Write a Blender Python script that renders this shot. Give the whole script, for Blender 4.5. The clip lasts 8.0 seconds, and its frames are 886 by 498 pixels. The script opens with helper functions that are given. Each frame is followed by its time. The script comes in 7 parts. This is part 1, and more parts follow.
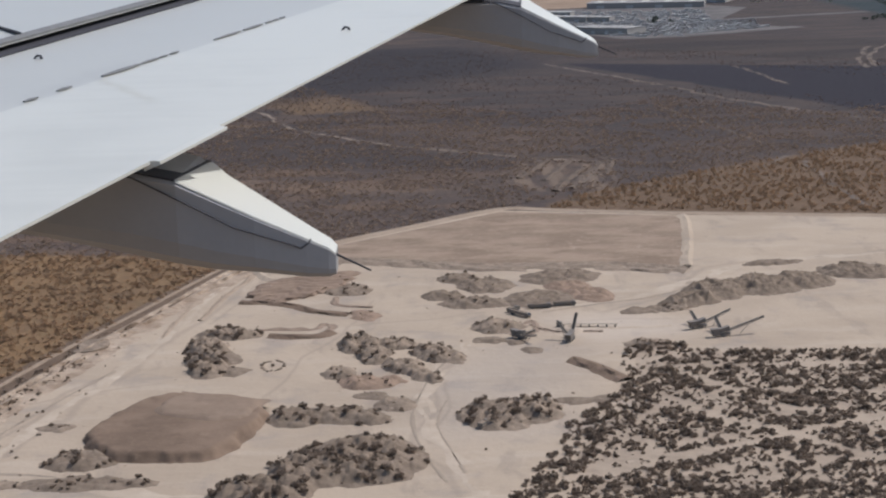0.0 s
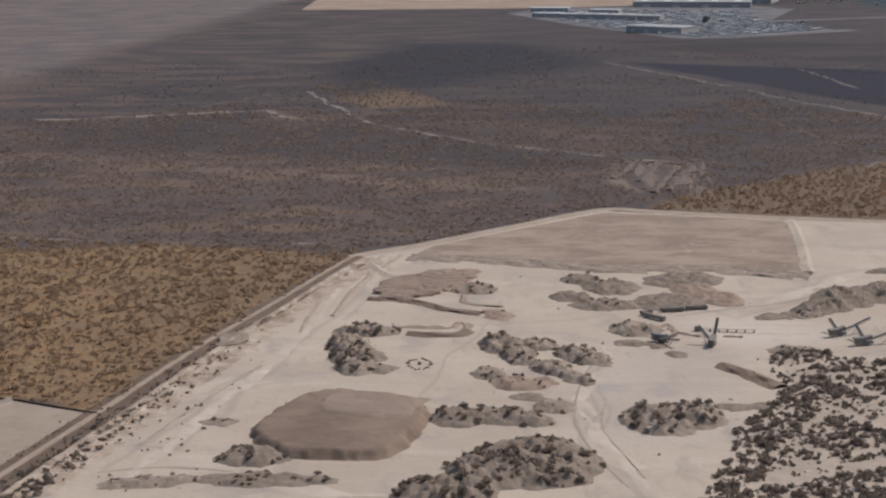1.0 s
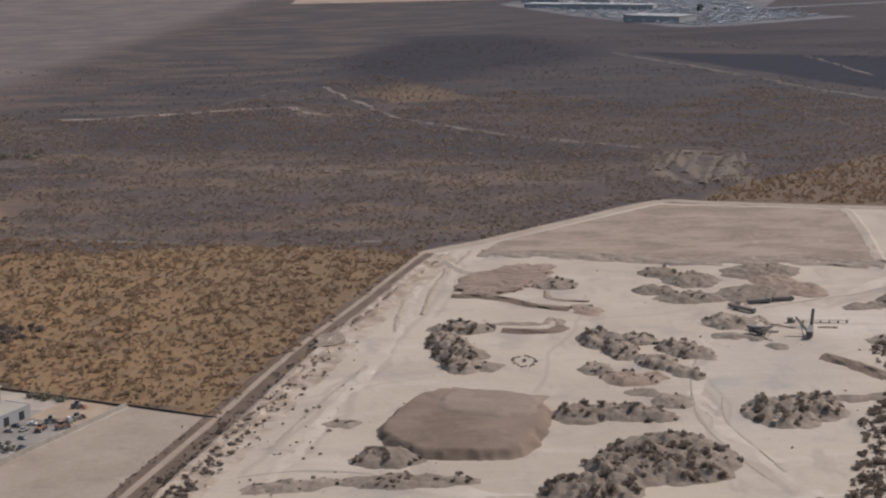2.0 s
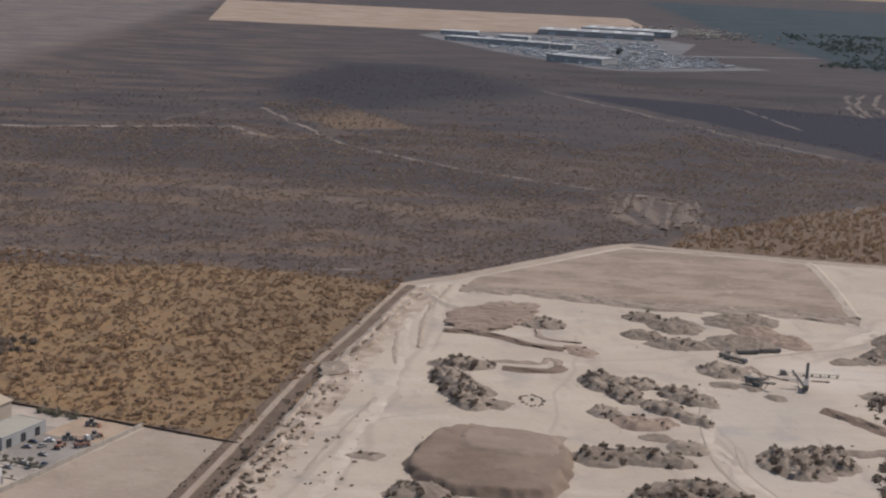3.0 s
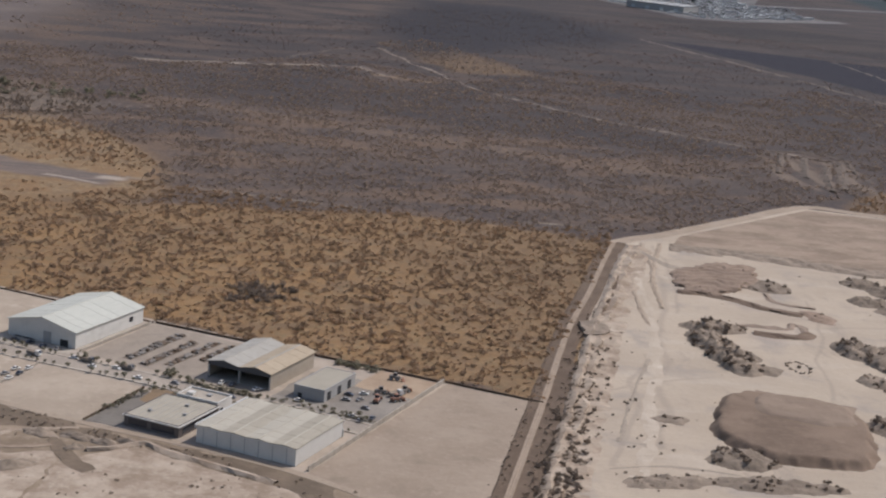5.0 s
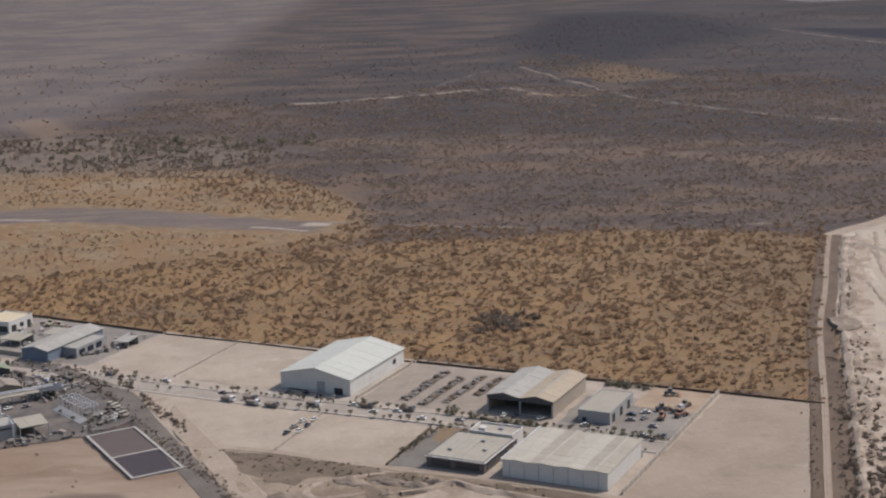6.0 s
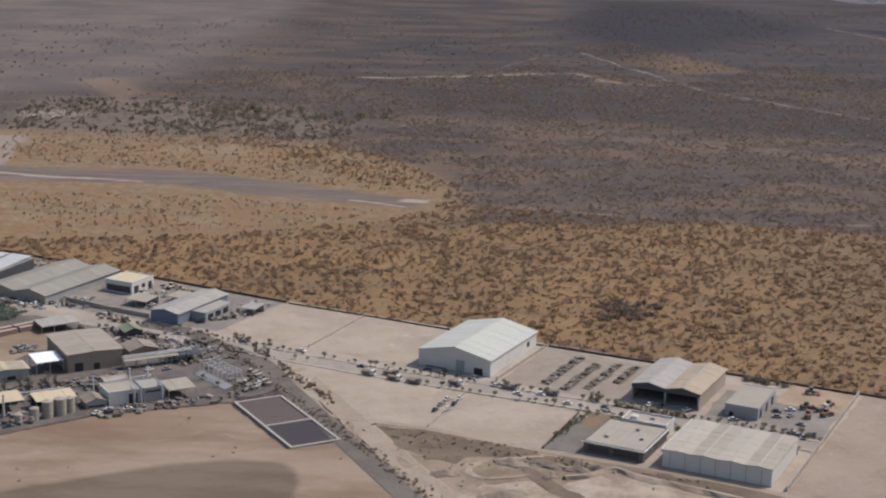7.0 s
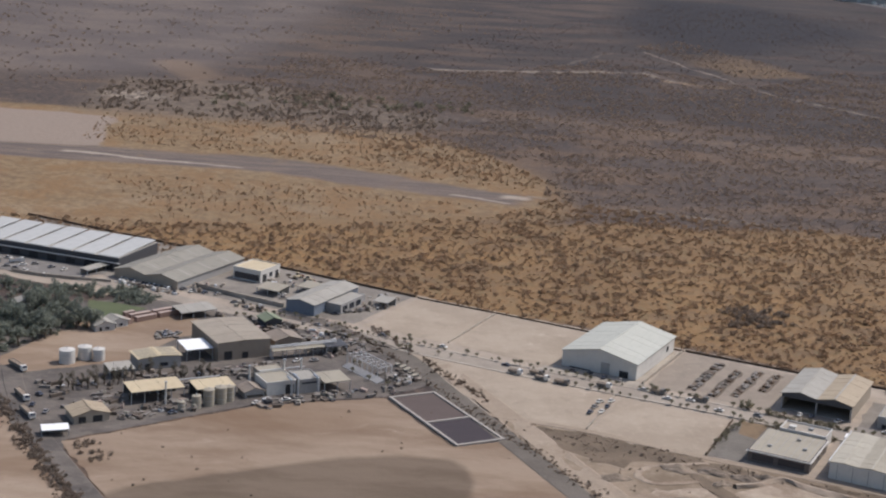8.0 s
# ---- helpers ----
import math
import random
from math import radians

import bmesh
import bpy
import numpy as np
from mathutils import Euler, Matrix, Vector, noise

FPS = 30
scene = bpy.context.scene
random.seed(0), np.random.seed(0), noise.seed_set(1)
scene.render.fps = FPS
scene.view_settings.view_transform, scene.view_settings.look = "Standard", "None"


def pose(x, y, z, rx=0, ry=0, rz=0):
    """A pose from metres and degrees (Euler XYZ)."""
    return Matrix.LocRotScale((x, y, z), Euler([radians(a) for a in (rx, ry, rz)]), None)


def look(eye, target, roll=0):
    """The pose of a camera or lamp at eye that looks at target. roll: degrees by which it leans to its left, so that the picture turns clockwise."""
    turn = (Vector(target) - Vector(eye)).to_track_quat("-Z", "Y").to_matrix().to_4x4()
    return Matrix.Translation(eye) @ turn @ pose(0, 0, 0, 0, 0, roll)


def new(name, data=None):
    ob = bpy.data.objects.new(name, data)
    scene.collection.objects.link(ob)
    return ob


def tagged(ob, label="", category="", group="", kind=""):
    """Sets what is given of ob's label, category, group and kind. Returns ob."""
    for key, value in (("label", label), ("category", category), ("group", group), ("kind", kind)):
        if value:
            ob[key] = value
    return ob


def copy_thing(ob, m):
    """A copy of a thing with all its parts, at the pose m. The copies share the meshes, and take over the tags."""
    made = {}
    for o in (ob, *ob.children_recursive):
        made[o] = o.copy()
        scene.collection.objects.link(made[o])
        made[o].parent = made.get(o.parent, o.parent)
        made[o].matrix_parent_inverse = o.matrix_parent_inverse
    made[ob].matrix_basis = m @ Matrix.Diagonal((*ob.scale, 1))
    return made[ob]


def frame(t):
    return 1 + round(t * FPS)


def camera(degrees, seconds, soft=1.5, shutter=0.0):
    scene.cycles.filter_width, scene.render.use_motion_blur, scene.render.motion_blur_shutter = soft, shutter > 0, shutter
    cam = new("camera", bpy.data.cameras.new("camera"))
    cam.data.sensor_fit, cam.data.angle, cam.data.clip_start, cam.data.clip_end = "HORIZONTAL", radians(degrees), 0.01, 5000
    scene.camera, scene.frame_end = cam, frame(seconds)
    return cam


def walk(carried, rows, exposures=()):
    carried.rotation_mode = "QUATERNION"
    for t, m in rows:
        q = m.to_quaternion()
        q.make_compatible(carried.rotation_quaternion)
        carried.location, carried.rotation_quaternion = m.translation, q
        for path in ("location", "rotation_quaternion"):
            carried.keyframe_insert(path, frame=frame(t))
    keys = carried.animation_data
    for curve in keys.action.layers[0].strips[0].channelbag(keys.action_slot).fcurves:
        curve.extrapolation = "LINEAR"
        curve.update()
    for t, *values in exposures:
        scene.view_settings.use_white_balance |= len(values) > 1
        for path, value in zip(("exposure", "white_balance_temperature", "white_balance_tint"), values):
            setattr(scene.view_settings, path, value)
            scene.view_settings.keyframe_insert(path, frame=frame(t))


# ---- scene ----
SITE = 0.5  # metres for one unit of the plan
cam = camera(31.0, 8.0, 2.2)
PATH = [
    (0.0, look((-0.00, 0.00, 105.72), (1.17, 98.03, 85.98), -1.66)),
    (0.5, look((-17.12, 0.42, 106.98), (-16.88, 98.45, 87.24), -0.76)),
    (1.0, look((-33.93, 0.84, 108.16), (-33.56, 98.78, 88.00), -0.37)),
    (1.5, look((-50.64, 1.24, 109.28), (-50.85, 99.15, 88.95), -0.72)),
    (1.7, look((-57.46, 1.41, 109.73), (-57.37, 99.23, 88.98), -1.33)),
    (2.8, look((-95.33, 2.33, 112.01), (-85.19, 99.79, 92.05), 2.52)),
    (3.0, look((-102.43, 2.50, 112.41), (-92.32, 100.14, 93.38), 3.00)),
    (3.5, look((-119.16, 2.90, 113.32), (-107.37, 100.07, 92.85), 3.81)),
    (4.0, look((-137.29, 3.33, 114.24), (-124.11, 100.30, 93.66), 5.28)),
    (4.2, look((-144.40, 3.50, 114.58), (-131.66, 100.48, 93.78), 5.46)),
    (5.3, look((-183.17, 4.41, 116.30), (-175.64, 101.28, 92.64), 3.62)),
    (5.5, look((-190.55, 4.58, 116.60), (-184.39, 101.60, 93.13), -0.17)),
    (6.0, look((-207.93, 4.99, 117.26), (-204.40, 102.41, 94.96), -1.80)),
    (6.5, look((-224.96, 5.39, 117.86), (-221.38, 102.88, 95.89), -0.14)),
    (7.0, look((-244.08, 5.83, 118.47), (-240.20, 102.92, 94.85), 1.52)),
    (7.5, look((-261.71, 6.24, 118.98), (-256.88, 103.10, 94.62), 3.64)),
    (8.0, look((-280.15, 6.66, 119.46), (-276.17, 103.58, 95.18), 3.71)),
]
walk(cam, PATH, [(t, stops, 6350, 12) for t, stops in ((0.0, 0.0), (1.5, -0.02), (3.5, -0.02), (4.2, 0.0), (5.4, 0.08), (6.5, 0.09), (8.0, 0.09))])

# ---- world, sun and exposure ----
SUN_DIR = Vector((0.78, 0.34, 1.12)).normalized()
world = bpy.data.worlds.new("sky")
scene.world = world
world.use_nodes = True
_sky = world.node_tree.nodes.new("ShaderNodeTexSky")
_sky.sky_type = "NISHITA"
_sky.sun_disc = False
_sky.sun_elevation = math.asin(SUN_DIR.z)
_sky.sun_rotation = math.atan2(SUN_DIR.x, SUN_DIR.y)
_sky.air_density, _sky.dust_density = 1.0, 2.0
world.node_tree.links.new(_sky.outputs[0], world.node_tree.nodes["Background"].inputs[0])
world.node_tree.nodes["Background"].inputs[1].default_value = 0.135
sun = new("sun", bpy.data.lights.new("sun", "SUN"))
sun.data.energy, sun.data.angle, sun.data.color = 3.35, radians(0.6), (1.0, 0.965, 0.93)
sun.matrix_world = look(SUN_DIR * 500, (0, 0, 0))

# ---- materials ----


class Graph:
    """Small helper to write node maths as expressions."""

    def __init__(self, name, rough=0.9, metal=0.0, spec=0.2):
        self.mat = bpy.data.materials.new(name)
        self.mat.use_nodes = True
        self.t = self.mat.node_tree
        self.b = self.t.nodes["Principled BSDF"]
        self.b.inputs["Roughness"].default_value = rough
        self.b.inputs["Metallic"].default_value = metal
        self.b.inputs["Specular IOR Level"].default_value = spec

    def put(self, node, i, v):
        if v is None:
            return
        if hasattr(v, "links"):
            self.t.links.new(v, node.inputs[i])
        else:
            node.inputs[i].default_value = v

    def m(self, op, a, b=None, c=None):
        n = self.t.nodes.new("ShaderNodeMath")
        n.operation = op
        for i, v in enumerate((a, b, c)):
            self.put(n, i, v)
        return n.outputs[0]

    def pos(self):
        """The place in units of the plan."""
        n = self.t.nodes.new("ShaderNodeVectorMath")
        n.operation = "SCALE"
        self.t.links.new(self.t.nodes.new("ShaderNodeNewGeometry").outputs["Position"], n.inputs[0])
        n.inputs["Scale"].default_value = 1 / SITE
        return n.outputs[0]

    def obj(self):
        return self.t.nodes.new("ShaderNodeTexCoord").outputs["Object"]

    def rand(self, island=False):
        if island:
            return self.t.nodes.new("ShaderNodeNewGeometry").outputs["Random Per Island"]
        return self.t.nodes.new("ShaderNodeObjectInfo").outputs["Random"]

    def vec(self, v, scale=(1, 1, 1), turn=0.0):
        n = self.t.nodes.new("ShaderNodeMapping")
        self.t.links.new(v, n.inputs[0])
        n.inputs["Scale"].default_value = scale
        n.inputs["Rotation"].default_value = (0, 0, turn)
        return n.outputs[0]

    def noise(self, v, scale, detail=4, rough=0.55, colour=False):
        n = self.t.nodes.new("ShaderNodeTexNoise")
        self.t.links.new(v, n.inputs["Vector"])
        n.inputs["Scale"].default_value = scale
        n.inputs["Detail"].default_value = detail
        n.inputs["Roughness"].default_value = rough
        return n.outputs["Color" if colour else "Fac"]

    def vor(self, v, scale, out="Distance"):
        n = self.t.nodes.new("ShaderNodeTexVoronoi")
        self.t.links.new(v, n.inputs["Vector"])
        n.inputs["Scale"].default_value = scale
        return n.outputs[out]

    def step(self, v, lo, hi):
        n = self.t.nodes.new("ShaderNodeMapRange")
        n.interpolation_type = "SMOOTHSTEP"
        self.t.links.new(v, n.inputs[0])
        n.inputs[1].default_value, n.inputs[2].default_value = lo, hi
        return n.outputs[0]

    def mix(self, f, a, b):
        n = self.t.nodes.new("ShaderNodeMix")
        n.data_type = "RGBA"
        self.put(n, 0, f)
        self.put(n, 6, a if hasattr(a, "links") else (*a, 1))
        self.put(n, 7, b if hasattr(b, "links") else (*b, 1))
        return n.outputs[2]

    def xyz(self, v):
        n = self.t.nodes.new("ShaderNodeSeparateXYZ")
        self.t.links.new(v, n.inputs[0])
        return n.outputs

    def add(self, v, w, k):
        """Position v moved by k times the colour w about its middle."""
        s = self.t.nodes.new("ShaderNodeVectorMath")
        s.operation = "SUBTRACT"
        self.t.links.new(w, s.inputs[0])
        s.inputs[1].default_value = (0.5, 0.5, 0.5)
        n = self.t.nodes.new("ShaderNodeVectorMath")
        n.operation = "MULTIPLY_ADD"
        self.t.links.new(s.outputs[0], n.inputs[0])
        n.inputs[1].default_value = (k, k, 0)
        self.t.links.new(v, n.inputs[2])
        return n.outputs[0]

    def side(self, xy, p, q, soft):
        """1 to the left of the line from p to q, 0 to its right."""
        dx, dy = q[0] - p[0], q[1] - p[1]
        L = math.hypot(dx, dy)
        nx, ny = -dy / L, dx / L
        d = self.m("ADD", self.m("MULTIPLY", xy[0], nx), self.m("MULTIPLY_ADD", xy[1], ny, -(p[0] * nx + p[1] * ny)))
        return self.step(d, -soft, soft)

    def all(self, *f):
        r = f[0]
        for g in f[1:]:
            r = self.m("MULTIPLY", r, g)
        return r

    def any(self, *f):
        r = f[0]
        for g in f[1:]:
            r = self.m("MAXIMUM", r, g)
        return r

    def poly(self, xy, pts, soft):
        """1 inside the convex outline that pts draw counter-clockwise."""
        return self.all(*[self.side(xy, pts[i], pts[(i + 1) % len(pts)], soft) for i in range(len(pts))])

    def line(self, xy, p, q, width, soft):
        """1 on the straight track from p to q."""
        dx, dy = q[0] - p[0], q[1] - p[1]
        L = math.hypot(dx, dy)
        ux, uy = dx / L, dy / L
        d = self.m("ABSOLUTE", self.m("ADD", self.m("MULTIPLY", xy[0], -uy), self.m("MULTIPLY_ADD", xy[1], ux, p[0] * uy - p[1] * ux)))
        s = self.m("ABSOLUTE", self.m("ADD", self.m("MULTIPLY", xy[0], ux), self.m("MULTIPLY_ADD", xy[1], uy, -(p[0] * ux + p[1] * uy) - L / 2)))
        return self.m("MULTIPLY", self.m("SUBTRACT", 1.0, self.step(d, width / 2 - soft, width / 2 + soft)), self.m("SUBTRACT", 1.0, self.step(s, L / 2 - soft, L / 2 + soft * 3)))

    def done(self, colour, bump=None, strength=0.4, depth=0.3, rough=None):
        self.put(self.b, "Base Color", colour if hasattr(colour, "links") else (*colour, 1))
        if rough is not None:
            self.put(self.b, "Roughness", rough)
        if bump is not None:
            n = self.t.nodes.new("ShaderNodeBump")
            n.inputs["Strength"].default_value, n.inputs["Distance"].default_value = strength, depth
            self.t.links.new(bump, n.inputs["Height"])
            self.t.links.new(n.outputs[0], self.b.inputs["Normal"])
        return self.mat


def soil(name, a, b, c, big=0.02, fine=0.35, stretch=(1, 1, 1), turn=0.0, streak=0.0):
    """Bare earth: three tones mixed by wide, middle and fine noises, with dark blots, pale scrapes and faint wheel marks."""
    g = Graph(name, 0.95)
    p = g.pos()
    q = g.vec(g.add(p, g.noise(p, big * 2, 3, 0.6, True), 0.3 / big), stretch, turn)
    n1, n2, n3 = g.noise(q, big, 6, 0.62), g.noise(p, fine, 5, 0.65), g.noise(p, fine * 0.3, 4, 0.6)
    col = g.mix(g.step(n1, 0.36, 0.64), a, b)
    col = g.mix(g.m("MULTIPLY", g.step(n2, 0.5, 0.75), 0.45), col, c)
    col = g.mix(g.m("MULTIPLY", g.step(n3, 0.52, 0.74), 0.4), col, tuple(v * 0.72 for v in b))
    col = g.mix(g.m("MULTIPLY", g.step(g.noise(p, fine * 0.17, 5, 0.7), 0.6, 0.72), 0.6), col, tuple(v * 1.12 for v in c))
    if streak:
        w = g.add(p, g.noise(p, 0.03, 3, 0.6, True), 14.0)
        s = g.noise(g.vec(w, (0.03, 0.35, 1), turn), 1.0, 4, 0.6)
        col = g.mix(g.m("MULTIPLY", g.step(s, 0.56, 0.7), streak * 0.6), col, c)
    return g.done(col, g.m("ADD", n2, n3), 0.5, 0.25)


def paint(name, a, b=None, rough=0.6, metal=0.0, scale=0.25, amount=0.6, spec=0.3):
    """Coated or bare sheet with weathering in two sizes."""
    g = Graph(name, rough, metal, spec)
    p = g.pos()
    b = b or tuple(v * 0.72 for v in a)
    f = g.m("MULTIPLY_ADD", g.noise(p, scale, 5, 0.6), 0.7, g.m("MULTIPLY", g.noise(p, scale * 9, 3), 0.3))
    col = g.mix(g.m("MULTIPLY", g.step(f, 0.4, 0.7), amount), a, b)
    col = g.mix(g.m("MULTIPLY", g.rand(), 0.4), col, b)
    runs = g.noise(g.vec(g.obj(), (1.6, 0.12, 0.4)), 1.0, 4, 0.7)
    col = g.mix(g.m("MULTIPLY", g.step(runs, 0.52, 0.72), amount * 0.6), col, tuple(v * 0.78 for v in b))
    return g.done(col, g.noise(p, 3.0, 2), 0.15, 0.03)


def foliage(name, a, b, c):
    g = Graph(name, 0.9, 0, 0.15)
    r = g.step(g.noise(g.pos(), 0.2, 3, 0.7), 0.36, 0.64)
    r = g.m("MULTIPLY_ADD", g.rand(island=True), 0.4, g.m("MULTIPLY", r, 0.6))
    col = g.mix(g.step(r, 0.1, 0.9), a, b)
    col = g.mix(g.step(g.noise(g.pos(), 1.3, 3), 0.4, 0.75), col, c)
    g.done(col)
    thin = g.t.nodes.new("ShaderNodeBsdfTranslucent")
    g.put(thin, 0, col)
    both = g.t.nodes.new("ShaderNodeMixShader")
    both.inputs[0].default_value = 0.45
    g.t.links.new(g.b.outputs[0], both.inputs[1])
    g.t.links.new(thin.outputs[0], both.inputs[2])
    g.t.links.new(both.outputs[0], g.t.nodes["Material Output"].inputs[0])
    return g.mat


def quarry_floor():
    """Pale trampled sand with grey dusty patches, haul roads and wheel marks."""
    g = Graph("sand", 0.95)
    p = g.pos()
    q = g.add(p, g.noise(p, 0.015, 3, 0.6, True), 26.0)
    t = g.xyz(g.add(p, g.noise(p, 0.012, 2, 0.5, True), 30.0))
    n1, n2, n3 = g.noise(q, 0.012, 6, 0.62), g.noise(p, 0.22, 5, 0.65), g.noise(g.vec(q, (0.25, 1, 1), 0.5), 0.05, 5, 0.6)
    col = g.mix(g.step(n1, 0.36, 0.62), (0.33, 0.265, 0.198), (0.378, 0.305, 0.228))
    col = g.mix(g.m("MULTIPLY", g.step(n3, 0.5, 0.72), 0.65), col, (0.41, 0.34, 0.265))
    col = g.mix(g.m("MULTIPLY", g.step(g.noise(q, 0.03, 4, 0.6), 0.52, 0.7), 0.7), col, (0.262, 0.222, 0.186))
    col = g.mix(g.m("MULTIPLY", g.step(g.noise(g.vec(q, (1, 0.3, 1), 0.35), 0.045, 5, 0.65), 0.55, 0.66), 0.45), col, (0.24, 0.198, 0.16))
    col = g.mix(g.m("MULTIPLY", g.step(n2, 0.5, 0.75), 0.35), col, (0.29, 0.235, 0.185))
    grey = g.poly(t, [(-5, 640), (60, 640), (80, 790), (30, 800), (-8, 720)], 22)
    col = g.mix(g.m("MULTIPLY", grey, 0.25), col, (0.30, 0.27, 0.245))
    runs = g.any(g.line(t, (-100, 1030), (-125, 850), 4, 1.6), g.line(t, (-125, 850), (-178, 640), 4, 1.6), g.line(t, (-92, 1030), (-116, 860), 2, 0.9), g.line(t, (-155, 769), (-192, 649), 3.0, 0.9), g.line(t, (-192, 649), (-203, 616), 3.0, 0.9), g.line(t, (-169, 686), (-192, 617), 2.0, 0.8), g.line(t, (-196, 649), (-184, 644), 2.5, 0.9), g.line(t, (17, 769), (2, 735), 4, 1.4), g.line(t, (-30, 905), (-75, 715), 2, 0.9), g.line(t, (2, 730), (-4, 640), 3, 1.2), g.line(t, (-4, 640), (14, 560), 3, 1.2), g.line(t, (8, 730), (3, 640), 2, 0.9), g.line(t, (100, 852), (150, 905), 5, 2), g.line(t, (150, 905), (172, 960), 5, 2), g.line(t, (172, 960), (300, 1003), 4, 2), g.line(t, (70, 835), (130, 838), 3, 1), g.line(t, (-205, 700), (-130, 740), 2, 0.9), g.line(t, (-140, 640), (-150, 600), 2, 0.9), g.line(t, (30, 860), (-40, 850), 3, 1.2))
    col = g.mix(g.m("MULTIPLY", runs, 0.42), col, (0.24, 0.195, 0.155))
    dust = g.poly(t, [(85, 790), (150, 815), (120, 850), (60, 850)], 18)
    col = g.mix(g.m("MULTIPLY", dust, 0.5), col, (0.47, 0.40, 0.33))
    return g.done(col, g.m("ADD", n2, g.m("MULTIPLY", n3, 0.8)), 0.6, 0.35)


SAND = quarry_floor()
SCARP = soil("eroded_sand", (0.36, 0.288, 0.218), (0.225, 0.166, 0.118), (0.43, 0.36, 0.285), 0.06, 0.3)
PALE_TRACK = soil("pale_dirt_track", (0.285, 0.218, 0.16), (0.245, 0.184, 0.132), (0.32, 0.252, 0.19), 0.05, 0.6)
LOT = soil("lot_earth", (0.345, 0.278, 0.21), (0.285, 0.226, 0.168), (0.40, 0.328, 0.256), 0.03, 0.3)
LOT_PLAIN = soil("plain_lot_earth", (0.285, 0.222, 0.165), (0.24, 0.183, 0.134), (0.33, 0.262, 0.2), 0.03, 0.3)
LOT_DARK = soil("field_earth", (0.20, 0.136, 0.09), (0.30, 0.226, 0.164), (0.20, 0.14, 0.096), 0.014, 0.12, (0.6, 1.9, 1), 0.05)
PAD = soil("levelled_earth", (0.27, 0.202, 0.147), (0.185, 0.134, 0.095), (0.36, 0.285, 0.216), 0.03, 0.2, (0.7, 1.5, 1), 0.35, 0.35)
SPOIL = soil("spoil_earth", (0.25, 0.194, 0.144), (0.165, 0.128, 0.096), (0.36, 0.285, 0.215), 0.16, 0.9)
BROWN = soil("stockpile_earth", (0.195, 0.138, 0.098), (0.14, 0.098, 0.069), (0.21, 0.154, 0.112), 0.03, 0.4)


def bare_field():
    """Reddish-tan bare earth with a wide dark tilled patch that ends round."""
    g = Graph("bare_field_earth", 0.95)
    p = g.pos()
    q = g.xyz(g.add(p, g.noise(p, 0.03, 3, 0.6, True), 9.0))
    w = g.vec(g.add(p, g.noise(p, 0.02, 3, 0.6, True), 20.0), (0.55, 1.6, 1), 0.35)
    n1, n2 = g.noise(w, 0.02, 6, 0.62), g.noise(p, 0.2, 5, 0.65)
    col = g.mix(g.step(n1, 0.36, 0.62), (0.185, 0.125, 0.083), (0.27, 0.2, 0.143))
    col = g.mix(g.m("MULTIPLY", g.step(n2, 0.48, 0.72), 0.4), col, (0.235, 0.17, 0.12))
    col = g.mix(g.m("MULTIPLY", g.step(g.noise(w, 0.05, 5, 0.7), 0.58, 0.72), 0.6), col, (0.33, 0.255, 0.19))
    rust = g.poly(q, [(-640, 650), (-600, 630), (-560, 648), (-555, 668), (-590, 676), (-640, 668)], 16)
    col = g.mix(g.m("MULTIPLY", rust, 0.55), col, (0.17, 0.108, 0.066))
    tilth = g.any(g.poly(q, [(-760, 400), (-540, 400), (-519, 592), (-519, 606), (-528, 618), (-546, 620), (-590, 606), (-645, 577), (-760, 480)], 3.0))
    dark = g.mix(g.step(n1, 0.38, 0.62), (0.105, 0.076, 0.052), (0.145, 0.106, 0.075))
    col = g.mix(g.m("MULTIPLY", tilth, 0.92), col, dark)
    return g.done(col, n2, 0.5, 0.25)


BARE = bare_field()
VERGE = soil("verge_earth", (0.10, 0.069, 0.047), (0.135, 0.095, 0.066), (0.078, 0.056, 0.04), 0.05, 0.5)
RIDGE = soil("ridge_earth", (0.255, 0.19, 0.142), (0.20, 0.148, 0.11), (0.29, 0.225, 0.17), 0.1, 0.6)
TRACK = soil("dirt_track", (0.30, 0.235, 0.175), (0.26, 0.20, 0.145), (0.35, 0.285, 0.22), 0.05, 0.6)
ASPHALT = soil("asphalt", (0.31, 0.26, 0.208), (0.255, 0.212, 0.17), (0.365, 0.31, 0.25), 0.05, 0.6)
GREY_YARD = soil("grey_yard", (0.24, 0.208, 0.172), (0.17, 0.146, 0.122), (0.30, 0.262, 0.218), 0.04, 0.4)
CONCRETE = soil("concrete", (0.36, 0.31, 0.25), (0.30, 0.255, 0.205), (0.42, 0.368, 0.302), 0.08, 0.9)
WHITE_WALL = paint("white_wall", (0.56, 0.525, 0.47), (0.45, 0.42, 0.375))
GREY_WALL = paint("grey_wall", (0.31, 0.295, 0.275), (0.24, 0.226, 0.21))
DARK_WALL = paint("dark_wall", (0.07, 0.068, 0.072), (0.05, 0.048, 0.05))
BLUE_WALL = paint("blue_wall", (0.17, 0.195, 0.235), (0.13, 0.15, 0.18))
TAN_WALL = paint("tan_wall", (0.36, 0.30, 0.23), (0.27, 0.22, 0.17))
GREEN_ROOF = paint("pale_green_roof", (0.43, 0.42, 0.36), (0.36, 0.35, 0.30), 0.8)
BEIGE_ROOF = paint("beige_roof", (0.335, 0.295, 0.228), (0.25, 0.218, 0.168), 0.85, scale=0.12)
TAN_ROOF = paint("tan_roof", (0.36, 0.285, 0.195), (0.28, 0.215, 0.145), 0.7)
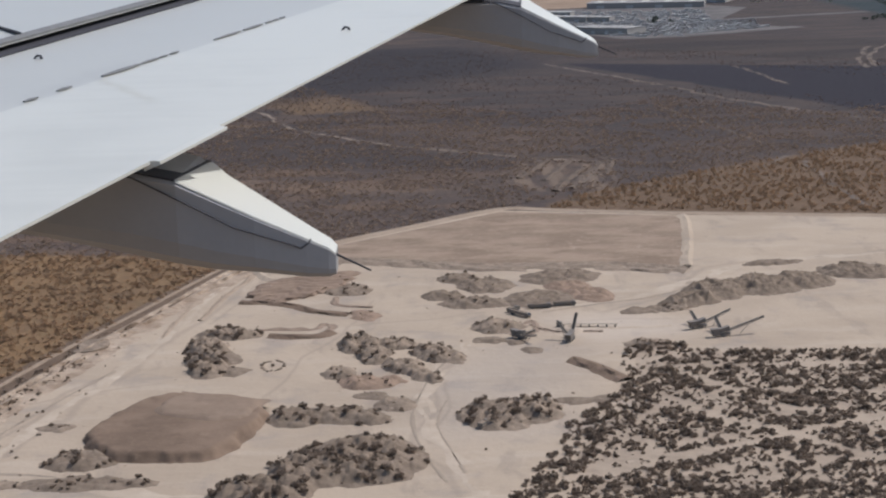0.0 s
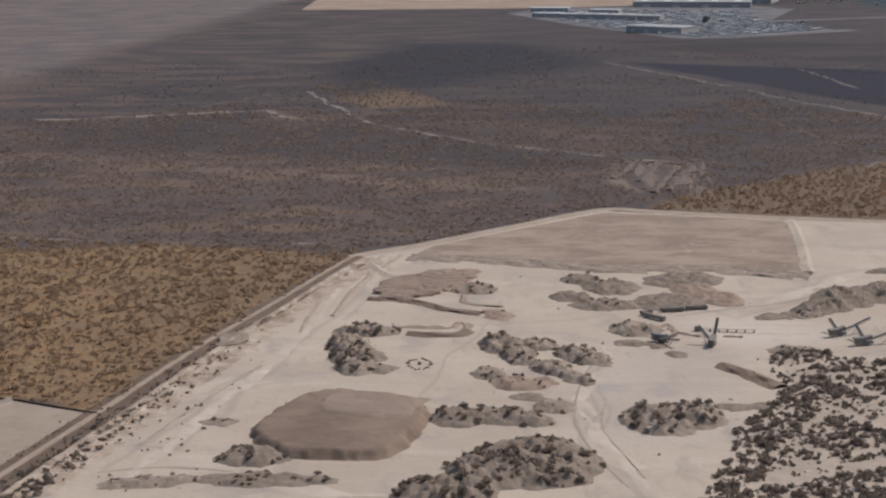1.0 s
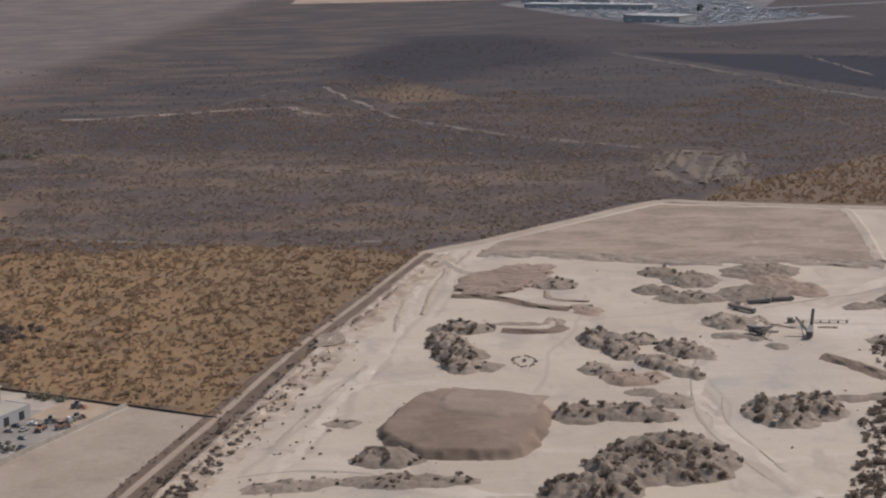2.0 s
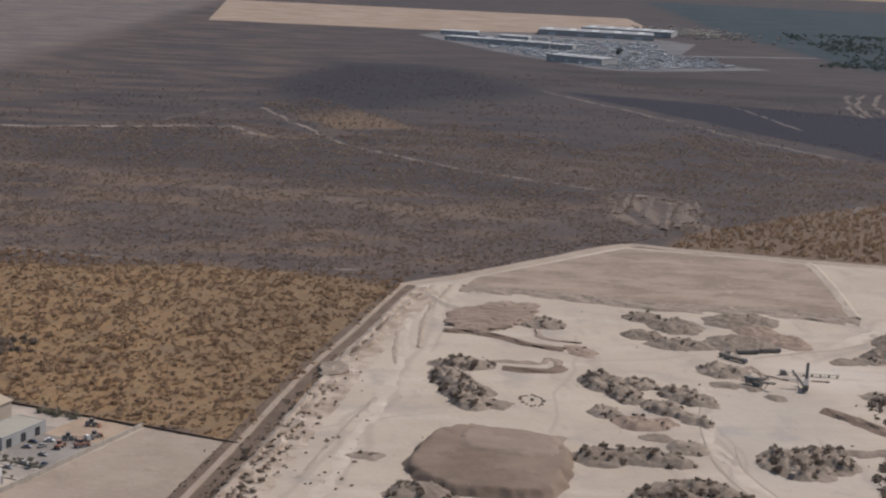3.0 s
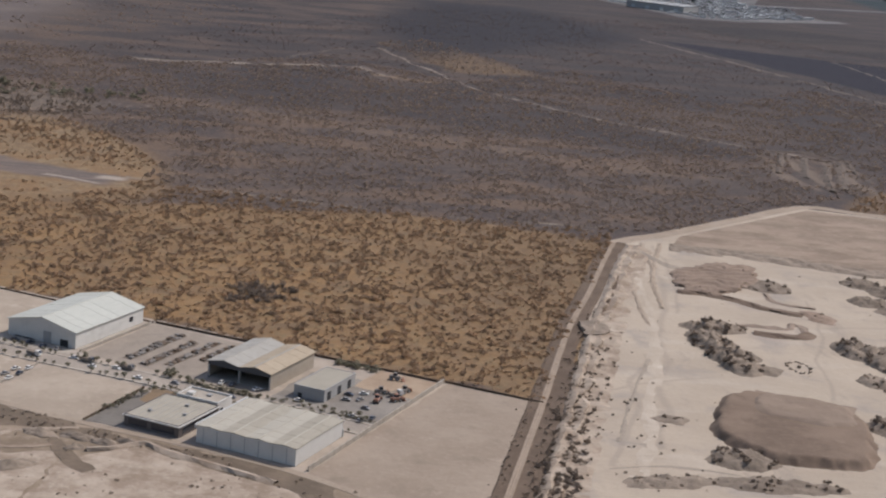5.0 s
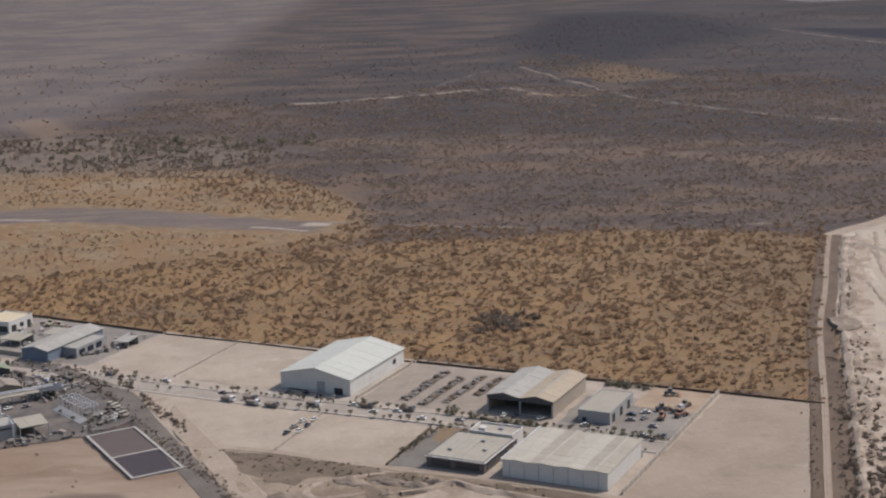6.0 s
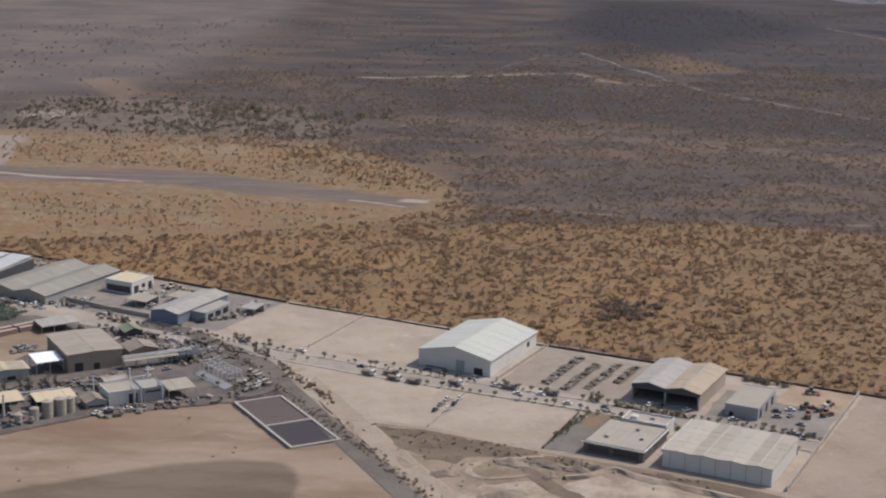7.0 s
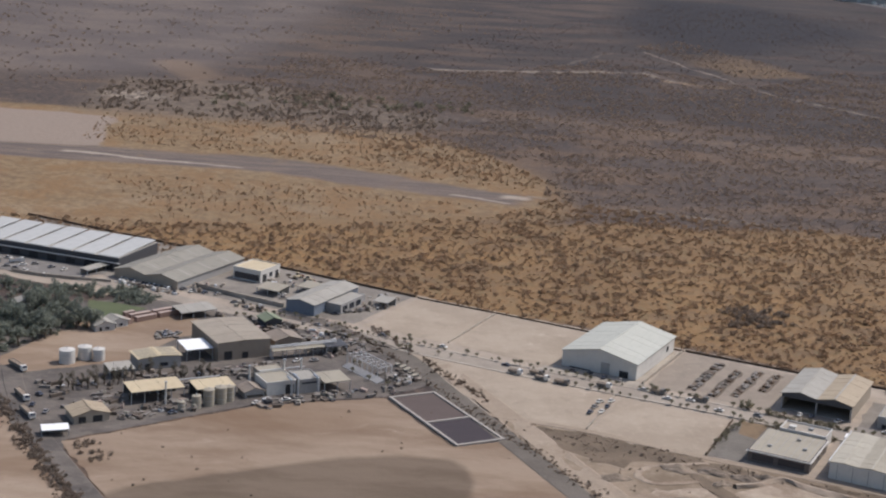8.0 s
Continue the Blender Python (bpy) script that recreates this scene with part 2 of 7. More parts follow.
GREY_ROOF = paint("grey_roof", (0.335, 0.308, 0.263), (0.255, 0.232, 0.198), 0.85)
YELLOW_ROOF = paint("yellow_roof", (0.52, 0.42, 0.27), (0.42, 0.33, 0.21), 0.6)
WHITE_ROOF = paint("white_roof", (0.80, 0.78, 0.75), (0.72, 0.70, 0.67), 0.8, amount=0.3)
BROWN_ROOF = paint("brown_roof", (0.27, 0.215, 0.165), (0.21, 0.165, 0.125), 0.6)
FACTORY_ROOF = paint("pale_factory_roof", (0.42, 0.41, 0.385), (0.34, 0.33, 0.31), 0.8)
GAP = paint("dark_opening", (0.04, 0.038, 0.038), (0.025, 0.024, 0.025), 0.9)
STEEL = paint("galvanised_steel", (0.45, 0.46, 0.47), (0.33, 0.33, 0.33), 0.45, 0.4)
RUST = paint("rusty_steel", (0.26, 0.12, 0.075), (0.18, 0.085, 0.05), 0.8)
ORANGE = paint("orange_paint", (0.28, 0.14, 0.09), (0.23, 0.12, 0.08), 0.6)
SHED_ROOF = paint("dusty_shed_roof", (0.31, 0.262, 0.205), (0.25, 0.208, 0.16), 0.85)
FAR_ROOF = paint("far_grey_roof", (0.25, 0.242, 0.232), (0.19, 0.185, 0.178), 0.85, scale=0.02)
WEATHERED_ROOF = paint("weathered_roof", (0.255, 0.232, 0.19), (0.20, 0.18, 0.148), 0.85)
WHITE_STEEL = paint("white_steel", (0.5, 0.49, 0.47), (0.4, 0.39, 0.375), 0.6)
MACHINE = paint("dusty_machine_paint", (0.13, 0.12, 0.11), (0.24, 0.20, 0.16), 0.7)
GLASS = paint("dark_glass", (0.03, 0.035, 0.045), (0.02, 0.022, 0.03), 0.1, 0.0, 1.0, 0.3, 0.5)
TYRE = paint("rubber", (0.03, 0.03, 0.03), (0.05, 0.045, 0.04), 0.9)
SLUDGE = paint("dark_pond_liner", (0.10, 0.078, 0.07), (0.125, 0.097, 0.086), 0.9, 0, 0.1, 0.6, 0.05)
WATER = paint("dark_pond_water", (0.055, 0.046, 0.05), (0.07, 0.058, 0.06), 0.8, 0, 0.08, 0.6, 0.05)
CAR_WHITE = paint("white_car_paint", (0.62, 0.585, 0.53), (0.48, 0.44, 0.385), 0.5, 0, 0.5, 0.4, 0.5)
CAR_GREY = paint("grey_car_paint", (0.27, 0.25, 0.23), (0.21, 0.19, 0.172), 0.5, 0.3, 0.5, 0.4, 0.5)
CAR_DARK = paint("dark_car_paint", (0.04, 0.045, 0.06), (0.06, 0.06, 0.07), 0.35, 0, 0.5, 0.4, 0.5)
CAR_RED = paint("red_car_paint", (0.34, 0.07, 0.05), (0.26, 0.06, 0.045), 0.4, 0, 0.5, 0.4, 0.5)
LAWN = soil("lawn", (0.085, 0.1, 0.05), (0.105, 0.115, 0.06), (0.07, 0.082, 0.042), 0.05, 0.5)
BUSH_OCHRE = foliage("field_bush_leaves", (0.21, 0.148, 0.099), (0.435, 0.28, 0.166), (0.29, 0.203, 0.13))
BUSH_DARK = foliage("scrub_leaves", (0.195, 0.15, 0.12), (0.4, 0.298, 0.223), (0.252, 0.192, 0.151))
BUSH_BURNT = foliage("burnt_leaves", (0.09, 0.072, 0.066), (0.20, 0.145, 0.112), (0.12, 0.092, 0.08))
BUSH_QUARRY = foliage("dusty_bush_leaves", (0.18, 0.141, 0.109), (0.31, 0.238, 0.18), (0.155, 0.121, 0.094))
BUSH_STREET = foliage("street_tree_leaves", (0.19, 0.172, 0.118), (0.29, 0.255, 0.178), (0.17, 0.152, 0.106))
TREE_LEAVES = foliage("tree_leaves", (0.175, 0.19, 0.155), (0.275, 0.28, 0.218), (0.16, 0.176, 0.143))
WORKS_LEAVES = foliage("works_tree_leaves", (0.14, 0.124, 0.095), (0.21, 0.18, 0.138), (0.12, 0.104, 0.08))
FAR_LEAVES = foliage("far_tree_leaves", (0.07, 0.085, 0.075), (0.12, 0.13, 0.11), (0.065, 0.08, 0.072))
BARK = paint("bark", (0.12, 0.09, 0.065), (0.08, 0.06, 0.045), 0.9)


SCRUB_TRACKS = [((-235, 2070), (-137, 1735), 6), ((-137, 1735), (-36, 1592), 6), ((-36, 1592), (166, 1418), 5), ((-500, 1785), (-262, 1865), 12), ((-262, 1865), (-222, 1765), 14)]


def ground_material():
    g = Graph("dry_scrubland", 0.95)
    p = g.pos()
    wob = g.add(p, g.noise(p, 0.008, 3, 0.6, True), 55.0)
    wob = g.add(wob, g.noise(p, 0.05, 4, 0.6, True), 22.0)
    tight = g.add(g.add(p, g.noise(p, 0.012, 3, 0.6, True), 26.0), g.noise(p, 0.09, 3, 0.6, True), 7.0)
    xy, ft = g.xyz(wob), g.xyz(tight)
    wide = g.noise(p, 0.006, 5, 0.6)
    mid = g.noise(g.vec(p, (0.35, 1, 1), -0.25), 0.02, 5, 0.6)
    fine = g.noise(p, 0.12, 5, 0.65)
    grain = g.noise(p, 0.5, 4, 0.6)
    # burnt scrub
    burnt = g.mix(g.step(wide, 0.38, 0.62), (0.055, 0.042, 0.038), (0.08, 0.059, 0.048))
    burnt = g.mix(g.m("MULTIPLY", g.step(mid, 0.48, 0.6), 0.8), burnt, (0.135, 0.086, 0.054))
    burnt = g.mix(g.m("MULTIPLY", g.step(fine, 0.5, 0.64), 0.5), burnt, (0.15, 0.105, 0.074))
    burnt = g.mix(g.m("MULTIPLY", g.step(g.noise(g.vec(p, (0.5, 1, 1), 0.1), 0.3, 4, 0.7), 0.52, 0.62), 0.6), burnt, (0.165, 0.117, 0.083))
    burnt = g.mix(g.m("MULTIPLY", g.step(g.noise(p, 0.22, 4, 0.7), 0.5, 0.62), 0.7), burnt, (0.042, 0.034, 0.031))
    tawny = g.any(g.poly(xy, [(-450, 1440), (-350, 1385), (-243, 1322), (-60, 1300), (40, 1250), (40, 1310), (-60, 1352), (-151, 1400), (-269, 1458), (-450, 1520)], 14), g.poly(xy, [(88, 1456), (177, 1561), (174, 1746), (40, 1650)], 25))
    burnt = g.mix(g.m("MULTIPLY", tawny, g.m("MULTIPLY", g.step(fine, 0.36, 0.62), 0.9)), burnt, (0.17, 0.115, 0.076))
    soot = g.any(g.poly(xy, [(-620, 1440), (-434, 1400), (-340, 1366), (-345, 1384), (-434, 1432), (-620, 1490)], 8), g.poly(xy, [(-450, 1560), (-100, 1440), (90, 1380), (110, 1430), (-110, 1690), (-450, 1740)], 40))
    burnt = g.mix(g.m("MULTIPLY", soot, g.m("MULTIPLY", g.step(mid, 0.3, 0.55), 0.85)), burnt, (0.036, 0.029, 0.028))
    burnt = g.mix(g.m("MULTIPLY", g.step(xy[1], 1300, 1900), g.m("MULTIPLY_ADD", g.step(xy[0], -740, -420), 0.5, 0.2)), burnt, g.mix(g.step(mid, 0.42, 0.6), (0.03, 0.025, 0.026), (0.07, 0.052, 0.044)))
    burnt = g.mix(g.m("MULTIPLY", g.step(xy[0], -180, 220), 0.5), burnt, (0.042, 0.034, 0.033))
    # ochre grass
    ochre = g.mix(g.step(wide, 0.35, 0.65), (0.232, 0.135, 0.058), (0.165, 0.098, 0.047))
    ochre = g.mix(g.m("MULTIPLY", g.step(fine, 0.45, 0.68), 0.7), ochre, (0.24, 0.159, 0.086))
    ochre = g.mix(g.m("MULTIPLY", g.step(g.noise(p, 0.035, 4, 0.6), 0.5, 0.66), 0.55), ochre, (0.112, 0.076, 0.05))
    ochre = g.mix(g.m("MULTIPLY", g.step(g.noise(p, 0.17, 4, 0.7), 0.48, 0.62), 0.6), ochre, g.mix(g.step(g.noise(p, 0.05, 3, 0.6), 0.42, 0.58), (0.13, 0.084, 0.05), (0.15, 0.115, 0.06)))
    ochre = g.mix(g.m("MULTIPLY", g.step(grain, 0.5, 0.7), 0.5), ochre, (0.135, 0.086, 0.05))
    ochre = g.mix(g.m("MULTIPLY", g.step(xy[0], -380, -170), 0.45), ochre, g.mix(g.step(fine, 0.38, 0.66), (0.112, 0.076, 0.047), (0.18, 0.122, 0.07)))
    field = g.poly(xy, [(-1000, 1090), (-539, 850), (-264, 707), (-118, 640), (-118, 1070), (-235, 1066), (-310, 1086), (-440, 1128), (-1000, 1165)], 7)
    west = g.poly(ft, [(-1600, 900), (-700, 950), (-430, 1060), (-432, 1190), (-482, 1298), (-533, 1361), (-602, 1400), (-1600, 1410)], 16)
    pale_grass = g.poly(ft, [(-1600, 1000), (-700, 985), (-430, 1075), (-432, 1190), (-482, 1298), (-533, 1361), (-602, 1400), (-1600, 1410)], 20)
    east = g.poly(ft, [(90, 1190), (340, 1080), (900, 1000), (900, 1780), (440, 1500), (278, 1385), (120, 1250)], 6)
    patch = g.m("MULTIPLY", g.poly(xy, [(-235, 2130), (-150, 1870), (-40, 1915), (-165, 2230)], 14), g.step(fine, 0.3, 0.6))
    col = g.mix(g.any(field, west, east, g.m("MULTIPLY", patch, 0.75)), burnt, g.mix(g.m("MULTIPLY", east, 0.85), ochre, g.mix(g.step(fine, 0.35, 0.65), (0.088, 0.058, 0.038), (0.14, 0.094, 0.06))))
    straw = g.mix(g.step(fine, 0.42, 0.6), (0.235, 0.162, 0.09), (0.15, 0.1, 0.058))
    straw = g.mix(g.m("MULTIPLY", g.step(mid, 0.5, 0.66), 0.6), straw, (0.27, 0.2, 0.128))
    straw = g.mix(g.m("MULTIPLY", g.step(g.noise(p, 0.03, 5, 0.7), 0.46, 0.58), 0.75), straw, (0.205, 0.118, 0.055))
    straw = g.mix(g.m("MULTIPLY", g.step(g.noise(p, 0.25, 4, 0.7), 0.5, 0.6), 0.6), straw, (0.12, 0.085, 0.055))
    col = g.mix(g.m("MULTIPLY", pale_grass, 0.85), col, straw)
    belt = g.poly(ft, [(-830, 1385), (-533, 1365), (-501, 1444), (-552, 1522), (-631, 1582), (-698, 1600), (-830, 1600)], 22)
    col = g.mix(g.m("MULTIPLY", belt, 0.8), col, g.mix(g.step(fine, 0.4, 0.6), (0.095, 0.073, 0.056), (0.185, 0.138, 0.098)))
    waste = g.m("MULTIPLY", g.side(xy, (-264, 705), (-1000, 1088), 6), g.side(xy, (-250, 2000), (-250, 0), 8))
    waste = g.m("MAXIMUM", waste, g.side(xy, (1200, 560), (-1200, 560), 10))
    col = g.mix(waste, col, g.mix(g.step(fine, 0.35, 0.65), (0.26, 0.20, 0.145), (0.19, 0.14, 0.10)))
    # far plains: brown fields, a very dark burn, green farmland
    far = g.poly(xy, [(350, 2640), (480, 2420), (640, 2190), (1500, 1900), (3000, 2600), (3000, 3300), (880, 3300), (480, 3050), (200, 3300), (60, 2900)], 30)
    plain = g.mix(g.step(g.noise(g.vec(p, (0.4, 1, 1), 0.2), 0.006, 4), 0.4, 0.62), (0.031, 0.025, 0.024), (0.054, 0.04, 0.034))
    plain = g.mix(g.m("MULTIPLY", g.step(fine, 0.42, 0.68), 0.5), plain, (0.042, 0.033, 0.031))
    col = g.mix(far, col, plain)
    scar = g.poly(ft, [(204, 2504), (257, 2365), (485, 1777), (800, 1300), (1500, 1000), (1500, 1900), (676, 2266), (577, 2403), (346, 2658)], 10)
    col = g.mix(g.m("MULTIPLY", scar, 0.95), col, (0.017, 0.015, 0.021))
    scar2 = g.poly(xy, [(-230, 1960), (300, 1600), (330, 1980), (200, 2450), (330, 2600), (250, 2900), (-100, 2900), (-230, 2500)], 60)
    col = g.mix(g.m("MULTIPLY", scar2, g.m("MULTIPLY", g.step(mid, 0.25, 0.5), 0.9)), col, (0.023, 0.02, 0.023))
    farm = g.poly(xy, [(880, 3250), (3500, 2700), (5500, 7000), (1150, 7000), (1050, 4600)], 30)
    crop = g.mix(g.step(g.noise(g.vec(p, (0.5, 1, 1), 0.1), 0.01, 3), 0.4, 0.6), (0.018, 0.029, 0.033), (0.032, 0.039, 0.04))
    col = g.mix(farm, col, crop)
    nw = g.poly(xy, [(-2600, 1600), (-724, 1600), (-718, 1670), (-690, 1780), (-590, 1900), (-420, 2250), (-200, 2800), (120, 3600), (0, 6000), (-2600, 6000)], 60)
    nwc = g.mix(g.step(g.noise(g.vec(p, (0.7, 1, 1), -0.2), 0.011, 6, 0.65), 0.4, 0.62), (0.1, 0.079, 0.07), (0.148, 0.114, 0.093))
    nwc = g.mix(g.m("MULTIPLY", g.step(fine, 0.42, 0.68), 0.55), nwc, (0.082, 0.067, 0.062))
    col = g.mix(nw, col, nwc)
    ochre_spot = g.poly(ft, [(-812, 1735), (-788, 1640), (-741, 1580), (-731, 1660), (-780, 1750)], 14)
    col = g.mix(g.m("MULTIPLY", ochre_spot, 0.5), col, (0.2, 0.135, 0.088))
    tan = g.poly(ft, [(-1300, 1235), (-783, 1228), (-790, 1367), (-1300, 1420)], 3)
    col = g.mix(tan, col, (0.24, 0.185, 0.145))
    # the grey old strip with its white end
    strip = g.any(g.line(ft, (-1100, 1215), (-640, 1196), 54, 6), g.line(ft, (-640, 1196), (-551, 1157), 52, 6), g.line(ft, (-551, 1157), (-463, 1119), 40, 6))
    old = g.mix(g.step(g.noise(g.vec(p, (0.15, 1, 1), -0.3), 0.11, 5, 0.7), 0.4, 0.62), (0.105, 0.083, 0.072), (0.165, 0.124, 0.098))
    col = g.mix(g.m("MULTIPLY", strip, g.step(g.noise(p, 0.06, 5, 0.7), 0.22, 0.42)), col, old)
    pale = g.any(g.line(ft, (-800, 1206), (-707, 1188), 7, 1.5), g.line(ft, (-707, 1188), (-666, 1179), 4, 1.5), g.line(ft, (-511, 1127), (-472, 1106), 4, 1.5), g.line(ft, (-474, 1131), (-456, 1128), 13, 2.5), g.m("MULTIPLY", g.step(fine, 0.56, 0.74), g.line(ft, (-650, 1425), (-470, 1460), 60, 20)), g.m("MULTIPLY", g.step(fine, 0.4, 0.6), g.line(ft, (-812, 1495), (-780, 1485), 36, 9)))
    col = g.mix(g.m("MULTIPLY", pale, 0.85), col, (0.34, 0.28, 0.22))
    cut = g.poly(ft, [(70, 1339), (97, 1268), (151, 1273), (174, 1352), (156, 1419), (88, 1447)], 7)
    col = g.mix(g.m("MULTIPLY", g.m("MULTIPLY", cut, 0.8), g.step(g.noise(g.vec(p, (1, 0.12, 1), -0.1), 0.09, 3), 0.4, 0.6)), col, (0.165, 0.122, 0.088))
    return g.done(col, g.m("ADD", fine, g.m("MULTIPLY", grain, 0.4)), 0.5, 0.8)


GROUND = ground_material()

# ---- mesh helpers ----


def link_mesh(name, bm, mat, parent=None, label=""):
    me = bpy.data.meshes.new(name)
    bm.normal_update()
    bm.to_mesh(me)
    bm.free()
    me.materials.append(mat)
    ob = new(name, me)
    if parent is not None:
        ob.parent = parent
    if label:
        tagged(ob, label)
    return ob


def part(name, bm, mat, parent, label=""):
    """One mesh under a thing or under a part."""
    return link_mesh(name, bm, mat, parent, label)


def thing(name, m, label, category, group=""):
    ob = new(name)
    ob.empty_display_size = 1.0
    ob.matrix_world = m
    return tagged(ob, label, category, group)


def add_box(bm, x0, x1, y0, y1, z0, z1, bevel=0.0):
    r = bmesh.ops.create_cube(bm, size=1.0)
    for v in r["verts"]:
        v.co = Vector((x0 + (v.co.x + 0.5) * (x1 - x0), y0 + (v.co.y + 0.5) * (y1 - y0), z0 + (v.co.z + 0.5) * (z1 - z0)))
    if bevel:
        es = {e for v in r["verts"] for e in v.link_edges}
        bmesh.ops.bevel(bm, geom=list(es), offset=bevel, segments=1, affect="EDGES")
    return bm


def box(x0, x1, y0, y1, z0, z1, bevel=0.0):
    return add_box(bmesh.new(), x0, x1, y0, y1, z0, z1, bevel)


def prism(outline, y0, y1):
    """The outline of (x, z) pairs drawn along y."""
    bm = bmesh.new()
    a = [bm.verts.new((x, y0, z)) for x, z in outline]
    b = [bm.verts.new((x, y1, z)) for x, z in outline]
    n = len(outline)
    bm.faces.new(a)
    bm.faces.new(b[::-1])
    for i in range(n):
        bm.faces.new((a[i], b[i], b[(i + 1) % n], a[(i + 1) % n]))
    bmesh.ops.recalc_face_normals(bm, faces=bm.faces)
    return bm


def tube(p, q, r0, r1=None, n=8, bm=None):
    """A tapered round bar from p to q."""
    bm = bm or bmesh.new()
    p, q = Vector(p), Vector(q)
    m = (q - p).to_track_quat("Z", "Y").to_matrix().to_4x4()
    r = bmesh.ops.create_cone(bm, cap_ends=True, segments=n, radius1=r0, radius2=r0 if r1 is None else r1, depth=(q - p).length)
    bmesh.ops.transform(bm, matrix=Matrix.Translation((p + q) / 2) @ m, verts=r["verts"])
    return bm


def sheet(name, corners, z, mat, label, kind="structure", thick=0.0, ragged=1.6):
    """A level patch of ground with the given corners; thick: how far its sides go down."""
    bm = bmesh.new()
    edge = []
    for (x0, y0), (x1, y1) in zip(corners, corners[1:] + corners[:1]):
        n = max(1, int(math.hypot(x1 - x0, y1 - y0) / 5))
        for k in range(n):
            x, y = x0 + (x1 - x0) * k / n, y0 + (y1 - y0) * k / n
            edge.append((x + ragged * noise.noise((x * 0.13, y * 0.13, 5.0)), y + ragged * noise.noise((x * 0.13, y * 0.13, 9.0))))
    corners = edge
    top = [bm.verts.new((x, y, z)) for x, y in corners]
    bm.faces.new(top)
    if thick:
        low = [bm.verts.new((x, y, z - thick)) for x, y in corners]
        for i in range(len(top)):
            bm.faces.new((top[i], low[i], low[(i + 1) % len(top)], top[(i + 1) % len(top)]))
    bmesh.ops.recalc_face_normals(bm, faces=bm.faces)
    for f in bm.faces:
        if abs(f.normal.z) > 0.9 and f.normal.z < 0:
            f.normal_flip()
    ob = link_mesh(name, bm, mat)
    return tagged(ob, label, name.split("_")[-1] if kind != "structure" else "ground", "", kind)


def smooth_line(pts, step=6.0):
    """Catmull-Rom through the points, one point about every step metres."""
    P = [Vector((*p, 0)) for p in pts]
    P = [2 * P[0] - P[1], *P, 2 * P[-1] - P[-2]]
    out = []
    for i in range(1, len(P) - 2):
        a, b, c, d = P[i - 1:i + 3]
        n = max(2, int((c - b).length / step))
        for k in range(n):
            t = k / n
            out.append(0.5 * (2 * b + (c - a) * t + (2 * a - 5 * b + 4 * c - d) * t * t + (3 * b - a - 3 * c + d) * t ** 3))
    out.append(P[-2])
    return out


def strip(name, pts, profile, mat, label, category="road", kind="structure", rough=0.0, step=6.0, seed=0):
    """A band along a line; profile: (offset to the right, height) pairs across it."""
    line = smooth_line(pts, step)
    bm = bmesh.new()
    rows = []
    for i, p in enumerate(line):
        d = (line[min(i + 1, len(line) - 1)] - line[max(i - 1, 0)]).normalized()
        r = Vector((d.y, -d.x, 0))
        row = []
        for j, (o, h) in enumerate(profile):
            w = noise.noise((i * 0.37 + seed, j * 0.9, seed)) * rough
            q = p + r * (o + w * 1.2)
            hh = h if j in (0, len(profile) - 1) else max(0.05, h + w * 0.5)
            row.append(bm.verts.new((q.x, q.y, hh)))
        rows.append(row)
    for a, b in zip(rows, rows[1:]):
        for j in range(len(profile) - 1):
            bm.faces.new((a[j], a[j + 1], b[j + 1], b[j]))
    bmesh.ops.recalc_face_normals(bm, faces=bm.faces)
    if sum(f.normal.z for f in bm.faces) < 0:
        bmesh.ops.reverse_faces(bm, faces=bm.faces)
    return tagged(link_mesh(name, bm, mat), label, category, "", kind)


def mound(name, m, rx, ry, h, mat, label, seed=0, flat=0.0, square=2.0, n=34, rough=0.35, ripple=0.0):
    """A heap of earth on an oval or squarish base, with an uneven top and gullies."""
    bm = bmesh.new()
    g = []
    for i in range(n + 1):
        row = []
        for j in range(n + 1):
            u, v = 2 * i / n - 1, 2 * j / n - 1
            x, y = (u, v) if square > 2.2 else (u * math.sqrt(1 - v * v / 2), v * math.sqrt(1 - u * u / 2))
            wob = 1 + (0.34 * noise.noise((x * 1.7 + seed * 3.1, y * 1.7, seed)) + 0.20 * noise.noise((x * 4.5 + seed, y * 4.5, 3.3)) + 0.10 * noise.noise((x * 10 + seed, y * 10, 5.1))) * (1 if square < 3 else 0.3)
            d = (abs(x) ** square + abs(y) ** square) ** (1 / square)
            s = max(0.0, 1 - d) / (1 - flat)
            k = min(1.0, s)
            k = k * k * (3 - 2 * k) if flat else k ** 1.05
            z = h * k * (1 + 1.5 * rough * noise.noise((x * 2.6 + seed, y * 2.6, 7.7)) + 0.9 * rough * noise.noise((x * 7, y * 7 + seed, 1.1)) + 0.5 * rough * noise.noise((x * 15, y * 15 + seed, 2.7))) + ripple * k * math.sin(30 * (y + 0.2 * x + 0.05 * math.sin(7 * x)))
            row.append(bm.verts.new((x * rx * wob, y * ry * wob, z if d < 0.985 else -0.3)))
        g.append(row)
    for i in range(n):
        for j in range(n):
            bm.faces.new((g[i][j], g[i + 1][j], g[i + 1][j + 1], g[i][j + 1]))
    bm.normal_update()
    if sum(f.normal.z for f in bm.faces) < 0:
        bmesh.ops.reverse_faces(bm, faces=bm.faces)
    for f in bm.faces:
        f.smooth = True
    ob = link_mesh(name, bm, mat)
    ob.matrix_world = m
    return tagged(ob, label, "earth mound")


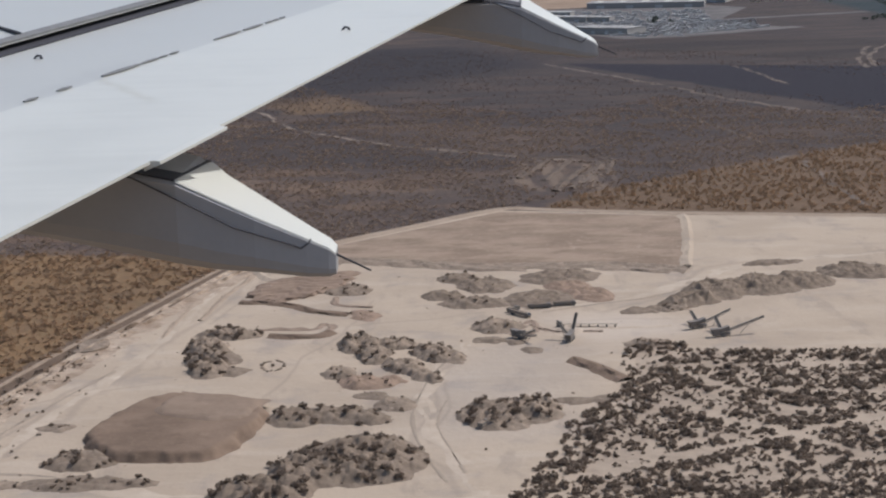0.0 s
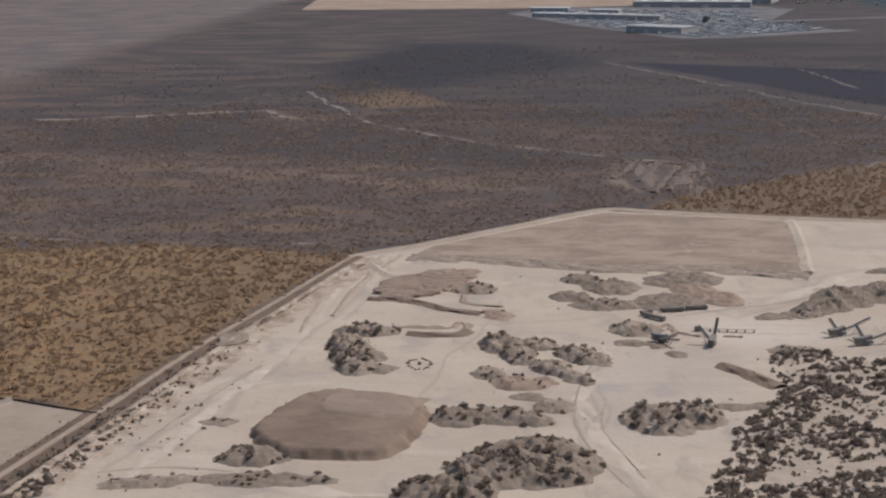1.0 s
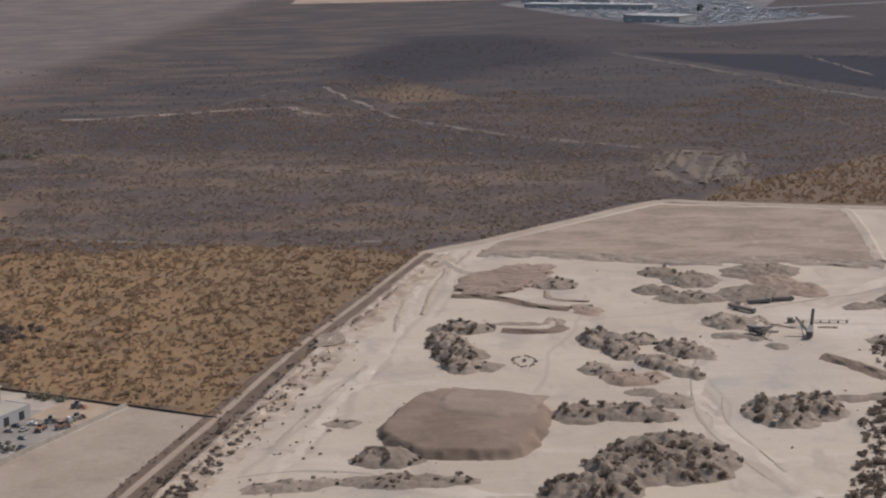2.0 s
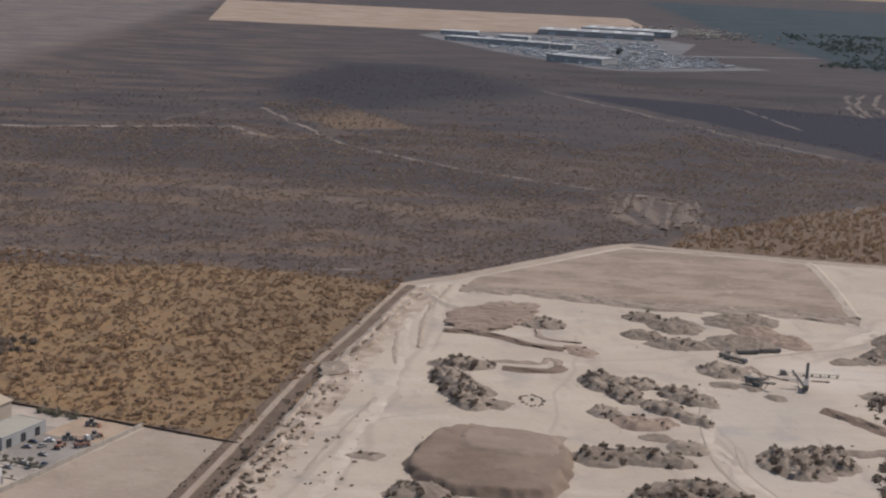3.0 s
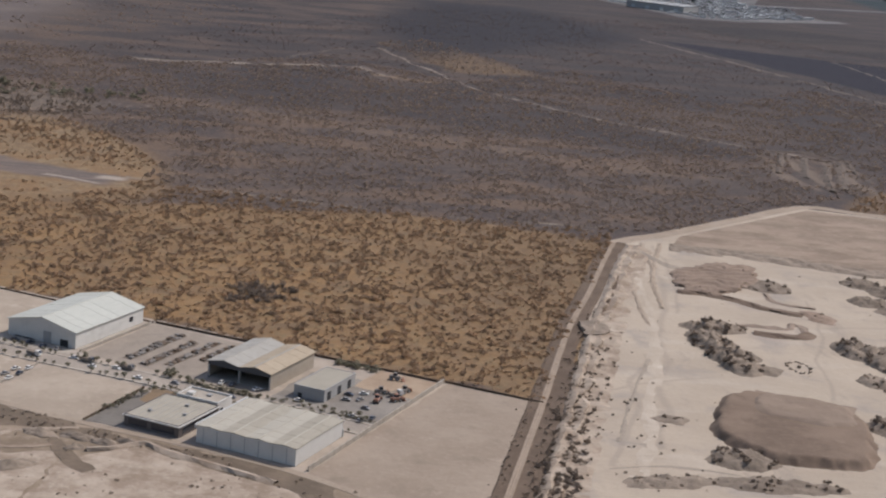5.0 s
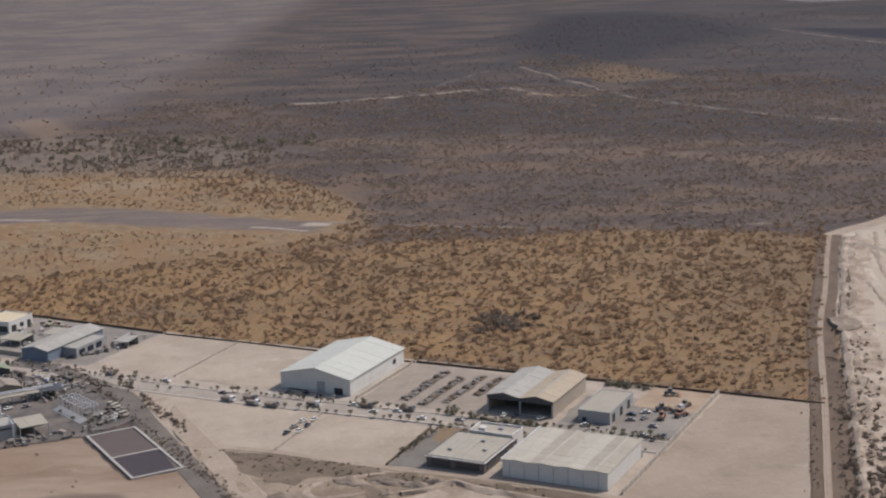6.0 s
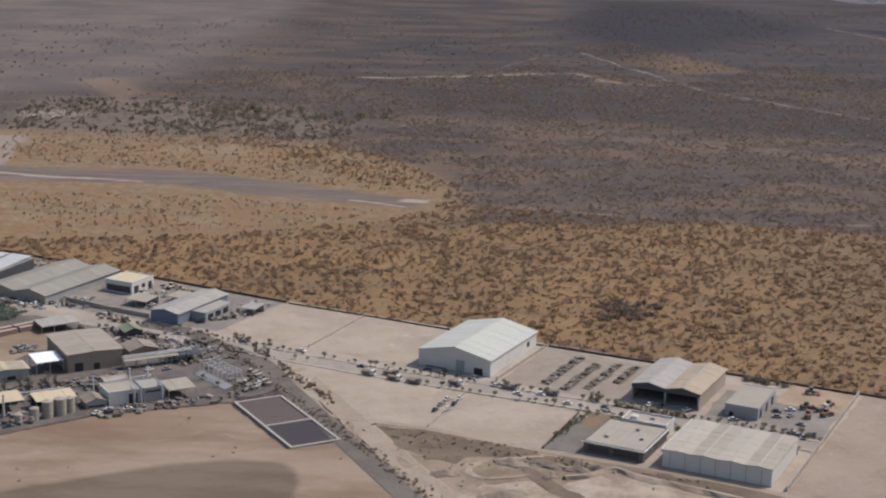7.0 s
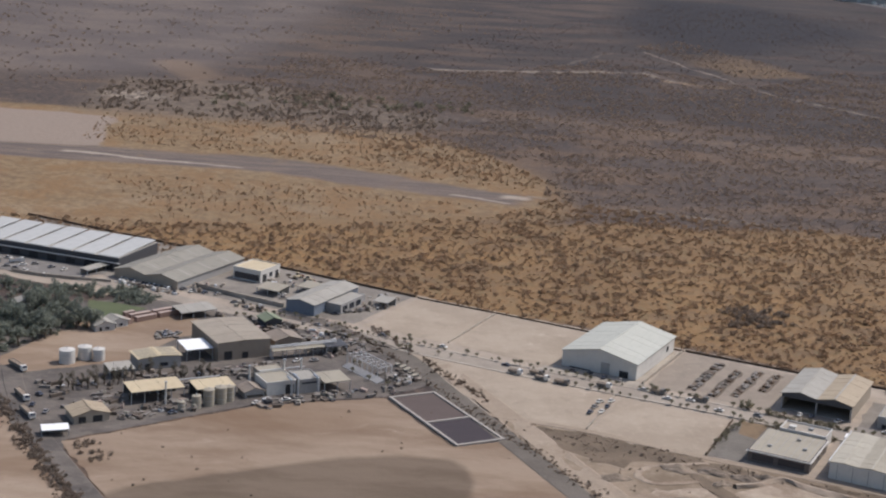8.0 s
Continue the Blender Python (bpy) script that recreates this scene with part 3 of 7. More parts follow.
def leaf_cloud(rng, n, size, lobes):
    """Points and triangles of n small leaf sprays, spread over a few lobes of (x, y, z, radius, height)."""
    P = []
    for k in range(n):
        x, y, z, r, h = lobes[k % len(lobes)]
        d = rng.normal(size=3)
        d /= np.linalg.norm(d)
        d *= rng.uniform(0.45, 1.0) ** 0.5
        c = np.array([x + d[0] * r, y + d[1] * r, max(0.06, z + d[2] * h)])
        u = rng.normal(size=3)
        u /= np.linalg.norm(u)
        v = np.cross(u, rng.normal(size=3))
        v /= np.linalg.norm(v)
        s = size * rng.uniform(0.6, 1.3)
        P += [c + u * s, c - u * s * 0.5 + v * s * 0.8, c - u * s * 0.5 - v * s * 0.8]
    return np.array(P), np.arange(3 * n).reshape(n, 3)


def clump_kinds(kind):
    """Bush shapes: a few lobes of leaf sprays leaning together over short stems."""
    rng = np.random.default_rng(5)
    out = []
    for s in range(8):
        lobes = [(0, 0, 0.7, 0.7, 0.65)]
        for k in range({"dense": 4, "near": 3, "mid": 2, "far": 1}[kind]):
            a, r = rng.uniform(0, 6.28), rng.uniform(0.4, 0.8)
            lobes.append((math.cos(a) * r, math.sin(a) * r, rng.uniform(0.3, 0.75), rng.uniform(0.35, 0.6), rng.uniform(0.3, 0.55)))
        out.append(leaf_cloud(rng, {"dense": 110, "near": 52, "mid": 26, "far": 14}[kind], {"dense": 0.27, "near": 0.30, "mid": 0.40, "far": 0.5}[kind], lobes))
    return out


KINDS = {k: clump_kinds(k) for k in ("dense", "near", "mid", "far")}


def scatter(name, spots, mat, label, category, kind="near", seed=1, low=1.0):
    """Bushes at spots of (x, y, z, radius), as one object."""
    rng = np.random.default_rng(seed)
    V, F, o = [], [], 0
    for x, y, z, r in spots:
        P, T = KINDS[kind][rng.integers(8)]
        a = rng.uniform(0, 6.28)
        c, s = math.cos(a) * r, math.sin(a) * r
        st = rng.uniform(0.75, 1.3)
        Q = np.stack([P[:, 0] * c - P[:, 1] * s * st, P[:, 0] * s + P[:, 1] * c * st, P[:, 2] * r * rng.uniform(0.7, 1.15) * low], 1) + (x, y, z + 0.1 * r)
        V.append(Q)
        F.append(T + o)
        o += len(Q)
    V, F = np.concatenate(V), np.concatenate(F)
    me = bpy.data.meshes.new(name)
    me.vertices.add(len(V))
    me.vertices.foreach_set("co", V.ravel())
    me.loops.add(F.size)
    me.loops.foreach_set("vertex_index", F.ravel().astype(np.int32))
    me.polygons.add(len(F))
    me.polygons.foreach_set("loop_start", np.arange(0, F.size, 3, dtype=np.int32))
    me.update(calc_edges=True)
    me.materials.append(mat)
    return tagged(new(name, me), label, category, "", "stuff")


def inside(x, y, pts):
    """Whether points lie in an outline (any winding)."""
    r = np.zeros(len(x), bool)
    for (x0, y0), (x1, y1) in zip(pts, pts[1:] + pts[:1]):
        hit = ((y0 > y) != (y1 > y)) & (x < (x1 - x0) * (y - y0) / ((y1 - y0) or 1e-9) + x0)
        r ^= hit
    return r


def spots_in(pts, spacing, r0, r1, seed, z=0.0, clumpy=0.0, scale=0.03):
    """Uneven spots inside an outline."""
    rng = np.random.default_rng(seed)
    xs, ys = [p[0] for p in pts], [p[1] for p in pts]
    n = int((max(xs) - min(xs)) * (max(ys) - min(ys)) / spacing ** 2)
    x, y = rng.uniform(min(xs), max(xs), n), rng.uniform(min(ys), max(ys), n)
    k = inside(x, y, pts)
    x, y = x[k], y[k]
    if clumpy:
        d = np.array([noise.noise((a * scale, b * scale, seed)) for a, b in zip(x, y)])
        k = d + rng.uniform(-0.5, 0.5, len(x)) * (1.2 - clumpy) > clumpy - 0.62
        x, y = x[k], y[k]
    r = r0 + (r1 - r0) * rng.uniform(0, 1, len(x)) ** 1.8
    return np.stack([x, y, np.full(len(x), z), r], 1)


# ---- the ground ----
bm = bmesh.new()
bmesh.ops.create_grid(bm, x_segments=40, y_segments=40, size=9000)
tagged(link_mesh("ground", bm, GROUND), "dry scrubland plain, burnt brown and ochre, reaching the horizon", "ground", "", "structure")

# ---- the quarry ----
QUARRY = [(-262, 520), (-236, 600), (-212, 690), (-180, 812), (-150, 930), (-122, 1024), (-80, 1060), (-10, 1128), (58, 1190), (100, 1178), (185, 1150), (330, 1117), (560, 1070), (620, 520)]
sheet("quarry_ground", QUARRY, 0.12, SAND, "pale sandy quarry floor marked by wheels")
sheet("levelled_ground", [(-84, 1030), (-34, 1018), (35, 992), (109, 985), (160, 966), (186, 1118), (186, 1146), (58, 1184), (-70, 1062)], 0.3, PAD, "levelled tan earth pad with graded streaks", thick=0.3)
strip("perimeter_track", [(-124, 1026), (-104, 1046), (-80, 1064), (-10, 1131), (58, 1194), (100, 1184), (185, 1157), (330, 1121), (560, 1075)], [(-7, 0.0), (-3.5, 0.9), (-1.5, 0.5), (2.5, 0.45), (5, 0.1)], TRACK, "pale dirt track along the quarry rim", rough=0.8, seed=2)
strip("rim_ground", [(-270, 500), (-253, 569), (-221, 690), (-203, 755)], [(-7, 0.1), (-6, 0.5), (-3, 0.4), (3, 0.4), (9, 0.6), (12, 0.1)], VERGE, "dark weedy verge beside the dirt track", "ground", rough=0.6, seed=4)
strip("track_verge", [(-212, 722), (-190, 810), (-165, 890), (-140, 975), (-122, 1030)], [(-7.0, 0.1), (-6.0, 0.45), (5.5, 0.45), (7.5, 0.1)], VERGE, "dark weedy edge of the dirt track", "ground", rough=0.7, seed=6)
strip("dirt_track", [(-270, 500), (-253, 569), (-221, 690), (-190, 810), (-165, 890), (-140, 975), (-124, 1027)], [(-1.7, 0.1), (-1.5, 0.75), (-0.5, 0.68), (0, 0.8), (0.5, 0.68), (1.5, 0.75), (1.7, 0.1)], PALE_TRACK, "rutted tan dirt track between verges", rough=0.2, seed=5)
strip("scarp_ground", [(-246, 560), (-230, 620), (-212, 690), (-184, 800), (-158, 890), (-134, 975), (-119, 1020)], [(1.2, 0.1), (1.8, 0.9), (3, 1.9), (4.5, 2.4), (7, 1.4), (9.5, 1.9), (12, 0.8), (16, 0.5), (21, 0.1)], SCARP, "eroded pale scarp along the quarry edge", "ground", rough=2.6, step=4.0, seed=9)
strip("eroded_bank", [(-133, 962), (-141, 930), (-149, 896), (-158, 868), (-165, 850)], [(-2.2, 0.3), (-1, 1.6), (1.2, 1.0), (2.6, 0.2)], VERGE, "brown eroded lip along the scarp", "ground", rough=1.6, step=3.0, seed=91)
sheet("eroded_ground", [(-182, 826), (-172, 830), (-166, 813), (-172, 802), (-183, 798)], 2.2, SPOIL, "brown eroded shelf on the scarp", thick=2.0, ragged=4.0)
for pts, sd in (([(-104, 1030), (-118, 980), (-132, 925), (-138, 880), (-142, 829)], 92), ([(-91, 1034), (-106, 980), (-118, 932), (-126, 868)], 93), ([(-193, 726), (-190, 712), (-195, 697), (-203, 688)], 94), ([(-100, 975), (-108, 985), (-112, 960)], 95)):
    strip("haul_berm", pts, [(-1.6, 0.1), (-0.5, 0.55), (0.6, 0.5), (1.8, 0.1)], TRACK, "low brown berm beside the haul road", "ground", rough=1.1, step=3.0, seed=sd)
strip("earth_bank", [(-112, 1010), (-100, 975), (-88, 960)], [(-4, 0.1), (0, 1.5), (4, 0.1)], SAND, "low graded bank of pale sand", "ground", rough=0.8, seed=12)
strip("furrow_ground", [(-86, 1026), (-34, 1014), (35, 988), (109, 981), (162, 960)], [(-13, 0.1), (-8, 0.9), (-3, 0.5), (3, 1.0), (9, 0.5), (13, 0.1)], SPOIL, "grey spoil furrow below the levelled pad", "ground", rough=3.0, step=4.0, seed=15)
strip("field_bank", [(188, 1148), (186, 1118), (176, 1050), (162, 972)], [(-5, 0.1), (-2, 1.2), (1, 0.6), (4, 0.1)], SAND, "pale bank at the edge of the pad", "ground", rough=1.0, seed=16)



def spoil_heap(lobes, h, bushes, seed, low=0.6, high=2.3, mat=None, label="heap of grey-brown quarry spoil dotted with dry bushes"):
    """A heap of tipped earth: overlapping lobes of (x, y, half width, half depth, turn), gullied sides and bushes on top."""
    r = random.Random(seed)
    lobes = [(cx, cy - 4, rx, ry * 0.95, a) for cx, cy, rx, ry, a in lobes]
    x0, x1 = min(q[0] - max(q[2:4]) for q in lobes) - 2, max(q[0] + max(q[2:4]) for q in lobes) + 2
    y0, y1 = min(q[1] - max(q[2:4]) for q in lobes) - 2, max(q[1] + max(q[2:4]) for q in lobes) + 2

    def height(x, y):
        wx = x + 3.0 * noise.noise((x * 0.11, y * 0.11, seed)) + 1.3 * noise.noise((x * 0.33, y * 0.33, seed + 4.0))
        wy = y + 3.0 * noise.noise((x * 0.11, y * 0.11, seed + 9.0)) + 1.3 * noise.noise((x * 0.33, y * 0.33, seed + 13.0))
        best = 0.0
        for cx, cy, rx, ry, a in lobes:
            c, sn = math.cos(radians(a)), math.sin(radians(a))
            u, v = ((wx - cx) * c + (wy - cy) * sn) / rx, (-(wx - cx) * sn + (wy - cy) * c) / ry
            k = 1.0 - math.hypot(u, v)
            if k > 0:
                best = max(best, min(1.0, (k * 2.2) ** 0.9) * min(1.0, 0.35 + min(rx, ry) / 16))
        if best <= 0:
            return -0.25
        return 0.62 * h * best * (1 + 0.7 * noise.noise((x * 0.16, y * 0.16, seed + 2.0)) + 0.32 * noise.noise((x * 0.4, y * 0.4, seed + 6.0)) + 0.42 * noise.noise((x * 0.95, y * 0.95, seed + 8.0)))

    nx, ny = max(8, int((x1 - x0) / 0.9)), max(8, int((y1 - y0) / 1.1))
    bm = bmesh.new()
    grid = [[bm.verts.new((x0 + (x1 - x0) * i / nx, y0 + (y1 - y0) * j / ny, height(x0 + (x1 - x0) * i / nx, y0 + (y1 - y0) * j / ny))) for j in range(ny + 1)] for i in range(nx + 1)]
    for i in range(nx):
        for j in range(ny):
            q = (grid[i][j], grid[i + 1][j], grid[i + 1][j + 1], grid[i][j + 1])
            if max(v.co.z for v in q) > -0.2:
                bm.faces.new(q).smooth = True
    bmesh.ops.delete(bm, geom=[v for v in bm.verts if not v.link_faces], context="VERTS")
    cx, cy = lobes[0][0], lobes[0][1]
    bmesh.ops.translate(bm, vec=(-cx, -cy, 0), verts=bm.verts)
    ob = link_mesh("earth_mound", bm, mat or SPOIL)
    ob.matrix_world = pose(cx, cy, 0.1)
    tagged(ob, label, "earth mound", "spoil heaps")
    put = 0
    many = int(bushes * 1.3)
    for k in range(many * 30):
        if put >= many:
            break
        x, y = r.uniform(x0, x1), r.uniform(y0, y1)
        z = height(x, y)
        if z > 0.3 and noise.noise((x * 0.14, y * 0.14, seed + 20.0)) + r.uniform(-0.35, 0.35) > -0.08:
            heap_spots.append((x, y, z - 0.3, 0.85 * (low + (high - low) * r.random() ** 1.5)))
            put += 1


heap_spots = []
GREY_SPOIL = soil("grey_spoil_earth", (0.21, 0.163, 0.122), (0.145, 0.111, 0.082), (0.3, 0.235, 0.175), 0.2, 0.8)
TAN_SPOIL = soil("tan_spoil_earth", (0.255, 0.182, 0.132), (0.205, 0.145, 0.104), (0.31, 0.235, 0.178), 0.12, 0.8)
BARE_HEAP = "bare heap of grey tipped earth"
spoil_heap([(-106, 836, 19, 10, -6), (-114, 806, 12, 24, 10), (-110, 776, 11, 26, 10)], 6.0, 78, 1, 0.8, 2.6)
spoil_heap([(-97, 765, 10, 10, 20), (-103, 790, 9, 16, 15)], 1.6, 3, 2, mat=GREY_SPOIL, label=BARE_HEAP)
spoil_heap([(-34, 806, 13, 20, 18), (-27, 786, 9, 20, 12), (-17, 803, 12, 9, 0)], 6.0, 46, 3, 0.7, 2.4)
spoil_heap([(4, 784, 12, 18, 24), (11, 778, 8, 14, 20)], 5.0, 20, 4)
spoil_heap([(-43, 754, 9, 12, 10)], 4.0, 9, 5, 0.7, 2.0)
spoil_heap([(-31, 736, 14, 12, -8), (-20, 736, 9, 9, 0)], 3.6, 14, 6, 0.5, 1.6, TAN_SPOIL)
spoil_heap([(-12, 762, 10, 16, 30), (-2, 744, 7, 14, 30)], 5.0, 16, 7, 0.5, 1.8)
spoil_heap([(-27, 715, 9, 7, 0)], 1.8, 3, 8, 0.4, 1.0, GREY_SPOIL, BARE_HEAP)
spoil_heap([(-15, 700, 10, 13, 12)], 3.2, 6, 9, 0.5, 1.3)
spoil_heap([(-58, 684, 15, 14, -10), (-40, 685, 16, 13, 5), (-27, 680, 11, 10, 0)], 4.6, 40, 10, 0.8, 2.4, GREY_SPOIL)
spoil_heap([(-27, 624, 26, 34, 6), (-48, 612, 18, 24, 0), (-66, 588, 22, 18, 20)], 6.5, 175, 11, 0.9, 2.7, GREY_SPOIL)
spoil_heap([(30, 678, 17, 24, 12), (46, 684, 14, 20, 0)], 6.0, 72, 12, 0.8, 2.6)
spoil_heap([(-144, 634, 16, 14, 6)], 3.6, 24, 13, 0.7, 2.2, GREY_SPOIL)
spoil_heap([(-140, 606, 26, 9, -2), (-118, 604, 12, 7, 0)], 2.4, 20, 14, 0.6, 1.9, GREY_SPOIL)
spoil_heap([(-164, 681, 9, 6, 0)], 1.8, 8, 15, 0.6, 1.7)
spoil_heap([(-183, 604, 22, 8, 10)], 2.5, 20, 16, 0.5, 1.3)
spoil_heap([(20, 958, 14, 13, 0), (36, 938, 18, 22, 0), (10, 913, 14, 12, -8), (28, 892, 22, 13, -6)], 4.0, 22, 17, 0.7, 2.0, GREY_SPOIL)
spoil_heap([(82, 955, 26, 22, 20), (66, 898, 22, 24, 0)], 3.6, 5, 18, 0.6, 1.5, GREY_SPOIL, BARE_HEAP)
spoil_heap([(94, 908, 14, 24, 20), (84, 930, 14, 16, 0)], 3.4, 2, 19, 0.5, 1.1, TAN_SPOIL, "low heap of tan-brown tipped earth")
spoil_heap([(38, 836, 15, 15, 12)], 4.6, 9, 20, 0.6, 1.7)
spoil_heap([(33, 809, 10, 7, 0), (46, 803, 6, 6, 0)], 2.0, 2, 21, 0.4, 0.9, GREY_SPOIL, BARE_HEAP)
spoil_heap([(53, 787, 6, 6, 0)], 2.2, 1, 22, 0.4, 0.9, GREY_SPOIL, BARE_HEAP)
spoil_heap([(-34, 872, 9, 15, 20)], 1.8, 3, 23, 0.7, 1.5, TAN_SPOIL, "small heap of brown earth at the ridge's end")
spoil_heap([(-46, 938, 15, 18, 8)], 2.4, 16, 24, 0.7, 1.8, GREY_SPOIL)
spoil_heap([(217, 977, 20, 7, 10)], 3.0, 2, 25, mat=GREY_SPOIL, label=BARE_HEAP)
spoil_heap([(262, 945, 26, 22, -20)], 5.0, 4, 26, mat=GREY_SPOIL, label=BARE_HEAP)
spoil_heap([(308, 885, 26, 48, 0)], 7.0, 10, 27, mat=GREY_SPOIL, label=BARE_HEAP)
spoil_heap([(118, 862, 12, 8, 0)], 2.5, 1, 28, mat=GREY_SPOIL, label=BARE_HEAP)
spoil_heap([(113, 792, 14, 10, 0)], 3.0, 8, 29, 0.6, 1.6)
spoil_heap([(76, 822, 8, 7, 0)], 3.2, 0, 30, mat=SAND, label="conical heap of pale sieved sand")
spoil_heap([(128, 868, 8, 8, 0)], 3.0, 1, 31, mat=GREY_SPOIL, label=BARE_HEAP)
spoil_heap([(65, 697, 11, 6, -6), (79, 698, 10, 6, 0)], 1.8, 1, 32, 0.4, 0.9, GREY_SPOIL, BARE_HEAP)
spoil_heap([(168, 905, 20, 26, -12), (196, 915, 26, 26, 0), (222, 922, 20, 20, 0), (150, 880, 22, 12, 24)], 6.5, 4, 33, 0.5, 1.2, GREY_SPOIL, "long grey-tan bank of excavated earth with gullied face")
spoil_heap([(138, 866, 10, 8, 20)], 4.0, 8, 34, 0.7, 1.6)
pile = mound("soil_stockpile", pose(-110, 681, 0.05), 1, 1, 3.8, BROWN, "flat-topped brown soil stockpile with a smooth surface", 33, 0.87, 3.6, 60, 0.03)
pile.data.transform(Matrix(((34, 11, 0, 0), (-13, 43, 0, 0), (0, 0, 1, 0), (0, 0, 0, 1))))
pile.matrix_world = pose(-110, 669, 0.05)
lift = mound("upper_lift", pose(-120, 690, 4.4), 1, 1, 1.1, soil("dry_lift_earth", (0.225, 0.166, 0.121), (0.195, 0.142, 0.103), (0.24, 0.182, 0.137), 0.03, 0.3), "paler dry upper lift of the soil stockpile", 37, 0.82, 3.2, 40, 0.12)
lift.data.transform(Matrix(((22, 7, 0, 0), (-10, 18, 0, 0), (0, 0, 1, 0), (0, 0, 0, 1))))
lift.parent = pile
lift.matrix_basis = pose(11, 21, 3.6)
for key in ("category", "kind"):
    lift.pop(key, None)
low_pile = mound("soil_stockpile", pose(-72, 950, 0.05), 1, 1, 2.0, soil("rippled_earth", (0.235, 0.17, 0.124), (0.185, 0.132, 0.096), (0.265, 0.198, 0.148), 0.06, 0.4), "low tan stockpile with rippled windrows", 35, 0.7, 2.3, 64, 0.12, 0.42)
low_pile.data.transform(Matrix(((30, 10, 0, 0), (4, 40, 0, 0), (0, 0, 1, 0), (0, 0, 0, 1))))
low_pile.matrix_world = pose(-73, 948, 0.05)
for pts, w, h, s in (([(-108, 909), (-90, 904), (-75, 895), (-64, 881), (-55, 876), (-43, 870)], 4.2, 1.9, 41), ([(-53, 915), (-52, 898), (-43, 891), (-30, 888)], 2.6, 0.9, 44), ([(-84, 828), (-74, 825), (-58, 824), (-52, 832)], 4.4, 1.9, 42), ([(-52, 832), (-52, 845), (-55, 850), (-63, 840), (-85, 842), (-92, 839)], 2.4, 0.9, 45), ([(72, 761), (82, 745), (93, 722)], 5.5, 2.4, 43), ([(46, 821), (57, 844), (58, 824), (49, 810), (45, 818)], 1.8, 0.7, 46), ([(56, 835), (68, 819), (93, 817)], 1.8, 0.7, 47)):
    strip("earth_ridge", pts, [(-w, 0.1), (-w / 2, h * 0.7), (0, h * 0.85), (w / 2, h * 0.6), (w, 0.1)], RIDGE if w < 4 else BROWN, "narrow ridge of piled brown earth", "earth mound", "", 1.8, 3.0, s)

rng = random.Random(4)
for k in range(150):
    heap_spots.append((rng.uniform(-200, 120), rng.uniform(580, 990), 0.1, 0.25 + 0.5 * rng.random() ** 3))
for k in range(60):
    heap_spots.append((rng.gauss(-190, 14), rng.gauss(690, 50), 0.1, rng.uniform(0.4, 0.9)))
for k in range(760):
    y = 555 + 300 * rng.random() ** 1.7
    w = (y - 560) / 270
    heap_spots.append((-246 + 66 * w + rng.gauss(11, 5) - 2, y, 0.8, rng.uniform(0.4, 1.5) * (1.15 - 0.5 * w)))
scatter("bushes", heap_spots, BUSH_QUARRY, "dusty dry bushes growing on the quarry heaps", "bushes", "dense", 7)
THICKET = [(28, 566), (40, 597), (53, 630), (62, 664), (90, 708), (97, 767), (105, 788), (128, 791), (130, 772), (195, 766), (420, 745), (420, 540), (40, 540)]
LANES = [((62, 602), (81, 611), 2.8), ((81, 611), (109, 616), 2.8), ((109, 616), (137, 629), 2.8), ((137, 629), (197, 657), 2.8), ((197, 657), (300, 700), 2.8), ((52, 589), (75, 598), 3.0), ((75, 598), (114, 616), 2.6), ((108, 695), (129, 657), 3.0), ((129, 657), (145, 643), 3.2), ((145, 643), (180, 599), 3.0)]
LANES += [((96, 588), (117, 597), 2.0), ((117, 597), (147, 601), 2.0), ((147, 601), (240, 606), 2.0), ((80, 636), (102, 626), 2.0), ((102, 626), (127, 637), 2.0), ((90, 661), (112, 692), 1.8), ((122, 733), (140, 702), 2.2), ((140, 702), (240, 685), 2.6), ((110, 745), (240, 738), 2.6), ((150, 664), (240, 680), 2.2)]


def off_lanes(spots, lanes):
    keep = np.ones(len(spots), bool)
    for (x0, y0), (x1, y1), w in lanes:
        dx, dy = x1 - x0, y1 - y0
        L2 = dx * dx + dy * dy
        t = np.clip(((spots[:, 0] - x0) * dx + (spots[:, 1] - y0) * dy) / L2, 0, 1)
        keep &= np.hypot(spots[:, 0] - x0 - t * dx, spots[:, 1] - y0 - t * dy) > 0.75 * w + 0.6 * spots[:, 3]
    return spots[keep]


thicket = np.concatenate([off_lanes(spots_in(THICKET, 2.7, 0.5, 1.4, 11, 0.1, 0.40, 0.05), LANES), off_lanes(spots_in(THICKET, 4.2, 1.1, 2.4, 12, 0.1, 0.42, 0.035), LANES)])
scatter("bushes", thicket, BUSH_QUARRY, "thicket of dusty grey-green bushes crossed by sandy lanes", "bushes", "dense", 8)
sheet("thicket_ground", [(56, 560), (64, 625), (98, 700), (104, 780), (128, 782), (150, 765), (420, 740), (420, 540)], 0.16, soil("thicket_earth", (0.345, 0.278, 0.21), (0.275, 0.218, 0.164), (0.40, 0.33, 0.255), 0.03, 0.4), "sandy ground under the bushes", "structure")

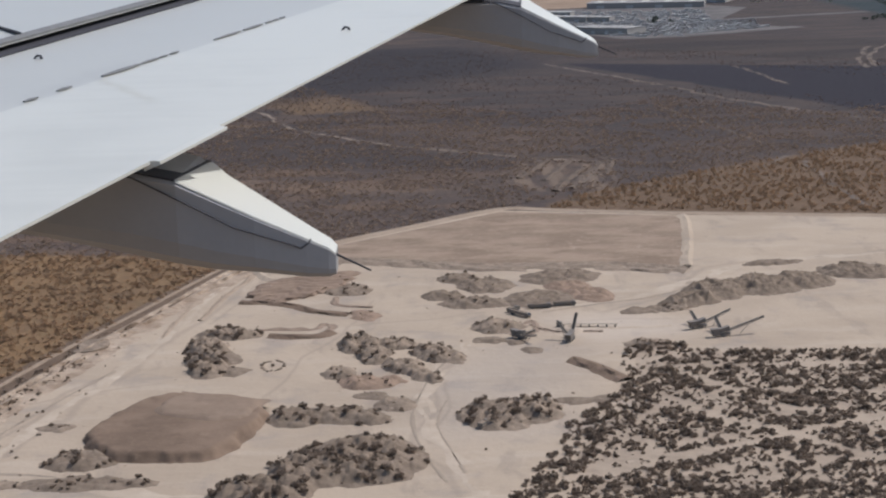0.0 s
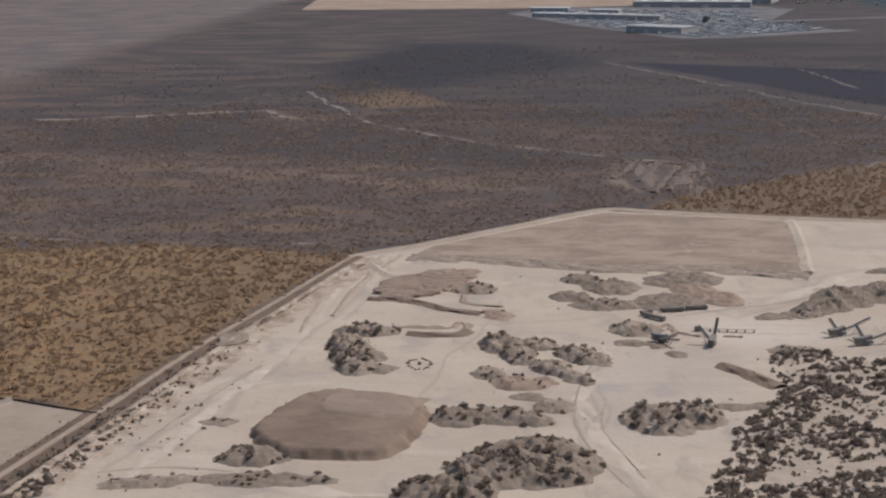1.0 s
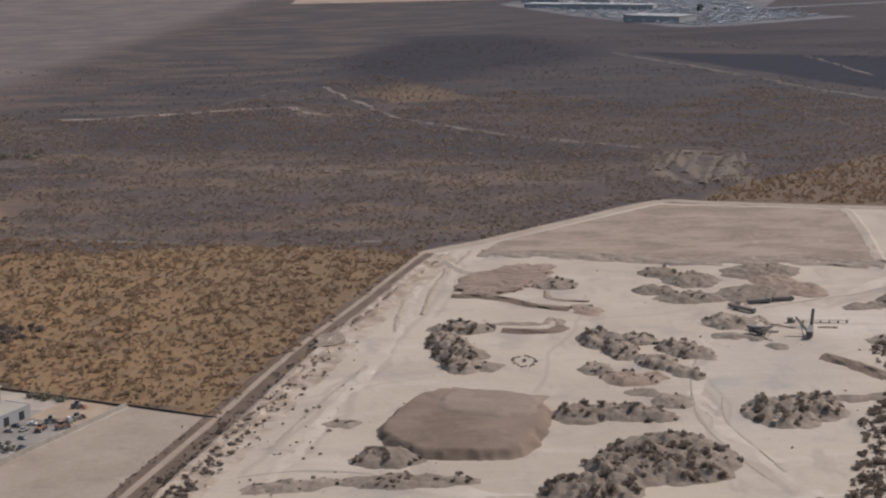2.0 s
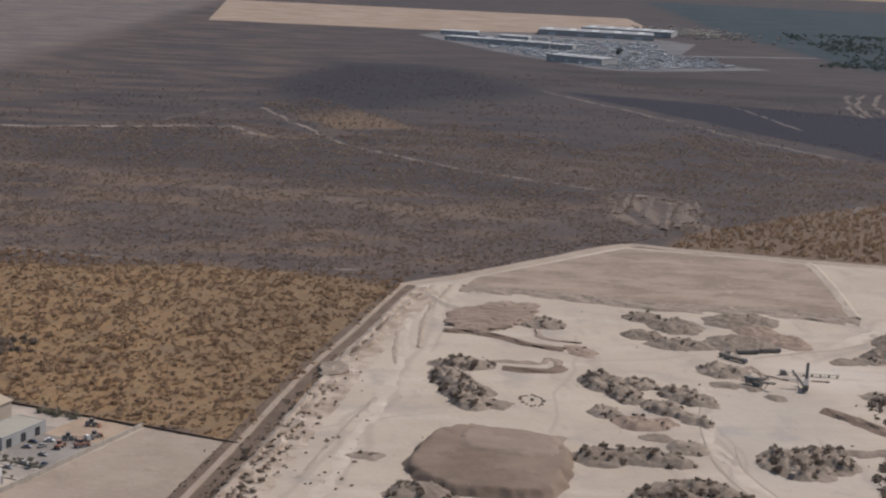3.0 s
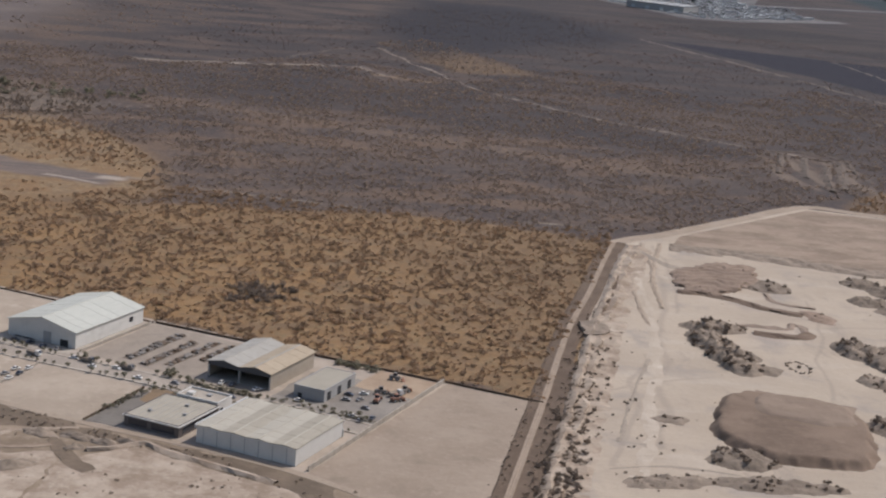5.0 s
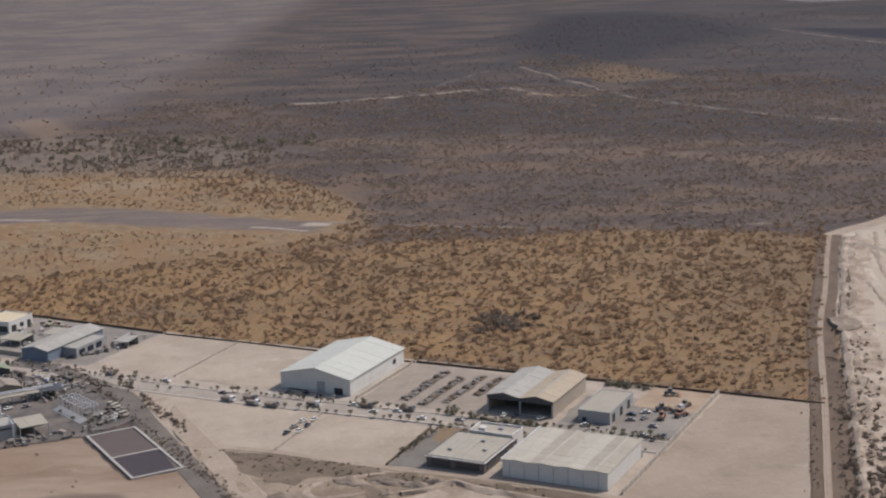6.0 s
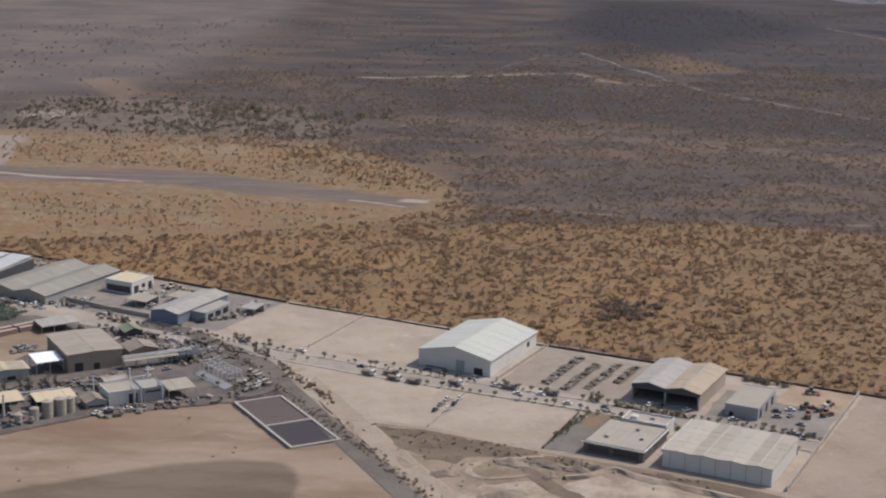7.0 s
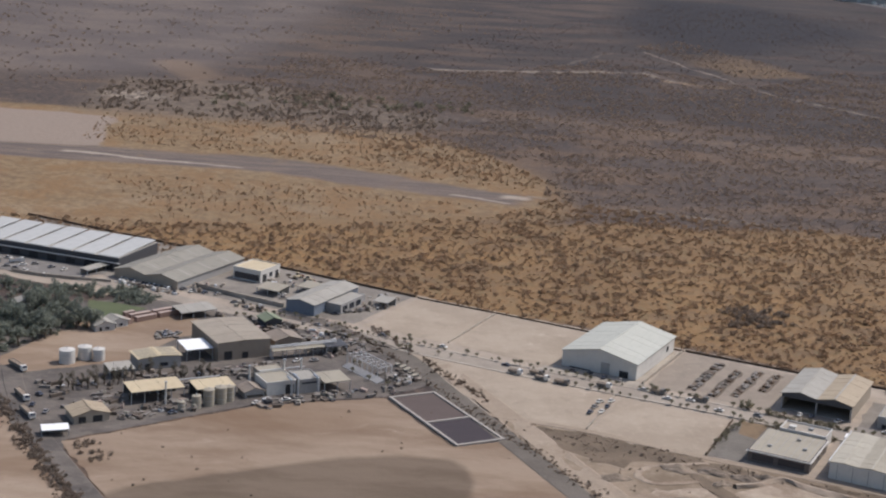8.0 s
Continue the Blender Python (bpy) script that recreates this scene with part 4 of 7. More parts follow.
# ---- scrub on the plain ----
FIELD = [(-760, 905), (-675, 921), (-605, 894), (-539, 855), (-403, 784), (-264, 713), (-219, 692), (-189, 812), (-160, 907), (-125, 1030), (-116, 1066), (-235, 1068), (-310, 1086), (-440, 1126), (-482, 1066), (-551, 1032), (-623, 1006), (-700, 994), (-900, 1000)]
scatter("field_bushes", np.concatenate([spots_in(FIELD, 4.6, 1.0, 2.5, 21, 0.0, 0.34, 0.05), spots_in(FIELD, 4.2, 0.5, 1.3, 121, 0.0, 0.3, 0.05)]), BUSH_OCHRE, "dry brown bushes over ochre grass", "bushes", "near", 21, 0.72)
scatter("field_bushes", spots_in([(-372, 825), (-334, 835), (-334, 866), (-372, 862)], 4.2, 1.6, 3.2, 22), BUSH_QUARRY, "darker dense clump of bushes in the field", "bushes", "near", 22)
WEST = [(-452, 1150), (-436, 1190), (-482, 1298), (-533, 1361), (-602, 1409), (-800, 1385), (-800, 1260), (-640, 1232), (-551, 1190)]
scatter("field_bushes", np.concatenate([spots_in(WEST, 4.6, 0.4, 1.4, 23, 0.0, 0.38), spots_in([(-452, 1150), (-436, 1190), (-482, 1298), (-533, 1361), (-600, 1290)], 6.0, 0.8, 2.4, 123, 0.0, 0.3), spots_in([(-480, 1092), (-640, 1140), (-760, 1130), (-700, 1000), (-551, 1036)], 5.2, 0.4, 1.4, 124, 0.0, 0.36)]), BUSH_OCHRE, "sparse dry bushes on pale ochre grass", "bushes", "mid", 23, 1.0)
scatter("field_bushes", spots_in([(-830, 1400), (-533, 1372), (-501, 1444), (-552, 1522), (-631, 1582), (-698, 1600), (-830, 1580)], 5.6, 0.7, 2.9, 125, 0.0, 0.5, 0.02), BUSH_QUARRY, "dusty olive bushes on tan ground", "bushes", "mid", 125, 1.0)
scatter("field_bushes", spots_in([(95, 1195), (340, 1130), (620, 1075), (620, 1560), (440, 1500), (278, 1385), (120, 1250)], 4.8, 0.8, 2.4, 24, 0.0, 0.32), BUSH_OCHRE, "dry bushes over ochre slope", "bushes", "mid", 24, 1.1)
SCRUB = [(-445, 1134), (-310, 1086), (-235, 1070), (-118, 1068), (-82, 1068), (58, 1200), (118, 1255), (278, 1392), (440, 1508), (620, 1600), (620, 1900), (450, 1740), (300, 1960), (150, 1770), (0, 1980), (-150, 1790), (-300, 1950), (-480, 1770), (-660, 1860), (-700, 1640), (-640, 1350), (-520, 1318), (-428, 1245)]
CUT = [((105, 1310), (130, 1410), 22.0), ((-640, 1440), (-480, 1460), 20.0)]
scatter("burnt_scrub", off_lanes(spots_in(SCRUB, 3.9, 0.7, 2.3, 25, 0.0, 0.46, 0.026), [(p, q, w * 0.75) for p, q, w in SCRUB_TRACKS] + CUT), BUSH_DARK, "dense burnt brown scrub on the plain", "scrub", "mid", 25, 0.6)
scatter("burnt_scrub", spots_in([(-1100, 1480), (-690, 1480), (-670, 1860), (-330, 2300), (-420, 2500), (-1100, 2200)], 19, 1.2, 2.8, 46, 0.0, 0.4, 0.008), BUSH_DARK, "sparse brown scrub on the open plain", "scrub", "mid", 46, 0.6)
scatter("burnt_scrub", off_lanes(spots_in([(-640, 1760), (0, 1740), (620, 1760), (760, 2300), (300, 2800), (-100, 2800), (-380, 2250)], 9.5, 0.8, 2.0, 26, -0.2, 0.45, 0.008), [((250, 2450), (900, 1500), 150.0)]), BUSH_BURNT, "far burnt scrub on the plain", "scrub", "far", 26, 0.55)

scatter("field_bushes", spots_in([(-235, 2130), (-150, 1870), (-40, 1915), (-165, 2230)], 10, 1.0, 2.6, 47, 0.0, 0.3, 0.02), BUSH_DARK, "dark dry bushes on the far ochre patch", "bushes", "mid", 47, 0.9)


def scrub_track(pts, w, seed, gaps=-0.12, mat=None, label="worn pale dirt track across the scrub"):
    """A track worn unevenly into the plain: it wavers, widens, narrows and is overgrown in places."""
    line = smooth_line(pts, 5.0)
    bm = bmesh.new()
    rows = []
    for i, p in enumerate(line):
        d = (line[min(i + 1, len(line) - 1)] - line[max(i - 1, 0)]).normalized()
        r = Vector((d.y, -d.x, 0))
        p = p + r * (w * 0.9 * noise.noise((p.x * 0.02, p.y * 0.02, seed)) + w * 0.35 * noise.noise((p.x * 0.09, p.y * 0.09, seed)))
        half = w * (0.5 + 0.4 * noise.noise((p.x * 0.05, p.y * 0.05, seed + 3.0)))
        rows.append([bm.verts.new((q.x, q.y, z)) for q, z in ((p - r * half, 0.16), (p - r * half * 0.3, 0.26), (p + r * half * 0.35, 0.26), (p + r * half, 0.16))])
    for i, (a, b) in enumerate(zip(rows, rows[1:])):
        for j in range(3):
            if noise.noise((line[i].x * 0.045, line[i].y * 0.045, seed + 7.0 + j * 0.6)) > gaps:
                bm.faces.new((a[j], b[j], b[j + 1], a[j + 1]))
    bm.normal_update()
    if sum(f.normal.z for f in bm.faces) < 0:
        bmesh.ops.reverse_faces(bm, faces=bm.faces)
    return tagged(link_mesh("dirt_track", bm, mat or SCRUB_EARTH), label, "track", "", "structure")


SCRUB_EARTH = soil("scrub_track_earth", (0.25, 0.2, 0.155), (0.19, 0.15, 0.116), (0.3, 0.245, 0.195), 0.03, 0.2)
FAINT_EARTH = soil("faint_track_earth", (0.15, 0.118, 0.094), (0.115, 0.092, 0.075), (0.185, 0.147, 0.117), 0.03, 0.2)
scrub_track([(-235, 2070), (-185, 1890), (-137, 1735), (-36, 1592), (60, 1500), (166, 1418)], 6, 1)
scrub_track([(-520, 1782), (-400, 1812), (-300, 1850), (-262, 1862)], 11, 2, -0.2)
scrub_track([(-262, 1862), (-250, 1820), (-240, 1796)], 7, 3, -0.15)
scrub_track([(-252, 1800), (-225, 1782), (-195, 1772), (-168, 1768)], 20, 13, -0.2, soil("ochre_flat_earth", (0.2, 0.138, 0.09), (0.15, 0.105, 0.07), (0.235, 0.17, 0.115), 0.04, 0.3), "bare ochre flat beside the track")
scrub_track([(192, 2470), (285, 2195), (380, 1890), (495, 1650), (700, 1440), (900, 1250)], 9, 4, -0.25, FAINT_EARTH)
scrub_track([(-456, 1136), (-380, 1108), (-306, 1088), (-210, 1074), (-118, 1072)], 3.5, 5, 0.0)
scrub_track([(279, 1842), (300, 1698), (332, 1488)], 5, 6, -0.2, FAINT_EARTH)
scrub_track([(341, 1411), (334, 1344), (331, 1268), (327, 1226), (329, 1161)], 4.5, 7, -0.3, FAINT_EARTH)
scrub_track([(115, 1226), (149, 1247), (185, 1282), (263, 1327), (335, 1430), (386, 1468), (442, 1503)], 4.5, 8, -0.15, FAINT_EARTH)
scrub_track([(462, 2349), (472, 2211), (478, 2060)], 6, 9, -0.1, FAINT_EARTH)
scrub_track([(94, 1449), (154, 1419), (145, 1358), (124, 1281)], 5, 10, -0.2, FAINT_EARTH)
scrub_track([(-352, 1894), (-281, 2035)], 6, 11, -0.1, FAINT_EARTH)
for k, pts in enumerate(([(736, 2622), (664, 2404), (633, 2259)], [(774, 2650), (687, 2431), (648, 2266)], [(816, 2681), (732, 2476), (694, 2329)])):
    scrub_track(pts, 8, 12 + k, -0.25, FAINT_EARTH, "curved pale plough mark on a far field")
HAUL = soil("haul_road_sand", (0.41, 0.338, 0.262), (0.36, 0.293, 0.222), (0.46, 0.385, 0.305), 0.05, 0.3)
RUT = soil("rut_sand", (0.285, 0.232, 0.178), (0.25, 0.203, 0.155), (0.33, 0.27, 0.208), 0.06, 0.4)
HAUL_ROADS = [([(60, 870), (99, 887), (130, 900), (170, 942), (191, 963), (231, 983), (293, 990), (420, 980)], 9, HAUL), ([(64, 862), (101, 880), (133, 893), (175, 934)], 2.2, RUT), ([(70, 838), (86, 828), (99, 823), (130, 826)], 5, HAUL), ([(20, 800), (12, 768), (4, 735), (-2, 700), (0, 655), (12, 600), (20, 560)], 7, HAUL), ([(13, 790), (5, 752), (-3, 715), (-7, 680), (-5, 640), (6, 590)], 1.8, RUT), ([(8, 700), (4, 660), (14, 600)], 1.6, RUT)]
HAUL_ROADS += [([(-150, 600), (-60, 572), (40, 566)], 8, HAUL), ([(-104, 1028), (-122, 960), (-134, 890), (-140, 820), (-168, 700), (-196, 600)], 6, HAUL), ([(-155, 769), (-178, 700), (-195, 645)], 2.2, RUT), ([(-205, 612), (-178, 618), (-150, 612)], 2.4, RUT)]
for k, (pts, w, mat) in enumerate(HAUL_ROADS):
    scrub_track(pts, w, 40 + k, -0.3, mat, "haul road worn into the quarry sand")
# the old borrow pit on the plain
PIT = soil("pit_earth", (0.135, 0.102, 0.077), (0.085, 0.066, 0.053), (0.17, 0.132, 0.1), 0.08, 0.3)
for pts, w, h, sd in (([(140, 1385), (122, 1330), (107, 1270)], 4, 1.4, 81), ([(161, 1411), (140, 1350), (121, 1280)], 4.5, 1.4, 82), ([(117, 1450), (82, 1342)], 3.5, 1.2, 83), ([(136, 1444), (102, 1328)], 3.5, 1.2, 84), ([(95, 1455), (140, 1462), (171, 1445), (158, 1350)], 3, 1.2, 85)):
    strip("pit_bank", pts, [(-w, 0.1), (-w / 3, h), (w / 3, h * 0.8), (w, 0.1)], PIT, "pale eroded bank of an old borrow pit", "ground", rough=2.4, step=5.0, seed=sd)

scatter("plain_trees", spots_in([(-720, 1440), (-470, 1490), (-470, 1560), (-720, 1530)], 14, 2.2, 5.0, 43, 0, 0.4), BUSH_STREET, "dusty olive trees in a loose row on the plain", "trees", "near", 43, 0.9)

# ---- estate: streets and plots, laid out square to the main street ----
ESTATE, ESTATE_TURN = (-448.0, 706.0), -28.0
PLANT, PLANT_TURN = (-551.0, 688.0), 27.0


def at(origin, turn, a, b):
    c, s = math.cos(radians(turn)), math.sin(radians(turn))
    return (origin[0] + a * c - b * s, origin[1] + a * s + b * c)


def E(a, b):
    return at(ESTATE, ESTATE_TURN, a, b)


def EP(a, b, turn=0.0, z=0.0):
    return pose(*E(a, b), z, 0, 0, ESTATE_TURN + turn)


def P(a, b):
    return at(PLANT, PLANT_TURN, a, b)


def PP(a, b, turn=0.0, z=0.0):
    return pose(*P(a, b), z, 0, 0, PLANT_TURN + turn)


def plot(name, c, z, mat, label, way=E):
    return sheet(name, [way(*p) for p in c], z, mat, label)


plot("estate_ground", [(-420, -20), (-120, -5), (-36, -58), (200, -56), (206, 92), (-150, 92), (-420, 100)], 0.10, soil("estate_earth", (0.35, 0.285, 0.222), (0.28, 0.228, 0.178), (0.40, 0.33, 0.262), 0.04, 0.4), "dusty grey-tan ground of the industrial estate")
plot("plot_ground", [(-147, 24), (-148, 86), (-102, 87), (-99, 24)], 0.22, LOT, "empty levelled plot of pale tan earth")
plot("plot_ground", [(-97, 24), (-100, 87), (-42, 86), (-42, 22)], 0.22, LOT, "empty levelled plot of pale tan earth")
plot("plot_ground", [(-116, 1), (-1, 1), (4, -49), (-36, -56)], 0.22, LOT, "empty plot of pale earth with tyre marks")
plot("plot_ground", [(3, 1), (54, 1), (57, -49), (7, -49)], 0.22, LOT, "empty plot of pale tan earth")
plot("plot_ground", [(161, 91), (207, 91), (236, -30), (240, -60), (160, -50)], 0.22, LOT_PLAIN, "large empty plot of pale tan earth")
plot("yard_ground", [(5, 84), (62, 84), (66, 24), (6, 24)], 0.20, soil("grey_tan_earth", (0.275, 0.225, 0.176), (0.225, 0.183, 0.143), (0.325, 0.268, 0.21), 0.04, 0.4), "storage yard of bare tan earth")
plot("yard_paving", [(-420, 98), (-152, 88), (-152, 24), (-300, 16), (-420, 18)], 0.2, GREY_YARD, "grey dusty yard between the western sheds")
plot("yard_paving", [(104, 66), (158, 76), (158, 12), (104, 12)], 0.24, GREY_YARD, "pale concrete yard beside the workshops")
plot("yard_ground", [(128, 89), (158, 89), (158, 60), (128, 60)], 0.28, soil("yard_orange_earth", (0.33, 0.242, 0.165), (0.28, 0.2, 0.134), (0.37, 0.285, 0.205), 0.06, 0.4), "orange-tan earth corner of the yard")
plot("yard_paving", [(56, -1), (73, -10), (73, -46), (57, -49)], 0.21, soil("dark_yard", (0.165, 0.145, 0.122), (0.135, 0.117, 0.098), (0.20, 0.175, 0.148), 0.06, 0.4), "dark gritty yard beside the office")
plot("garden_ground", [(58, 4), (79, 4), (78, -9), (73, -16), (62, -14)], 0.25, soil("dry_garden", (0.19, 0.13, 0.078), (0.14, 0.1, 0.066), (0.225, 0.16, 0.1), 0.08, 0.4), "dry brown garden plot behind the office")
STREET = [(-420, 8), (-211, 4), (-146, 6), (-50, 6.5), (0, 9), (50, 12), (130, 12), (160, 12)]
strip("main_street", [E(a, b) for a, b in STREET], [(-5.6, 0.15), (-5.4, 0.36), (0, 0.4), (5.4, 0.36), (5.6, 0.15)], ASPHALT, "worn grey street with dusty edges", seed=51)
for o, w, mat in ((6.6, 2.0, CONCRETE), (-6.6, 2.0, CONCRETE)):
    strip("pavement", [E(a, b - o) for a, b in STREET[2:]], [(-w / 2, 0.1), (-w / 2 + 0.1, 0.46), (w / 2 - 0.1, 0.46), (w / 2, 0.1)], mat, "pale pavement strip beside the street", "pavement", seed=52)
plot("forecourt_paving", [(-44, 26), (4, 26), (12, 19), (-46, 15)], 0.21, CONCRETE, "pale concrete forecourt before the warehouse")
plot("apron_paving", [(-0.5, 27), (3.2, 27), (4, 84), (0.3, 84)], 0.23, CONCRETE, "pale concrete apron beside the warehouse")
strip("south_road", [E(-60, -58), E(-36, -57), E(5, -51), E(60, -50.5), E(110, -47), E(157, -48), E(200, -56)], [(-2.2, 0.1), (-2, 0.3), (2, 0.3), (2.2, 0.1)], TRACK, "narrow dirt road behind the plots", seed=53)
SOUTH = [(-470, 560), (-505, 672), (-467, 655), (-418, 632), (-372, 610), (-320, 584), (-280, 545), (-262, 500), (-440, 480)]
sheet("rough_ground", SOUTH, 0.14, soil("rough_earth", (0.27, 0.205, 0.145), (0.17, 0.125, 0.085), (0.36, 0.29, 0.225), 0.035, 0.25, (1, 1.5, 1), 0.4), "rough brown waste ground with scattered weeds")
WEEDY = soil("weedy_earth", (0.115, 0.086, 0.06), (0.165, 0.122, 0.085), (0.09, 0.07, 0.052), 0.06, 0.35)
sheet("weedy_ground", [(-490, 662), (-464, 655), (-439, 642), (-419, 630), (-392, 616), (-344, 597), (-318, 584), (-318, 558), (-345, 576), (-367, 588), (-392, 604), (-406, 611), (-418, 618), (-446, 628), (-456, 619), (-467, 622), (-479, 637)], 0.2, WEEDY, "dark brown weedy strip behind the plots", ragged=5.0)
sheet("cleared_ground", [(-421, 592), (-414, 599), (-406, 602), (-394, 610), (-386, 603), (-345, 578), (-300, 545), (-290, 490), (-440, 480), (-428, 560)], 0.32, SCARP, "cleared shelf of pale sand with a ragged cut edge", thick=0.3, ragged=4.0)
sheet("cleared_ground", [(-458, 588), (-440, 597), (-427, 601), (-423, 590), (-430, 560), (-446, 520), (-470, 560)], 0.3, SCARP, "cleared patch of pale sand", ragged=4.0)
strip("loop_track", [(-420, 627), (-435, 624), (-446, 620), (-452, 611), (-447, 603), (-436, 604), (-428, 607)], [(-1.6, 0.15), (-1.3, 0.42), (1.3, 0.42), (1.6, 0.15)], SCARP, "narrow pale loop track", rough=0.5, step=3.0, seed=96)
sheet("cut_ground", [(-430, 617), (-424, 613), (-417, 596), (-409, 582), (-413, 579), (-420, 588), (-428, 602)], 0.36, WEEDY, "dark brown cut in the waste ground", ragged=3.0)
strip("cut_bank", [(-414, 603), (-404, 606), (-393, 613), (-383, 605), (-362, 592), (-340, 578)], [(-2.0, 0.2), (-0.8, 1.3), (0.8, 1.5), (2.6, 0.3)], SCARP, "pale ragged lip of the cleared shelf", "ground", rough=1.5, step=3.0, seed=98)
for x, y, rx, ry, a, sd in ((-434, 619, 9, 4, -25, 61), (-419, 617, 9, 4, -20, 62), (-408, 612, 8, 3.5, -25, 63), (-440, 584, 12, 6, 20, 64), (-398, 613, 7, 3, -25, 65), (-419, 605, 5, 3, 20, 66), (-462, 606, 8, 4, 10, 67)):
    mound("earth_mound", pose(x, y, 0.1, 0, 0, a), rx, ry, 2.2, SPOIL, "low weathered heap of brown earth", sd, n=16)
scatter("weeds", np.concatenate([spots_in(SOUTH, 7.5, 0.4, 1.1, 27, 0.1, 0.55, 0.04), spots_in([(-490, 662), (-439, 642), (-392, 616), (-344, 595), (-392, 606), (-446, 628), (-479, 637)], 3.4, 0.4, 1.1, 28, 0.1)]), BUSH_QUARRY, "low dry weeds on the waste ground", "weeds", "mid", 27, 0.7)
strip("slip_road", [(-590, 800), (-568, 775), (-545, 748), (-528, 706), (-508, 658), (-483, 598), (-450, 520)], [(-5.6, 0.1), (-4.8, 0.4), (-2, 0.46), (2, 0.46), (4.8, 0.4), (5.6, 0.1)], soil("slip_road_dust", (0.145, 0.122, 0.1), (0.112, 0.094, 0.077), (0.185, 0.155, 0.126), 0.05, 0.4), "dusty dark road with weedy edges", seed=55)
strip("dirt_road", [(-529, 738), (-516, 710), (-500, 672), (-481, 626), (-462, 581), (-440, 530)], [(-6.5, 0.1), (-5.5, 0.34), (0, 0.3), (5.5, 0.34), (6.5, 0.1)], TRACK, "pale dirt road beside the slip road", rough=1.4, seed=56)
verge = []
for k in range(430):
    verge.append((*P(25.5 + rng.gauss(0, 2.0), -150 + 255 * rng.random()), 0.2, rng.uniform(0.3, 0.95)))
for k in range(130):
    verge.append((*P(39 + rng.gauss(0, 1.5), -20 + 120 * rng.random()), 0.2, rng.uniform(0.4, 1.3)))
for k in range(160):
    y = rng.uniform(540, 720)
    verge.append((-253 + 32 * (y - 569) / 121 + rng.choice((-6, 6.5)) + rng.gauss(0, 1.6), y, 0.4, rng.uniform(0.3, 0.8)))
scatter("verge_bushes", verge, BUSH_QUARRY, "grey dusty bushes lining the road verges", "bushes", "near", 29)

# ---- building kit ----


def gable(m, w, d, eave, ridge, wall, roof, label, bays=1, panels=6, front=None, side=None, doors=(), windows=(), strips=0, strip_mat=None, open_front=False, overhang=0.7, roof2=None, name="warehouse", flat=False):
    """A shed with gabled bays; x along its front, y to the back. doors: (face, from, to, height, material)."""
    t = thing(name, m, label, name.replace("_", " "))
    bw = w / bays
    out = [(0, 0)]
    for k in range(bays):
        out += [(k * bw, eave), (k * bw + bw / 2, ridge)]
    out += [(w, eave), (w, 0)]
    if not open_front:
        part("front_wall", prism(out, 0.0, 0.3), front or wall, t)
    else:
        band = [(0, eave - 1.6)] + out[1:-1] + [(w, eave - 1.6)]
        part("front_fascia", prism(band, 0.0, 0.3), front or wall, t)
        for k in range(bays + 1):
            x = min(max(k * bw, 0.35), w - 0.35)
            part("post", box(x - 0.35, x + 0.35, 0.02, 0.7, 0, eave - 1.6), wall, t)
        part("floor_slab", box(0.3, w - 0.3, 0.3, d - 0.4, 0, 0.12), CONCRETE, t)
    part("back_wall", prism(out, d - 0.3, d), wall, t)
    part("side_wall", box(0, 0.3, 0.3, d - 0.3, 0, eave), side or wall, t)
    part("side_wall", box(w - 0.3, w, 0.3, d - 0.3, 0, eave), side or wall, t)
    part("plinth", box(-0.15, w + 0.15, -0.15 if not open_front else 0.35, d + 0.15, 0, 0.35), CONCRETE, t)
    for k in range(bays):
        for sgn in (-1, 1):
            xr, xe = k * bw + bw / 2, k * bw + (0 if sgn < 0 else bw)
            if (sgn < 0 and k == 0) or (sgn > 0 and k == bays - 1):
                ex, ez = xe + sgn * overhang, eave - overhang * (ridge - eave) / (bw / 2)
            else:
                ex, ez = xe - sgn * 0.12, eave + 0.02
            for i in range(panels):
                y0, y1 = -overhang + (d + 2 * overhang) * i / panels, -overhang + (d + 2 * overhang) * (i + 1) / panels
                lift = 0.03 * ((i * 7 + k * 3) % 3)
                o = [(xr, ridge + 0.05 + lift), (xr, ridge + 0.3 + lift), (ex, ez + 0.3 + lift), (ex, ez + 0.05 + lift)]
                pm = (roof2 if roof2 and k % 2 else roof)
                part("roof_panel", prism(o, y0 + 0.04, y1 - 0.04), pm, t)
                if strips and i % strips == strips - 1:
                    f0, f1 = 0.12, 0.88
                    o2 = [(xr + (ex - xr) * f, ridge + 0.32 + lift + (ez - ridge) * f + e) for f, e in ((f0, 0), (f0, 0.06), (f1, 0.06), (f1, 0))]
                    part("skylight", prism(o2, (y0 + y1) / 2 - 0.5, (y0 + y1) / 2 + 0.5), strip_mat or WHITE_ROOF, t)
        part("ridge_cap", box(k * bw + bw / 2 - 0.4, k * bw + bw / 2 + 0.4, -overhang, d + overhang, ridge + 0.26, ridge + 0.44), roof, t)
    for k in range(1, bays):
        part("valley_gutter", box(k * bw - 0.5, k * bw + 0.5, -overhang, d + overhang, eave + 0.2, eave + 0.36), roof, t)
    for face, a, b, h0, h1, mat in doors:
        if face == "front":
            p = box(a, b, -0.12, 0.02, h0, h1)
        elif face == "right":
            p = box(w - 0.02, w + 0.12, a, b, h0, h1)
        elif face == "left":
            p = box(-0.12, 0.02, a, b, h0, h1)
        else:
            p = box(a, b, d - 0.02, d + 0.12, h0, h1)
        part("door" if h0 < 0.5 else "window", p, mat, t)
    return t


